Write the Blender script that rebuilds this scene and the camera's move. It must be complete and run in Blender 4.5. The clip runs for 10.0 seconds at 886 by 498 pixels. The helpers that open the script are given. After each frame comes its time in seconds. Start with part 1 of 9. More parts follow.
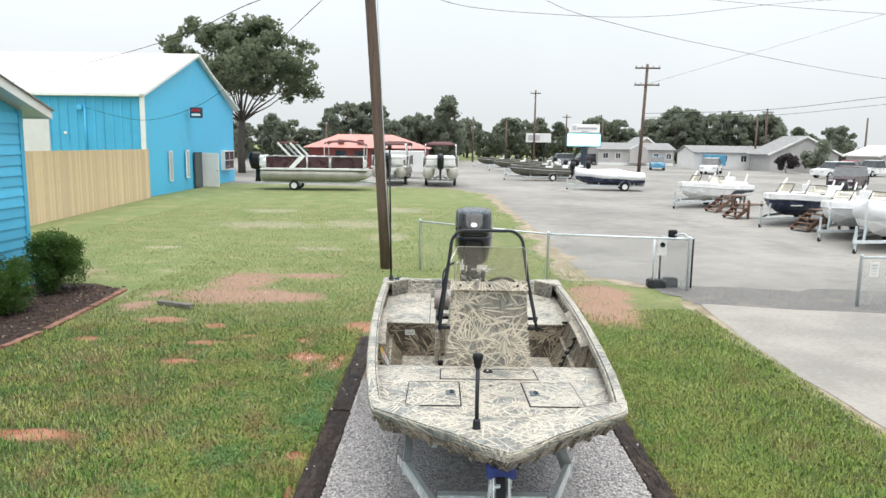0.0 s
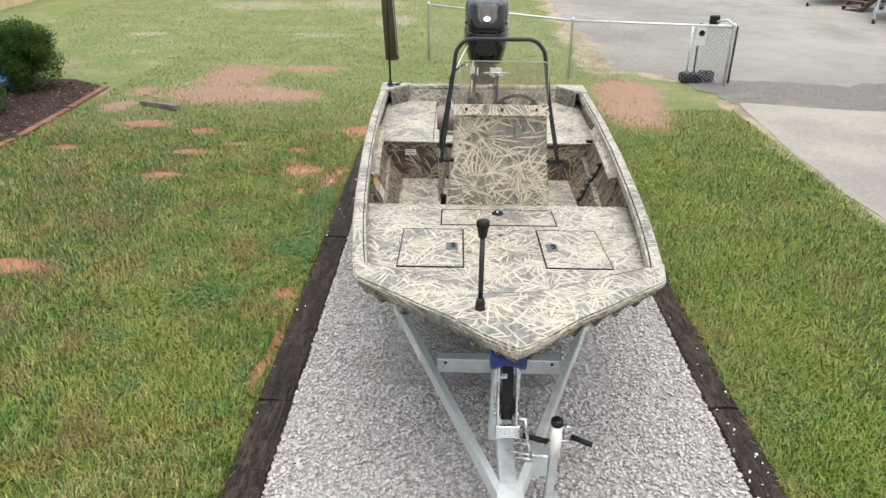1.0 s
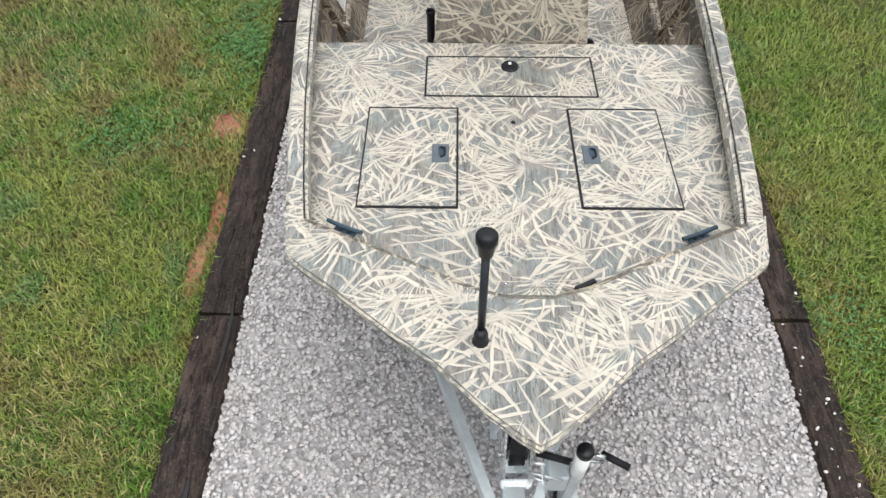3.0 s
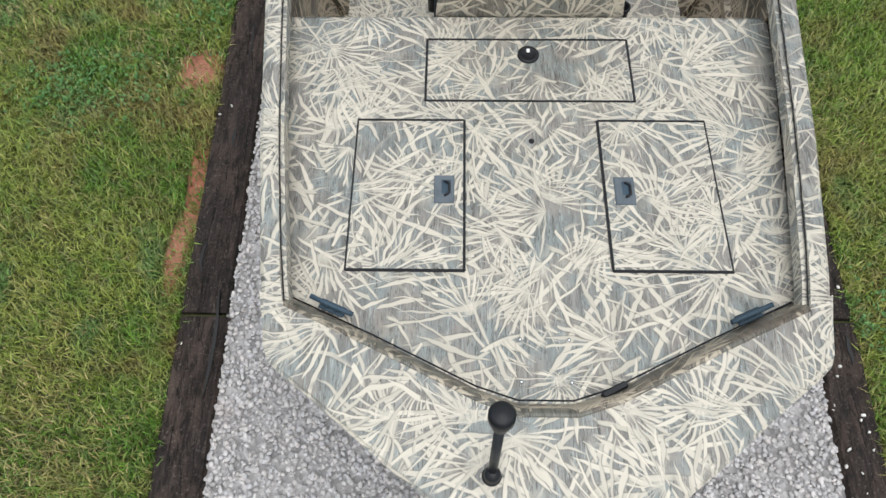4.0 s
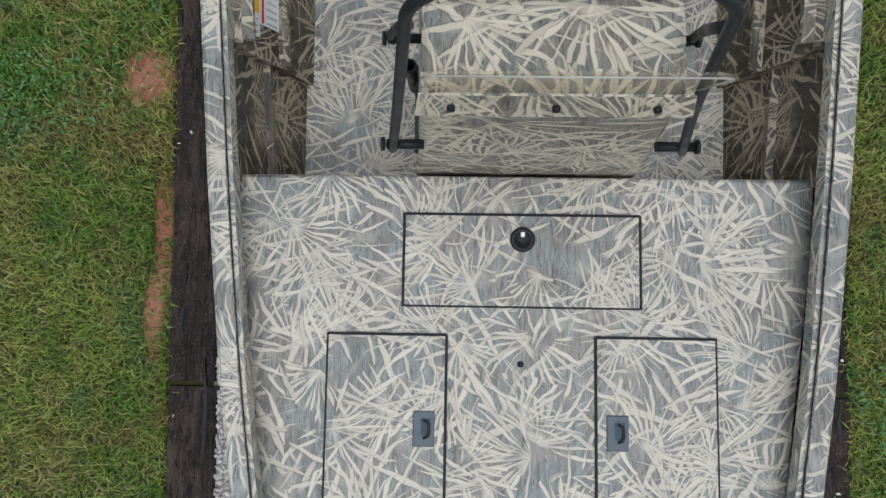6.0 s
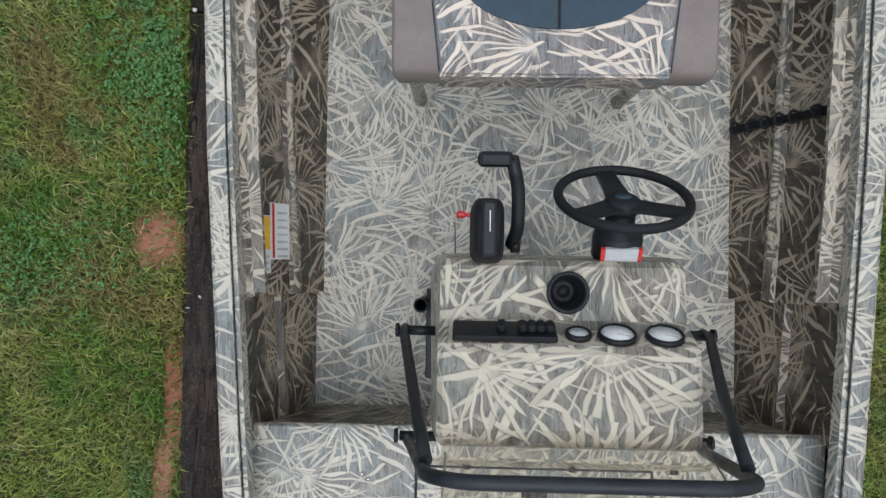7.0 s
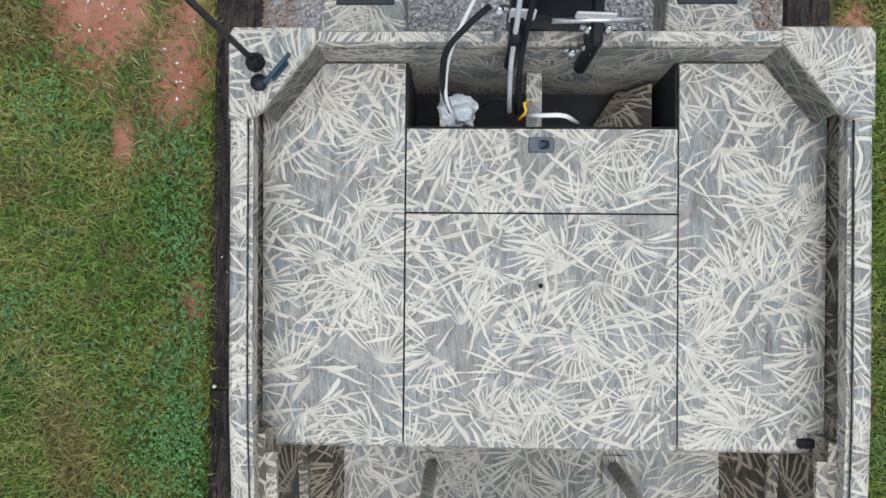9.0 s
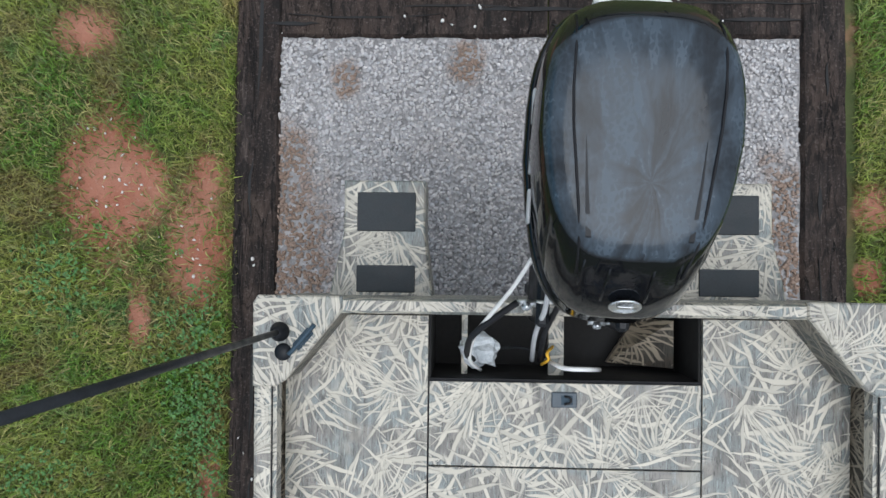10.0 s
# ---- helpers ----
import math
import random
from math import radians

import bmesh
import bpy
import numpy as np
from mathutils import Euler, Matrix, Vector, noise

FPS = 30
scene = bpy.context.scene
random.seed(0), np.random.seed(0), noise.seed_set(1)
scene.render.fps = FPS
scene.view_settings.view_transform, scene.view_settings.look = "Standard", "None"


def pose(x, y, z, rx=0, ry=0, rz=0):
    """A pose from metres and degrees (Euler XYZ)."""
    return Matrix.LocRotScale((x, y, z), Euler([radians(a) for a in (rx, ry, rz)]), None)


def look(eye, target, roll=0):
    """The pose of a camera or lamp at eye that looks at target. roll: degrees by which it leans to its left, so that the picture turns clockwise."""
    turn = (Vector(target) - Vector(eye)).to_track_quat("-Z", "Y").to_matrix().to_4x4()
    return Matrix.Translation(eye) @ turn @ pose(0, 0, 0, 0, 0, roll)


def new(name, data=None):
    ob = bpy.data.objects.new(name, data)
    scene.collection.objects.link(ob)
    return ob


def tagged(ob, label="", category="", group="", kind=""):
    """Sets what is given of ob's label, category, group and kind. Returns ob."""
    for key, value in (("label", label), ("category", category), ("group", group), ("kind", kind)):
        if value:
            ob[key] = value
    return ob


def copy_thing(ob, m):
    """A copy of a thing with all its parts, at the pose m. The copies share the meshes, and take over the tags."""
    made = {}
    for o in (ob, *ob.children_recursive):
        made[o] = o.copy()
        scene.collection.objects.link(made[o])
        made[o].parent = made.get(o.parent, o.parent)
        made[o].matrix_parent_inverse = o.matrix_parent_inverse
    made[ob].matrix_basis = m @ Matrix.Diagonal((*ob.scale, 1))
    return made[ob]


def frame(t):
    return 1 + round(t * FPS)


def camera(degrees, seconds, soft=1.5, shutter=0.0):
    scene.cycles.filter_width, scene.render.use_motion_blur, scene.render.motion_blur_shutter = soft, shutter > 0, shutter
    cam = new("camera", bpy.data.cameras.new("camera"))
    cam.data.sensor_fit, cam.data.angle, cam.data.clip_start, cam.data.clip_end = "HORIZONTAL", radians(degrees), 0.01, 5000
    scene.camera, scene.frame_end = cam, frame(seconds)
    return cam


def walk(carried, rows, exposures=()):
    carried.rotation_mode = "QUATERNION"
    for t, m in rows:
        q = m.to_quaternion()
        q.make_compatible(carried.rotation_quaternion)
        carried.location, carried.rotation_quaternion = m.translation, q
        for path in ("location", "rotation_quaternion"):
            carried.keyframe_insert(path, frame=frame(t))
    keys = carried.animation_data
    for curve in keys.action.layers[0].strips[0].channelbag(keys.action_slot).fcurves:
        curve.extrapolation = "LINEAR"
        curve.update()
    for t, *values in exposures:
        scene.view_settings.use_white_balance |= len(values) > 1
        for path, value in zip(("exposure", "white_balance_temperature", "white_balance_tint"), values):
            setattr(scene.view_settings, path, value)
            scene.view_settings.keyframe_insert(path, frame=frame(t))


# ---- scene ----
cam = camera(64.1, 10.0)
METRES, EYE, TILT, LEAN, TURN = 9.0, 2.92, -8.45, -0.8, 0.0
ROWS = [
    (0.0, 0.0, 0.0, 0.0, -0.0, 0.0, -0.0),
    (0.5, 0.0042, 0.0566, 0.0116, 0.31, -5.69, 0.02),
    (1.0, 0.0098, 0.1105, 0.0269, 1.2, -17.57, 0.16),
    (1.5, 0.0138, 0.1634, 0.0391, 1.27, -25.39, 0.32),
    (2.0, 0.0143, 0.2117, 0.0494, 1.22, -31.32, 0.43),
    (3.5, 0.0148, 0.3524, 0.084, 1.07, -50.37, 1.12),
    (4.0, 0.0136, 0.3997, 0.094, 1.09, -56.95, 1.38),
    (4.5, 0.0165, 0.4474, 0.1062, 1.05, -64.05, 1.58),
    (5.0, 0.0216, 0.4945, 0.1179, 1.02, -71.8, 1.84),
    (6.5, 0.0218, 0.6219, 0.1454, 1.31, -80.35, 2.24),
    (7.0, 0.017, 0.671, 0.1535, 1.35, -80.45, 2.32),
    (7.5, 0.0136, 0.7205, 0.18, 1.19, -80.4, 2.37),
    (8.0, 0.0111, 0.7685, 0.1993, 0.98, -80.21, 2.45),
    (8.5, 0.0129, 0.817, 0.204, 0.95, -80.0, 2.44),
    (9.0, 0.0125, 0.8659, 0.2098, 0.89, -79.96, 2.46),
    (9.5, 0.0079, 0.9132, 0.2185, 1.01, -79.88, 2.51),
    (10.0, 0.0026, 0.967, 0.2279, 1.11, -79.83, 2.5),
]
walk(cam, [(t, pose(0, 0, EYE, TILT, LEAN, TURN) @ pose(METRES * x, METRES * y, METRES * z, 90 + pitch, roll, yaw)) for t, x, y, z, yaw, pitch, roll in ROWS],
     [(0.0, 0.87, 6500, 9), (0.5, 0.78, 6620, 10), (1.0, 0.78, 6750, 12), (2.0, 0.77, 6700, 12), (3.5, 0.47, 6400, 10), (5.0, 0.15, 6250, 9), (6.5, -0.18, 6000, 10), (7.0, -0.02, 5980, 10), (7.5, 0.12, 5950, 10), (8.5, 0.26, 5900, 11), (9.3, 0.13, 5950, 10), (10.0, 0.09, 5950, 9)])

# ---- world and light: overcast ----
world = bpy.data.worlds.new("overcast")
scene.world = world
world.use_nodes = True
wn, wl = world.node_tree.nodes, world.node_tree.links
sky = wn.new("ShaderNodeTexSky")
sky.sky_type, sky.sun_disc = "NISHITA", False
sky.sun_elevation, sky.sun_rotation = radians(78), radians(157)
sky.air_density, sky.dust_density, sky.ozone_density = 1.0, 6.0, 1.0
skydim = wn.new("ShaderNodeVectorMath")
skydim.operation = "SCALE"
skydim.inputs["Scale"].default_value = 0.09
cloud = wn.new("ShaderNodeMix")
cloud.data_type = "RGBA"
cloud.inputs["Factor"].default_value = 0.85
# even cloud: brighter overhead than at the horizon
aim = wn.new("ShaderNodeTexCoord")
split = wn.new("ShaderNodeSeparateXYZ")
wl.new(aim.outputs["Generated"], split.inputs[0])
rise = wn.new("ShaderNodeMapRange")
rise.inputs["From Min"].default_value, rise.inputs["From Max"].default_value = 0.0, 1.0
wl.new(split.outputs["Z"], rise.inputs["Value"])
veil = wn.new("ShaderNodeTexNoise")
veil.inputs["Scale"].default_value, veil.inputs["Detail"].default_value = 2.2, 4.0
wl.new(aim.outputs["Generated"], veil.inputs["Vector"])
deck = wn.new("ShaderNodeMix")
deck.data_type = "RGBA"
deck.inputs["A"].default_value = (0.50, 0.525, 0.54, 1)
deck.inputs["B"].default_value = (1.0, 1.05, 1.10, 1)
wl.new(rise.outputs["Result"], deck.inputs["Factor"])
drift = wn.new("ShaderNodeMapRange")
for key, value in (("From Min", 0.3), ("From Max", 0.7), ("To Min", 0.95), ("To Max", 1.05)):
    drift.inputs[key].default_value = value
wl.new(veil.outputs["Fac"], drift.inputs["Value"])
uneven = wn.new("ShaderNodeVectorMath")
uneven.operation = "SCALE"
wl.new(deck.outputs["Result"], uneven.inputs[0])
wl.new(drift.outputs["Result"], uneven.inputs["Scale"])
wl.new(uneven.outputs["Vector"], cloud.inputs["B"])
wl.new(sky.outputs["Color"], skydim.inputs[0])
wl.new(skydim.outputs["Vector"], cloud.inputs["A"])
back = wn["Background"]
back.inputs["Strength"].default_value = 1.0
wl.new(cloud.outputs["Result"], back.inputs["Color"])
sun = new("sun", bpy.data.lights.new("sun", "SUN"))
sun.data.energy, sun.data.angle, sun.data.color = 1.5, radians(60), (1.0, 0.97, 0.92)
sun.matrix_world = look((1.8, -4.2, 22), (0, 0, 0))


# ---- material helpers ----
class Tree:
    """Short hand for node trees."""

    def __init__(self, tree):
        self.t = tree

    def node(self, kind, **values):
        n = self.t.nodes.new(kind)
        for key, value in values.items():
            setattr(n, key, value)
        return n

    def put(self, socket, value):
        if isinstance(value, bpy.types.NodeSocket):
            self.t.links.new(value, socket)
        elif isinstance(value, (tuple, list)) and len(value) == 3 and socket.type == "RGBA":
            socket.default_value = (*value, 1)
        else:
            socket.default_value = value

    def math(self, op, a, b=0.0, c=0.0):
        n = self.node("ShaderNodeMath", operation=op)
        for i, v in enumerate((a, b, c)):
            self.put(n.inputs[i], v)
        return n.outputs[0]

    def mix(self, f, a, b, blend="MIX"):
        n = self.node("ShaderNodeMix", data_type="RGBA", blend_type=blend)
        self.put(n.inputs["Factor"], f)
        self.put(n.inputs["A"], a)
        self.put(n.inputs["B"], b)
        return n.outputs["Result"]

    def noise(self, vec, scale, detail=3.0, rough=0.55, distort=0.0):
        n = self.node("ShaderNodeTexNoise")
        self.put(n.inputs["Vector"], vec)
        for k, v in (("Scale", scale), ("Detail", detail), ("Roughness", rough), ("Distortion", distort)):
            self.put(n.inputs[k], v)
        return n.outputs["Fac"]

    def ramp(self, f, lo, hi, a=0.0, b=1.0):
        n = self.node("ShaderNodeMapRange", interpolation_type="SMOOTHSTEP")
        for k, v in (("Value", f), ("From Min", lo), ("From Max", hi), ("To Min", a), ("To Max", b)):
            self.put(n.inputs[k], v)
        return n.outputs["Result"]

    def scaled(self, vec, s):
        n = self.node("ShaderNodeVectorMath", operation="MULTIPLY")
        self.put(n.inputs[0], vec)
        n.inputs[1].default_value = s
        return n.outputs[0]

    def coord(self, which="Object"):
        return self.node("ShaderNodeTexCoord").outputs[which]

    def place(self):
        return self.node("ShaderNodeNewGeometry").outputs["Position"]

    def rand(self):
        return self.node("ShaderNodeObjectInfo").outputs["Random"]

    def island(self):
        return self.node("ShaderNodeNewGeometry").outputs["Random Per Island"]

    def bump(self, height, strength=0.3, distance=0.01):
        n = self.node("ShaderNodeBump")
        self.put(n.inputs["Height"], height)
        n.inputs["Strength"].default_value, n.inputs["Distance"].default_value = strength, distance
        return n.outputs["Normal"]


def material(name, build=None, color=(0.5, 0.5, 0.5), rough=0.6, metal=0.0, **more):
    """A principled material; build(T) may return any of color, rough, metal, normal as sockets."""
    m = bpy.data.materials.new(name)
    m.use_nodes = True
    T = Tree(m.node_tree)
    p = m.node_tree.nodes["Principled BSDF"]
    values = {"Base Color": color, "Roughness": rough, "Metallic": metal}
    values.update(more)
    if build:
        values.update(build(T))
    for key, value in values.items():
        T.put(p.inputs[key], value)
    return m


def worn(a, b, scale, rough=0.6, bump=0.2, metal=0.0, fine=60.0, stretch=(1, 1, 1), rand=0.15, dist=0.004, spec=0.5):
    """Two tones by noise, a finer grain, slight change from thing to thing, and relief."""
    def build(T):
        v = T.scaled(T.coord("Object"), stretch)
        big = T.noise(v, scale, 4)
        small = T.noise(v, scale * fine / 6, 3)
        f = T.ramp(T.math("ADD", T.math("MULTIPLY", big, 0.7), T.math("MULTIPLY", small, 0.3)), 0.35, 0.65)
        c = T.mix(f, a, b)
        k = T.math("ADD", T.math("MULTIPLY", T.rand(), 2 * rand), 1 - rand)
        n = T.node("ShaderNodeVectorMath", operation="SCALE")
        T.put(n.inputs[0], c)
        T.put(n.inputs["Scale"], k)
        r = T.ramp(big, 0.3, 0.7, max(0.02, rough - 0.1), min(1, rough + 0.1))
        return {"Base Color": n.outputs[0], "Roughness": r, "Specular IOR Level": spec, "Normal": T.bump(small, bump, dist)}
    return lambda name: material(name, build, metal=metal)


# one grass blade per cell, turned and bent by chance; gives the blade, its shadow and its tone
def blade_group():
    g = bpy.data.node_groups.new("blades", "ShaderNodeTree")
    for nm, kind in (("Vector", "NodeSocketVector"), ("Angle", "NodeSocketFloat"), ("Seed", "NodeSocketFloat"), ("Size", "NodeSocketFloat")):
        g.interface.new_socket(nm, in_out="INPUT", socket_type=kind)
    for nm in ("Blade", "Shade", "Tone"):
        g.interface.new_socket(nm, in_out="OUTPUT", socket_type="NodeSocketFloat")
    T = Tree(g)
    gi, go = T.node("NodeGroupInput"), T.node("NodeGroupOutput")
    CX, CY = 0.050, 0.165
    rot = T.node("ShaderNodeVectorRotate", rotation_type="Z_AXIS")
    T.put(rot.inputs["Vector"], gi.outputs["Vector"])
    T.put(rot.inputs["Angle"], gi.outputs["Angle"])
    sized = T.node("ShaderNodeVectorMath", operation="SCALE")
    T.put(sized.inputs[0], rot.outputs[0])
    T.put(sized.inputs["Scale"], gi.outputs["Size"])
    q = T.scaled(sized.outputs[0], (1 / CX, 1 / CY, 0))
    off = T.node("ShaderNodeCombineXYZ")
    T.put(off.inputs[0], T.math("MULTIPLY", gi.outputs["Seed"], 3.17))
    T.put(off.inputs[1], T.math("MULTIPLY", gi.outputs["Seed"], 7.31))
    add = T.node("ShaderNodeVectorMath", operation="ADD")
    T.put(add.inputs[0], q)
    T.put(add.inputs[1], off.outputs[0])
    vor = T.node("ShaderNodeTexVoronoi", voronoi_dimensions="2D", feature="F1")
    T.put(vor.inputs["Vector"], add.outputs[0])
    vor.inputs["Scale"].default_value, vor.inputs["Randomness"].default_value = 1.0, 0.9
    sub = T.node("ShaderNodeVectorMath", operation="SUBTRACT")
    T.put(sub.inputs[0], add.outputs[0])
    T.put(sub.inputs[1], vor.outputs["Position"])
    d = T.node("ShaderNodeSeparateXYZ")
    T.put(d.inputs[0], T.scaled(sub.outputs[0], (CX, CY, 0)))
    col = T.node("ShaderNodeSeparateColor")
    T.put(col.inputs[0], vor.outputs["Color"])
    a = T.math("MULTIPLY", T.math("SUBTRACT", col.outputs[0], 0.5), 0.42)
    ca, sa = T.math("COSINE", a), T.math("SINE", a)
    x = T.math("ADD", T.math("MULTIPLY", d.outputs[0], ca), T.math("MULTIPLY", d.outputs[1], sa))
    y = T.math("SUBTRACT", T.math("MULTIPLY", d.outputs[1], ca), T.math("MULTIPLY", d.outputs[0], sa))
    bend = T.math("MULTIPLY", T.math("SUBTRACT", col.outputs[1], 0.5), 2.6)
    x = T.math("ADD", x, T.math("MULTIPLY", bend, T.math("MULTIPLY", y, y)))
    yl = T.math("DIVIDE", y, 0.100)
    taper = T.math("SUBTRACT", 1.0, T.math("MULTIPLY", yl, yl))
    w = T.math("MULTIPLY", taper, T.math("ADD", 0.0026, T.math("MULTIPLY", col.outputs[2], 0.0052)))
    T.put(go.inputs["Blade"], T.ramp(T.math("SUBTRACT", w, T.math("ABSOLUTE", x)), -0.0014, 0.0020))
    T.put(go.inputs["Shade"], T.ramp(T.math("SUBTRACT", w, T.math("ABSOLUTE", T.math("ADD", x, 0.0035))), -0.001, 0.003))
    T.put(go.inputs["Tone"], T.math("FRACT", T.math("MULTIPLY", col.outputs[0], 17.3)))
    return g


# blades that fan out from tufts: polar cells, one blade a sector
def fan_group():
    g = bpy.data.node_groups.new("fans", "ShaderNodeTree")
    for nm, kind in (("Vector", "NodeSocketVector"), ("Seed", "NodeSocketFloat"), ("Size", "NodeSocketFloat")):
        g.interface.new_socket(nm, in_out="INPUT", socket_type=kind)
    for nm in ("Blade", "Shade", "Tone"):
        g.interface.new_socket(nm, in_out="OUTPUT", socket_type="NodeSocketFloat")
    T = Tree(g)
    gi, go = T.node("NodeGroupInput"), T.node("NodeGroupOutput")
    CELL, N = 0.36, 31.0
    sc = T.node("ShaderNodeVectorMath", operation="SCALE")
    T.put(sc.inputs[0], gi.outputs["Vector"])
    T.put(sc.inputs["Scale"], T.math("DIVIDE", gi.outputs["Size"], CELL))
    off = T.node("ShaderNodeCombineXYZ")
    T.put(off.inputs[0], T.math("MULTIPLY", gi.outputs["Seed"], 5.37))
    T.put(off.inputs[1], T.math("MULTIPLY", gi.outputs["Seed"], 2.91))
    add = T.node("ShaderNodeVectorMath", operation="ADD")
    T.put(add.inputs[0], sc.outputs[0])
    T.put(add.inputs[1], off.outputs[0])
    vor = T.node("ShaderNodeTexVoronoi", voronoi_dimensions="2D", feature="F1")
    T.put(vor.inputs["Vector"], add.outputs[0])
    vor.inputs["Scale"].default_value, vor.inputs["Randomness"].default_value = 1.0, 0.75
    dv = T.node("ShaderNodeVectorMath", operation="SUBTRACT")
    T.put(dv.inputs[0], add.outputs[0])
    T.put(dv.inputs[1], vor.outputs["Position"])
    d = T.node("ShaderNodeSeparateXYZ")
    T.put(d.inputs[0], T.scaled(dv.outputs[0], (CELL, CELL, 0)))
    col = T.node("ShaderNodeSeparateColor")
    T.put(col.inputs[0], vor.outputs["Color"])
    r = T.math("SQRT", T.math("ADD", T.math("MULTIPLY", d.outputs[0], d.outputs[0]), T.math("MULTIPLY", d.outputs[1], d.outputs[1])))
    th = T.math("ARCTAN2", d.outputs[1], d.outputs[0])
    swirl = T.math("MULTIPLY", T.math("SUBTRACT", col.outputs[1], 0.5), T.math("MULTIPLY", r, 3.4))
    q = T.math("ADD", T.math("MULTIPLY", T.math("ADD", th, swirl), N / (2 * math.pi)), T.math("MULTIPLY", col.outputs[0], 7.0))
    k = T.math("FLOOR", q)
    wn = T.node("ShaderNodeTexWhiteNoise", noise_dimensions="3D")
    key = T.node("ShaderNodeCombineXYZ")
    T.put(key.inputs[0], k)
    T.put(key.inputs[1], T.math("MULTIPLY", col.outputs[2], 91.0))
    T.put(key.inputs[2], gi.outputs["Seed"])
    T.put(wn.inputs["Vector"], key.outputs[0])
    rnd = T.node("ShaderNodeSeparateColor")
    T.put(rnd.inputs[0], wn.outputs["Color"])
    f = T.math("ADD", T.math("SUBTRACT", T.math("FRACT", q), 0.5), T.math("MULTIPLY", T.math("SUBTRACT", rnd.outputs[2], 0.5), 0.45))
    x = T.math("MULTIPLY", r, T.math("MULTIPLY", f, 2 * math.pi / N))
    L = T.math("ADD", 0.11, T.math("MULTIPLY", rnd.outputs[0], 0.16))
    r0 = T.math("MULTIPLY", rnd.outputs[1], 0.05)
    s = T.math("DIVIDE", T.math("SUBTRACT", r, r0), T.math("SUBTRACT", L, r0))
    bow = T.math("MULTIPLY", 4.0, T.math("MULTIPLY", s, T.math("SUBTRACT", 1.0, s)))
    w = T.math("SUBTRACT", T.math("MULTIPLY", bow, T.math("ADD", 0.0022, T.math("MULTIPLY", rnd.outputs[1], 0.0050))), 0.0004)
    aim = T.math("MULTIPLY", T.math("SUBTRACT", T.math("FRACT", T.math("MULTIPLY", col.outputs[0], 13.7)), 0.5), 2 * math.pi)
    facing = T.math("COSINE", T.math("SUBTRACT", th, aim))
    here = T.math("GREATER_THAN", T.math("ADD", facing, T.math("MULTIPLY", T.math("SUBTRACT", rnd.outputs[1], 0.5), 0.9)), 0.05)
    heart = T.ramp(T.math("ADD", r, T.math("MULTIPLY", T.math("SUBTRACT", rnd.outputs[0], 0.5), 0.03)), 0.05, 0.015, 0.0, 0.8)
    T.put(go.inputs["Blade"], T.math("MULTIPLY", here, T.math("MAXIMUM", heart, T.ramp(T.math("SUBTRACT", w, T.math("ABSOLUTE", x)), -0.0012, 0.0018))))
    T.put(go.inputs["Shade"], T.math("MULTIPLY", here, T.ramp(T.math("SUBTRACT", w, T.math("ABSOLUTE", T.math("ADD", x, 0.003))), -0.001, 0.003)))
    T.put(go.inputs["Tone"], rnd.outputs[2])
    return g


BLADES, FANS = blade_group(), fan_group()
ANGLES = (0.55, -0.5, 1.25, -1.15, -0.75, -1.35, -0.85, 0.7)


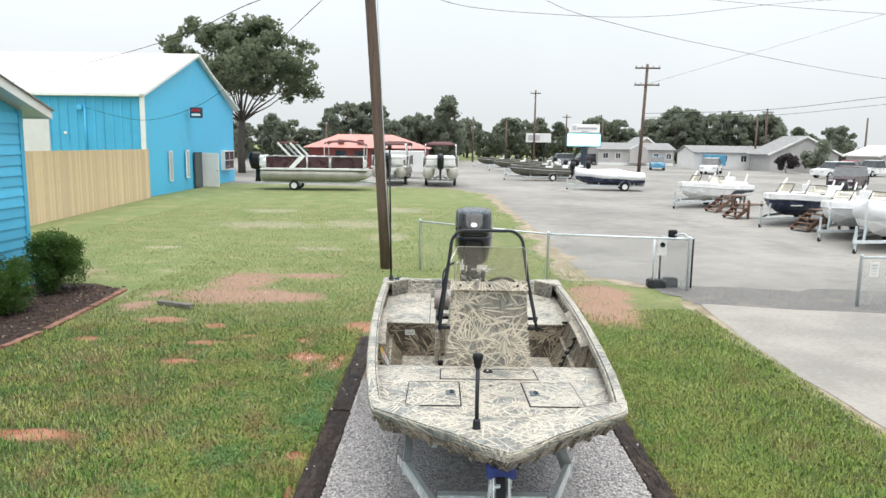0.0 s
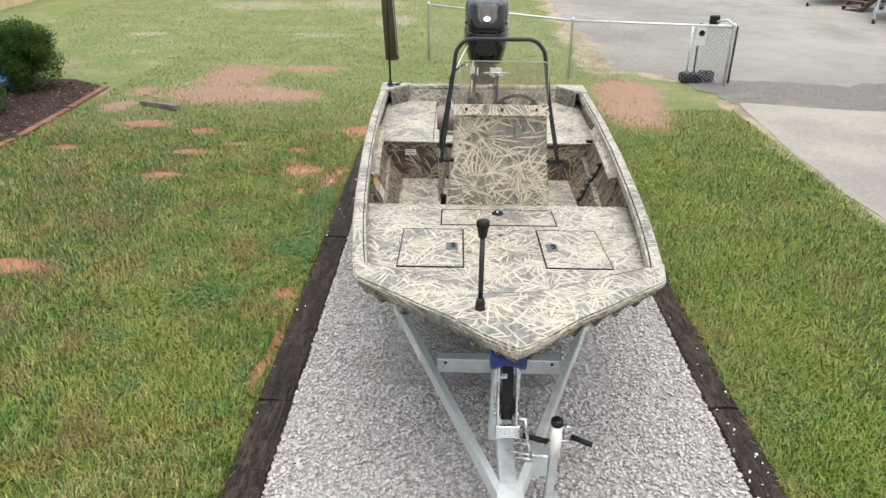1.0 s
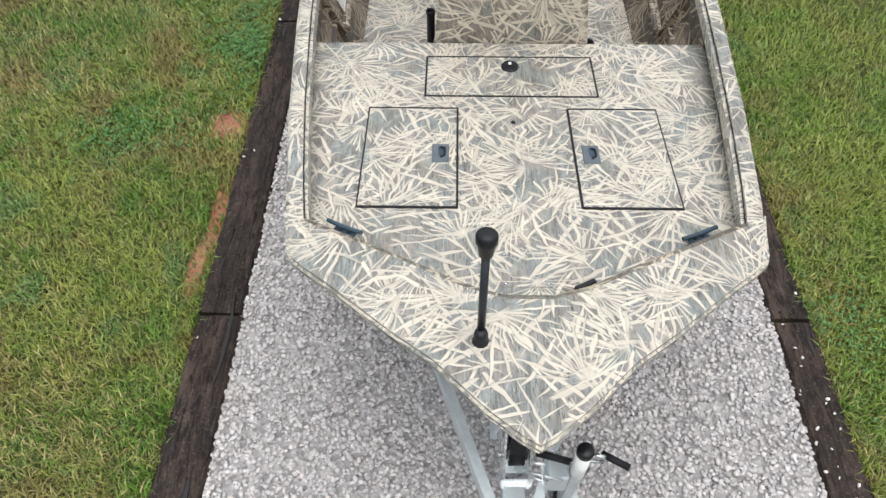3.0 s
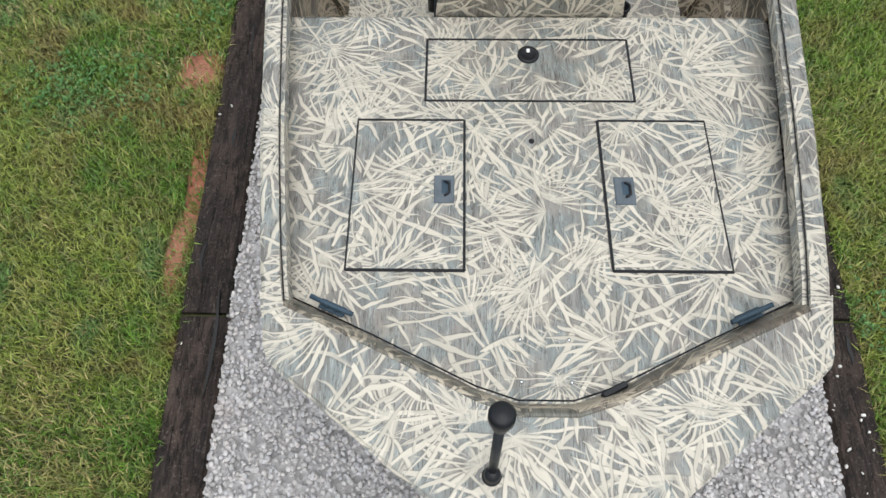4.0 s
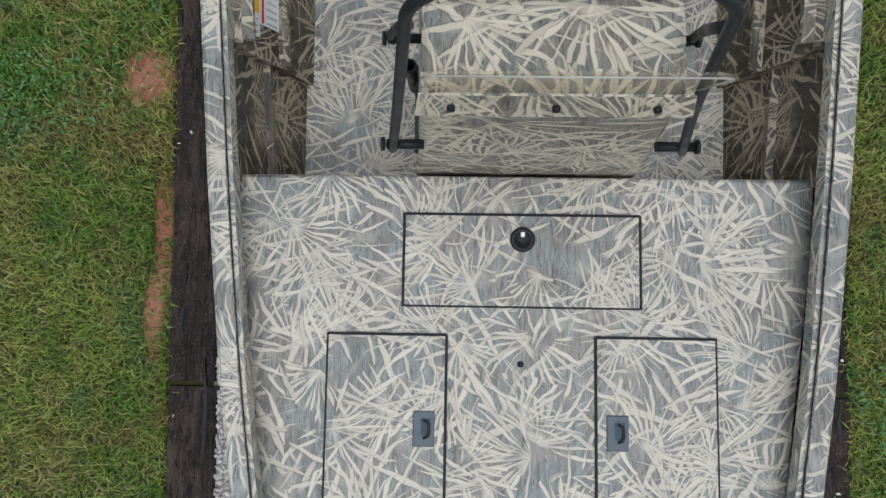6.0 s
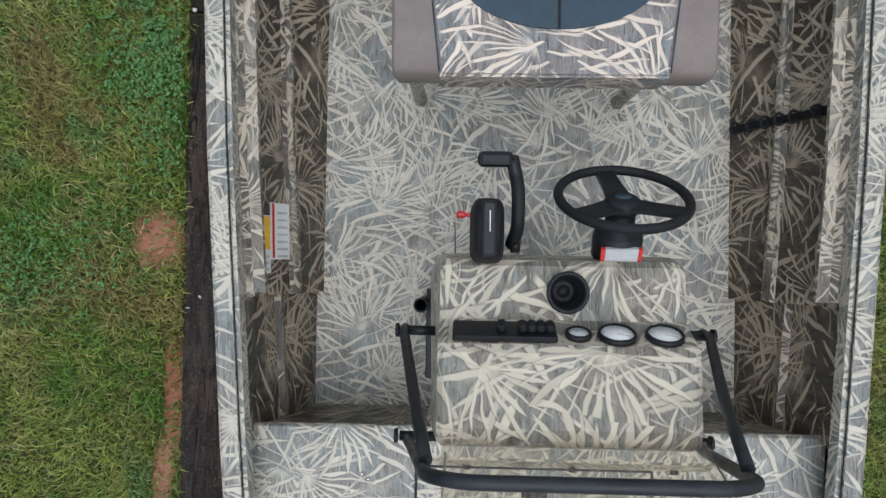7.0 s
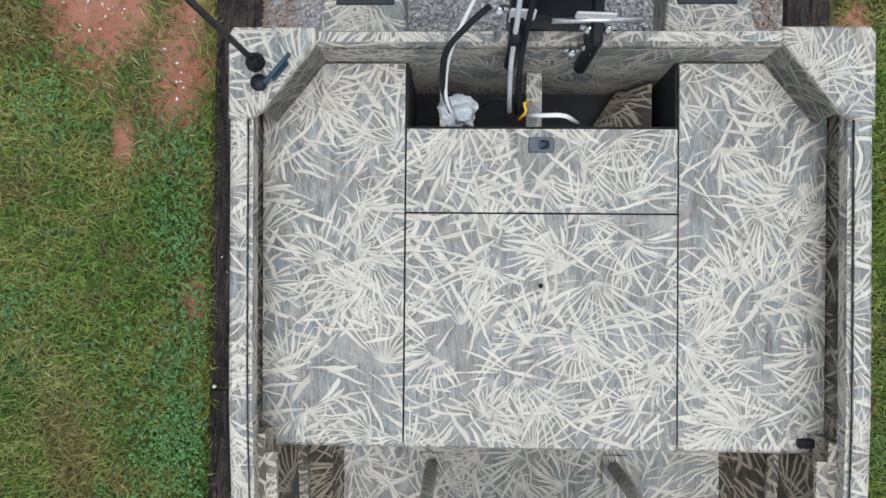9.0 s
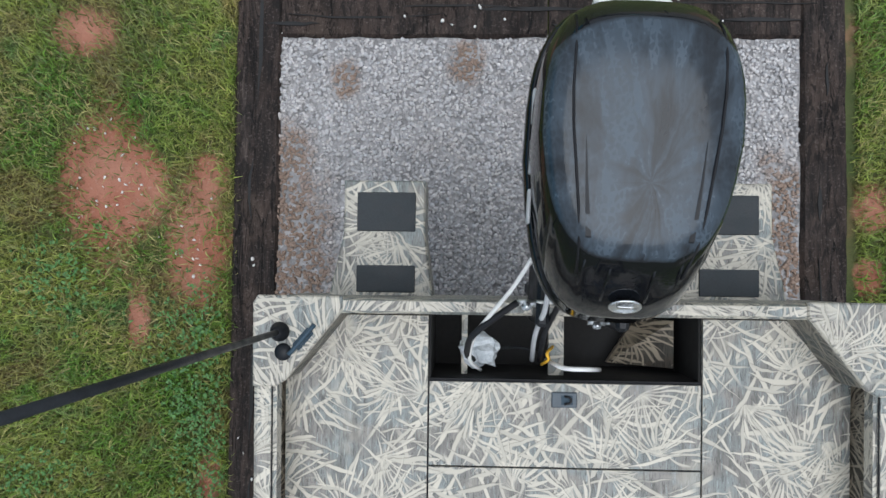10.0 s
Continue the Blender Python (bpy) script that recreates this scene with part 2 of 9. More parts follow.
def camo(name, cream, grey, dark, rough=0.42, size=1.0, layers=8, thin=0.0):
    """Printed grass-blade camouflage: pale blades over grey bark streaks."""
    def build(T):
        uv = T.node("ShaderNodeUVMap", uv_map="metres").outputs[0]
        n = T.node("ShaderNodeTexNoise")
        T.put(n.inputs["Vector"], uv)
        n.inputs["Scale"].default_value, n.inputs["Detail"].default_value = 2.6, 0.0
        c0 = T.node("ShaderNodeVectorMath", operation="SUBTRACT")
        T.put(c0.inputs[0], n.outputs["Color"])
        c0.inputs[1].default_value = (0.5, 0.5, 0.5)
        warp = T.node("ShaderNodeVectorMath", operation="MULTIPLY_ADD")
        T.put(warp.inputs[0], c0.outputs[0])
        warp.inputs[1].default_value = (0.10, 0.10, 0)
        T.put(warp.inputs[2], uv)
        n2 = T.node("ShaderNodeTexNoise")
        T.put(n2.inputs["Vector"], uv)
        n2.inputs["Scale"].default_value, n2.inputs["Detail"].default_value = 15.0, 1.0
        c2 = T.node("ShaderNodeVectorMath", operation="SUBTRACT")
        T.put(c2.inputs[0], n2.outputs["Color"])
        c2.inputs[1].default_value = (0.5, 0.5, 0.5)
        wob = T.node("ShaderNodeVectorMath", operation="MULTIPLY_ADD")
        T.put(wob.inputs[0], c2.outputs[0])
        wob.inputs[1].default_value = (0.021, 0.021, 0)
        T.put(wob.inputs[2], warp.outputs[0])
        bark = T.noise(T.scaled(uv, (38, 5, 1)), 1.0, 4, 0.6, 0.6)
        streak = T.ramp(T.noise(T.scaled(uv, (190, 20, 1)), 1.0, 3, 0.62, 0.9), 0.555, 0.64)
        crack = T.ramp(T.math("ABSOLUTE", T.math("SUBTRACT", T.noise(T.scaled(uv, (60, 7, 1)), 1.0, 2, 0.5, 1.2), 0.5)), 0.0, 0.02)
        patch = T.noise(uv, 6, 2)
        cool, warm = (grey[0] * 0.93, grey[1] * 1.03, grey[2] * 1.06), (grey[0] * 1.06, grey[1] * 0.98, grey[2] * 0.94)
        base = T.mix(T.ramp(patch, 0.42, 0.58), cool, warm)
        c = T.mix(T.ramp(bark, 0.3, 0.62), dark, base)
        c = T.mix(T.ramp(T.noise(uv, 9, 2), 0.35, 0.7, 0.0, 0.5), c, base)
        pale = T.ramp(T.noise(T.scaled(uv, (150, 14, 1)), 1.0, 3, 0.6, 0.7), 0.56, 0.66, 0.0, 0.75)
        c = T.mix(pale, c, tuple(1.45 * k for k in cool))
        c = T.mix(T.math("MULTIPLY", streak, 0.8), c, tuple(0.45 * k for k in dark))
        c = T.mix(T.math("MULTIPLY", T.math("SUBTRACT", 1.0, crack), 0.4), c, tuple(0.4 * k for k in dark))
        c = T.mix(T.ramp(T.noise(warp.outputs[0], 8, 3), 0.52, 0.72, 0.0, 0.5), c, tuple(0.72 * k for k in cream))
        for i in range(layers):
            fan = i > 3
            b = T.node("ShaderNodeGroup", node_tree=FANS if fan else BLADES)
            T.put(b.inputs["Vector"], wob.outputs[0])
            b.inputs["Seed"].default_value = 1.73 * i + 0.4
            b.inputs["Size"].default_value = size * (0.88 + 0.035 * i)
            if not fan:
                b.inputs["Angle"].default_value = ANGLES[i]
            low = (0.37 if fan else 0.49) + thin
            keep = T.ramp(T.noise(uv, (3.4 if fan else 2.6) + 0.45 * i, 1), low, low + 0.05)
            tone = T.mix(b.outputs["Tone"], tuple(0.75 * k for k in cream), cream)
            c = T.mix(T.math("MULTIPLY", T.math("MULTIPLY", b.outputs["Shade"], keep), 0.5), c, tuple(0.75 * k for k in dark))
            c = T.mix(T.math("MULTIPLY", b.outputs["Blade"], keep), c, tone)
        fine = T.noise(uv, 420, 2)
        r = T.ramp(T.noise(uv, 12, 3), 0.3, 0.7, rough - 0.1, rough + 0.12)
        return {"Base Color": c, "Roughness": r, "Normal": T.bump(fine, 0.12, 0.002)}
    return material(name, build)


CAMO = camo("camo_print", (0.565, 0.522, 0.434), (0.225, 0.226, 0.212), (0.108, 0.104, 0.094), size=0.86, thin=-0.022)
CAMO_BIG = camo("camo_print_tan", (0.585, 0.525, 0.415), (0.215, 0.202, 0.172), (0.085, 0.076, 0.060), size=0.74, thin=-0.05)
# darker copies of the print put the shade of sides and recesses into colour
CAMO_SHADED = camo("camo_print_shaded", (0.42, 0.355, 0.265), (0.076, 0.062, 0.045), (0.027, 0.022, 0.017), size=0.84, layers=7)
CAMO_HALF_SHADED = camo("camo_print_half_shaded", (0.46, 0.40, 0.305), (0.150, 0.135, 0.110), (0.060, 0.052, 0.040), size=0.80, layers=7)
CAMO_SEAT = camo("camo_vinyl", (0.70, 0.60, 0.50), (0.21, 0.20, 0.20), (0.09, 0.085, 0.082), rough=0.5, size=0.92, layers=6, thin=-0.01)
PADRUB = worn((0.015, 0.020, 0.024), (0.026, 0.033, 0.038), 14, 0.55, 0.3, spec=0.4)("grip_rubber")
LATCH = worn((0.075, 0.092, 0.108), (0.105, 0.125, 0.145), 16, 0.5, 0.15, spec=0.35)("slate_plastic")
RUBBER = worn((0.009, 0.009, 0.011), (0.017, 0.018, 0.021), 12, 0.6, 0.15, spec=0.22)("black_rubber")
PLASTIC = worn((0.007, 0.008, 0.010), (0.013, 0.014, 0.017), 9, 0.42, 0.12, spec=0.28)("black_plastic")
BARBLACK = worn((0.012, 0.014, 0.017), (0.022, 0.025, 0.030), 16, 0.45, 0.2, spec=0.35)("black_powder_coat")
SLATE = worn((0.028, 0.050, 0.072), (0.042, 0.072, 0.100), 14, 0.55, 0.2, spec=0.3)("slate_vinyl")
MAUVE = worn((0.23, 0.19, 0.175), (0.28, 0.235, 0.215), 14, 0.5, 0.2)("taupe_vinyl")
GALV = worn((0.56, 0.615, 0.64), (0.66, 0.715, 0.735), 9, 0.40, 0.06, metal=0.5, fine=24)("galvanised_steel")
STEEL = worn((0.55, 0.57, 0.58), (0.70, 0.71, 0.72), 20, 0.28, 0.06, metal=0.95)("bright_steel")
BLUERUB = worn((0.012, 0.028, 0.16), (0.02, 0.045, 0.22), 10, 0.45, 0.12)("blue_rubber")
WHITEPL = worn((0.72, 0.72, 0.70), (0.82, 0.82, 0.80), 10, 0.4, 0.05)("white_plastic")
GREYPL = worn((0.40, 0.41, 0.42), (0.52, 0.53, 0.54), 10, 0.45, 0.1)("grey_hose")
REDPL = worn((0.55, 0.02, 0.02), (0.68, 0.035, 0.03), 8, 0.35, 0.05)("red_plastic")
YELPL = worn((0.75, 0.42, 0.03), (0.82, 0.48, 0.05), 8, 0.5, 0.05)("yellow_sticker")
DARKIN = worn((0.010, 0.010, 0.011), (0.020, 0.019, 0.018), 6, 0.8, 0.1)("near_black")


def cowl_paint(T):
    v = T.coord("Object")
    mist = T.noise(T.scaled(v, (9, 2.2, 4)), 1.0, 5, 0.6, 0.7)
    n = T.node("ShaderNodeTexVoronoi", feature="F1")
    T.put(n.inputs["Vector"], T.scaled(v, (1, 0.75, 1)))
    n.inputs["Scale"].default_value = 95
    wet = T.ramp(T.noise(T.scaled(v, (12, 5, 5)), 1.0, 4, 0.6), 0.46, 0.60)
    drops = T.math("MULTIPLY", T.ramp(n.outputs["Distance"], 0.55, 0.25), wet)
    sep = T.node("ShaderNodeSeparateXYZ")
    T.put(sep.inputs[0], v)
    # pale top film: sky reflection painted into the base colour above this height
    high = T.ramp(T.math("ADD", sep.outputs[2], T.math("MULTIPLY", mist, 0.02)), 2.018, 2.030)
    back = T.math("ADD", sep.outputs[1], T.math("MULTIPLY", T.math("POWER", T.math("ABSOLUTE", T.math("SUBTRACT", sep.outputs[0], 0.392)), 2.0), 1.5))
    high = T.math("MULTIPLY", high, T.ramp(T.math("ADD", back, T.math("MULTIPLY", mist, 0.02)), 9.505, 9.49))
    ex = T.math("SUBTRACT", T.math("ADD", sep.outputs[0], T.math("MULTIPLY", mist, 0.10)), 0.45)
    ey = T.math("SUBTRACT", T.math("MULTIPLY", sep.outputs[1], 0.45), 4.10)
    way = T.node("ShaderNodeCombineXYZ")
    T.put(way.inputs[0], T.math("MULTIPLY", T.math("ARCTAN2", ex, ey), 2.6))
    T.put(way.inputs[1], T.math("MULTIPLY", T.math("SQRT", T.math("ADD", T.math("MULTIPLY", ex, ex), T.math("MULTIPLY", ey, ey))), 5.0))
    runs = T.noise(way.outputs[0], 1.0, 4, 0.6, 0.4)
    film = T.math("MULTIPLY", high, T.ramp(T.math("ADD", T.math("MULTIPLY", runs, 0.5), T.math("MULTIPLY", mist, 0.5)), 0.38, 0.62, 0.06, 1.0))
    cell = T.node("ShaderNodeTexVoronoi", feature="DISTANCE_TO_EDGE")
    T.put(cell.inputs["Vector"], T.scaled(v, (1, 0.7, 1)))
    cell.inputs["Scale"].default_value = 70
    beads = T.math("MULTIPLY", T.ramp(cell.outputs["Distance"], 0.10, 0.22), T.ramp(T.noise(v, 7, 3), 0.42, 0.56))
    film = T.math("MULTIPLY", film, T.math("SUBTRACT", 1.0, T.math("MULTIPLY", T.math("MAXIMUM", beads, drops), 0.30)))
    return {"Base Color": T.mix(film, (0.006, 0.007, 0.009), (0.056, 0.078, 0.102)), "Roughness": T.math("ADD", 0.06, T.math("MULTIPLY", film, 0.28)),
            "Normal": T.bump(drops, 0.06, 0.002)}


COWL = material("wet_gloss_painted_sky", cowl_paint, **{"Specular IOR Level": 0.42})


def tie_wood(T):
    v = T.coord("Object")
    g = T.noise(T.scaled(v, (60, 5, 60)), 1.0, 6, 0.7, 0.6)
    m = T.noise(T.scaled(v, (9, 2.2, 9)), 1.0, 5, 0.65, 1.0)
    cr = T.ramp(T.math("ABSOLUTE", T.math("SUBTRACT", T.noise(T.scaled(v, (8, 0.6, 8)), 1.0, 4, 0.6, 1.2), 0.5)), 0.0, 0.007)
    p = T.noise(v, 3.0, 4)
    c = T.mix(T.ramp(g, 0.3, 0.72), (0.010, 0.0070, 0.006), (0.032, 0.022, 0.018))
    c = T.mix(T.ramp(m, 0.45, 0.62, 0.0, 0.75), c, (0.062, 0.043, 0.035))
    c = T.mix(T.ramp(p, 0.52, 0.70, 0.0, 0.6), c, (0.085, 0.062, 0.050))
    c = T.mix(T.ramp(T.noise(T.scaled(v, (22, 1.6, 22)), 1.0, 4, 0.7, 0.5), 0.60, 0.72, 0.0, 0.55), c, (0.13, 0.10, 0.085))
    c = T.mix(T.math("SUBTRACT", 1.0, cr), c, (0.005, 0.004, 0.004))
    c = T.mix(T.ramp(T.noise(v, 75, 3, 0.7), 0.55, 0.68, 0.0, 0.6), c, (0.135, 0.108, 0.096))
    c = T.mix(T.ramp(T.noise(T.scaled(v, (30, 9, 30)), 1.0, 5, 0.75, 0.8), 0.50, 0.60, 0.0, 0.85), c, (0.008, 0.006, 0.005))
    h = T.math("ADD", T.math("MULTIPLY", g, 0.5), T.math("ADD", cr, T.math("MULTIPLY", m, 0.8)))
    return {"Base Color": c, "Roughness": T.ramp(p, 0.3, 0.7, 0.65, 0.92), "Specular IOR Level": 0.3, "Normal": T.bump(h, 1.0, 0.02)}


TIE = material("creosoted_wood", tie_wood)


def stone_mat(T):
    i = T.island()
    v = T.place()
    f = T.noise(v, 240, 3)
    warm = T.ramp(T.math("FRACT", T.math("MULTIPLY", i, 7.7)), 0.0, 1.0)
    c = T.mix(warm, (0.56, 0.548, 0.556), (0.665, 0.625, 0.605))
    k = T.math("ADD", 0.62, T.math("MULTIPLY", i, 0.43))
    n = T.node("ShaderNodeVectorMath", operation="SCALE")
    T.put(n.inputs[0], c)
    T.put(n.inputs["Scale"], k)
    c = T.mix(T.ramp(f, 0.4, 0.7, 0.0, 0.18), n.outputs[0], (0.22, 0.21, 0.21))
    dirt = T.ramp(T.noise(v, 1.3, 2), 0.58, 0.74, 0.0, 0.35)
    sep = T.node("ShaderNodeSeparateXYZ")
    T.put(sep.inputs[0], v)
    rag = T.math("MULTIPLY", T.noise(v, 9, 3), 1.3)
    for cx, cy, rx, ry in ((-0.90, 8.95, 0.22, 0.50), (-0.91, 9.47, 0.13, 0.18), (0.0, 10.0, 0.09, 0.13), (1.62, 9.0, 0.16, 0.5), (-0.62, 9.9, 0.07, 0.10)):
        dx = T.math("DIVIDE", T.math("SUBTRACT", sep.outputs[0], cx), rx)
        dy = T.math("DIVIDE", T.math("SUBTRACT", sep.outputs[1], cy), ry)
        d = T.math("SQRT", T.math("ADD", T.math("MULTIPLY", dx, dx), T.math("MULTIPLY", dy, dy)))
        dirt = T.math("MAXIMUM", dirt, T.ramp(T.math("ADD", d, rag), 2.05, 1.25, 0.0, 0.85))
    c = T.mix(dirt, c, (0.24, 0.150, 0.095))
    return {"Base Color": c, "Roughness": 0.75, "Normal": T.bump(f, 0.3, 0.004)}


STONE = material("crushed_granite", stone_mat)


def bed_mat(T):
    v = T.place()
    n = T.node("ShaderNodeTexVoronoi", feature="F1")
    T.put(n.inputs["Vector"], v)
    n.inputs["Scale"].default_value = 38
    s = T.node("ShaderNodeSeparateColor")
    T.put(s.inputs[0], n.outputs["Color"])
    c = T.mix(s.outputs[0], (0.20, 0.193, 0.192), (0.42, 0.405, 0.402))
    return {"Base Color": c, "Roughness": 0.85, "Normal": T.bump(n.outputs["Distance"], 0.8, 0.02)}


BED = material("gravel_bed", bed_mat)


# bare red patches of the lawn: middle and half sizes
CLAYS = [(-3.95, 13.25, 1.15, 0.72), (-4.15, 14.7, 0.65, 0.95), (-2.85, 13.15, 0.62, 0.45), (-2.9, 15.35, 0.75, 0.32), (-4.55, 11.33, 0.42, 0.18), (-5.42, 12.3, 0.28, 0.40), (-5.4, 13.3, 0.2, 0.35),
         (-5.23, 10.15, 0.22, 0.12), (-3.6, 10.98, 0.2, 0.16), (-2.9, 10.39, 0.2, 0.12), (-3.37, 10.03, 0.34, 0.13), (-1.90, 9.33, 0.25, 0.42), (-1.40, 9.0, 0.17, 0.33), (-1.70, 9.35, 0.15, 0.22), (-1.34, 6.26, 0.13, 0.15),
         (-1.29, 5.10, 0.05, 0.2), (-1.25, 5.5, 0.05, 0.28), (-1.30, 7.8, 0.07, 0.14), (-1.70, 8.64, 0.06, 0.17), (-2.03, 10.15, 0.18, 0.14), (-1.34, 9.38, 0.1, 0.13), (-4.05, 6.7, 0.42, 0.15), (-3.46, 9.12, 0.28, 0.11),
         (-1.30, 11.0, 0.30, 0.36), (3.0, 12.5, 0.62, 1.15), (3.15, 13.9, 0.62, 0.85), (2.08, 9.25, 0.09, 0.12), (2.06, 8.9, 0.07, 0.1)]
# pale sandy wear further off: middle and half sizes
SANDS = [(-6.2, 25.0, 2.3, 1.3), (-2.9, 25.6, 1.7, 1.6), (-7.3, 30.0, 1.4, 1.0), (-7.7, 19.3, 0.6, 0.35), (-3.4, 19.4, 0.9, 0.5), (-1.7, 22.0, 0.7, 1.3), (-2.0, 31.0, 1.6, 1.4)]


def lawn_mat(T):
    v = T.place()
    big, mid, fine = T.noise(v, 0.16, 3), T.noise(v, 1.1, 4), T.noise(v, 26, 4, 0.7)
    sep = T.node("ShaderNodeSeparateXYZ")
    T.put(sep.inputs[0], v)
    c = T.mix(T.ramp(mid, 0.33, 0.68), (0.036, 0.058, 0.012), (0.084, 0.086, 0.026))
    c = T.mix(T.ramp(T.noise(v, 1.9, 4, 0.6), 0.50, 0.66, 0.0, 0.8), c, (0.130, 0.070, 0.034))
    c = T.mix(T.ramp(T.noise(v, 2.6, 2), 0.60, 0.70, 0.0, 0.7), c, (0.040, 0.092, 0.024))
    c = T.mix(T.ramp(fine, 0.35, 0.65, 0.0, 0.4), c, (0.034, 0.054, 0.012))
    # far tones: yellower grass, with grazing light and haze paled into the colour
    dry = T.mix(T.ramp(mid, 0.35, 0.65), (0.140, 0.185, 0.058), (0.215, 0.235, 0.094))
    dry = T.mix(T.ramp(T.noise(v, 0.45, 4), 0.52, 0.64, 0.0, 0.8), dry, (0.135, 0.195, 0.058))
    dry = T.mix(T.ramp(T.noise(v, 14, 5, 0.75), 0.46, 0.60, 0.0, 0.55), dry, (0.092, 0.130, 0.038))
    dry = T.mix(T.ramp(T.noise(v, 5.5, 5, 0.75), 0.50, 0.62, 0.0, 0.6), dry, (0.225, 0.225, 0.105))
    worn_out = T.ramp(T.noise(v, 1.1, 6, 0.72), 0.58, 0.66, 0.0, 0.45)
    tatter = T.math("ADD", T.math("MULTIPLY", T.noise(v, 1.3, 5, 0.7), 1.6), T.math("MULTIPLY", T.noise(v, 9, 4, 0.75), 0.9))
    for cx, cy, rx, ry in SANDS:
        dx = T.math("DIVIDE", T.math("SUBTRACT", sep.outputs[0], cx), rx)
        dy = T.math("DIVIDE", T.math("SUBTRACT", sep.outputs[1], cy), ry)
        d = T.math("SQRT", T.math("ADD", T.math("MULTIPLY", dx, dx), T.math("MULTIPLY", dy, dy)))
        worn_out = T.math("MAXIMUM", worn_out, T.ramp(T.math("ADD", d, tatter), 2.35, 1.65, 0.0, 0.62))
    dry = T.mix(worn_out, dry, (0.36, 0.325, 0.245))
    away = T.ramp(T.math("ADD", sep.outputs[1], T.math("MULTIPLY", big, 6.0)), 11.0, 18.0)
    c = T.mix(away, c, dry)
    rag = T.math("ADD", T.math("MULTIPLY", T.noise(v, 3.2, 4, 0.65), 1.2), T.math("MULTIPLY", T.noise(v, 22, 4, 0.75), 0.8))
    bare = T.math("MULTIPLY", T.ramp(T.noise(v, 0.55, 5, 0.6), 0.60, 0.68), T.math("MULTIPLY", T.ramp(T.noise(v, 9, 3), 0.35, 0.55), 0.5))
    for cx, cy, rx, ry in CLAYS:
        dx = T.math("DIVIDE", T.math("SUBTRACT", sep.outputs[0], cx), rx)
        dy = T.math("DIVIDE", T.math("SUBTRACT", sep.outputs[1], cy), ry)
        d = T.math("SQRT", T.math("ADD", T.math("MULTIPLY", dx, dx), T.math("MULTIPLY", dy, dy)))
        bare = T.math("MAXIMUM", bare, T.ramp(T.math("ADD", d, rag), 2.25, 1.75))
    clay = T.mix(T.ramp(T.noise(v, 2.2, 4), 0.3, 0.7), (0.29, 0.100, 0.058), (0.37, 0.170, 0.112))
    clay = T.mix(T.ramp(T.noise(v, 45, 4, 0.7), 0.58, 0.72, 0.0, 0.7), clay, (0.50, 0.38, 0.31))
    tan = T.mix(T.ramp(T.noise(v, 30, 4, 0.7), 0.45, 0.65), (0.235, 0.150, 0.104), (0.385, 0.290, 0.225))
    clay = T.mix(T.ramp(sep.outputs[1], 10.6, 12.2, 0.0, 0.8), clay, tan)
    c = T.mix(bare, c, clay)
    return {"Base Color": c, "Roughness": 0.9, "Normal": T.bump(fine, 0.6, 0.03)}


LAWN = material("lawn", lawn_mat)


def grass_mat(T):
    v, i = T.place(), T.island()
    mid = T.noise(v, 1.3, 5, 0.65)
    c = T.mix(T.ramp(mid, 0.40, 0.60), (0.092, 0.200, 0.020), (0.240, 0.285, 0.052))
    c = T.mix(T.ramp(T.noise(v, 2.6, 2), 0.56, 0.68, 0.0, 0.75), c, (0.080, 0.205, 0.052))
    sep = T.node("ShaderNodeSeparateXYZ")
    T.put(sep.inputs[0], v)
    dry = T.math("ADD", T.math("FRACT", T.math("MULTIPLY", i, 9.1)), T.ramp(T.noise(v, 0.9, 3), 0.45, 0.7, 0.0, 0.35))
    # more dry-toned blades further off, to go with the paled lawn
    dry = T.math("ADD", dry, T.ramp(sep.outputs[1], 13.0, 20.0, 0.0, 0.3))
    c = T.mix(T.ramp(dry, 0.76, 1.08, 0.0, 0.85), c, (0.42, 0.34, 0.15))
    c = T.mix(T.ramp(T.noise(v, 1.9, 4, 0.6), 0.50, 0.64, 0.0, 0.65), c, (0.245, 0.180, 0.066))
    c = T.mix(T.ramp(T.noise(T.scaled(v, (1, 1, 0)), 4.3, 4, 0.7), 0.52, 0.64, 0.0, 0.55), c, (0.300, 0.275, 0.085))
    c = T.mix(T.ramp(sep.outputs[0], 1.8, 2.6, 0.0, 0.5), c, (0.175, 0.275, 0.028))
    # far blades take on the lawn's painted haze
    c = T.mix(T.ramp(sep.outputs[1], 9.0, 16.0, 0.0, 0.75), c, (0.262, 0.292, 0.098))
    n = T.node("ShaderNodeVectorMath", operation="SCALE")
    T.put(n.inputs[0], c)
    T.put(n.inputs["Scale"], T.math("ADD", 0.42, T.math("MULTIPLY", T.math("FRACT", T.math("MULTIPLY", i, 3.7)), 0.98)))
    return {"Base Color": n.outputs[0], "Roughness": 0.45}


GRASS = material("grass_blades", grass_mat)


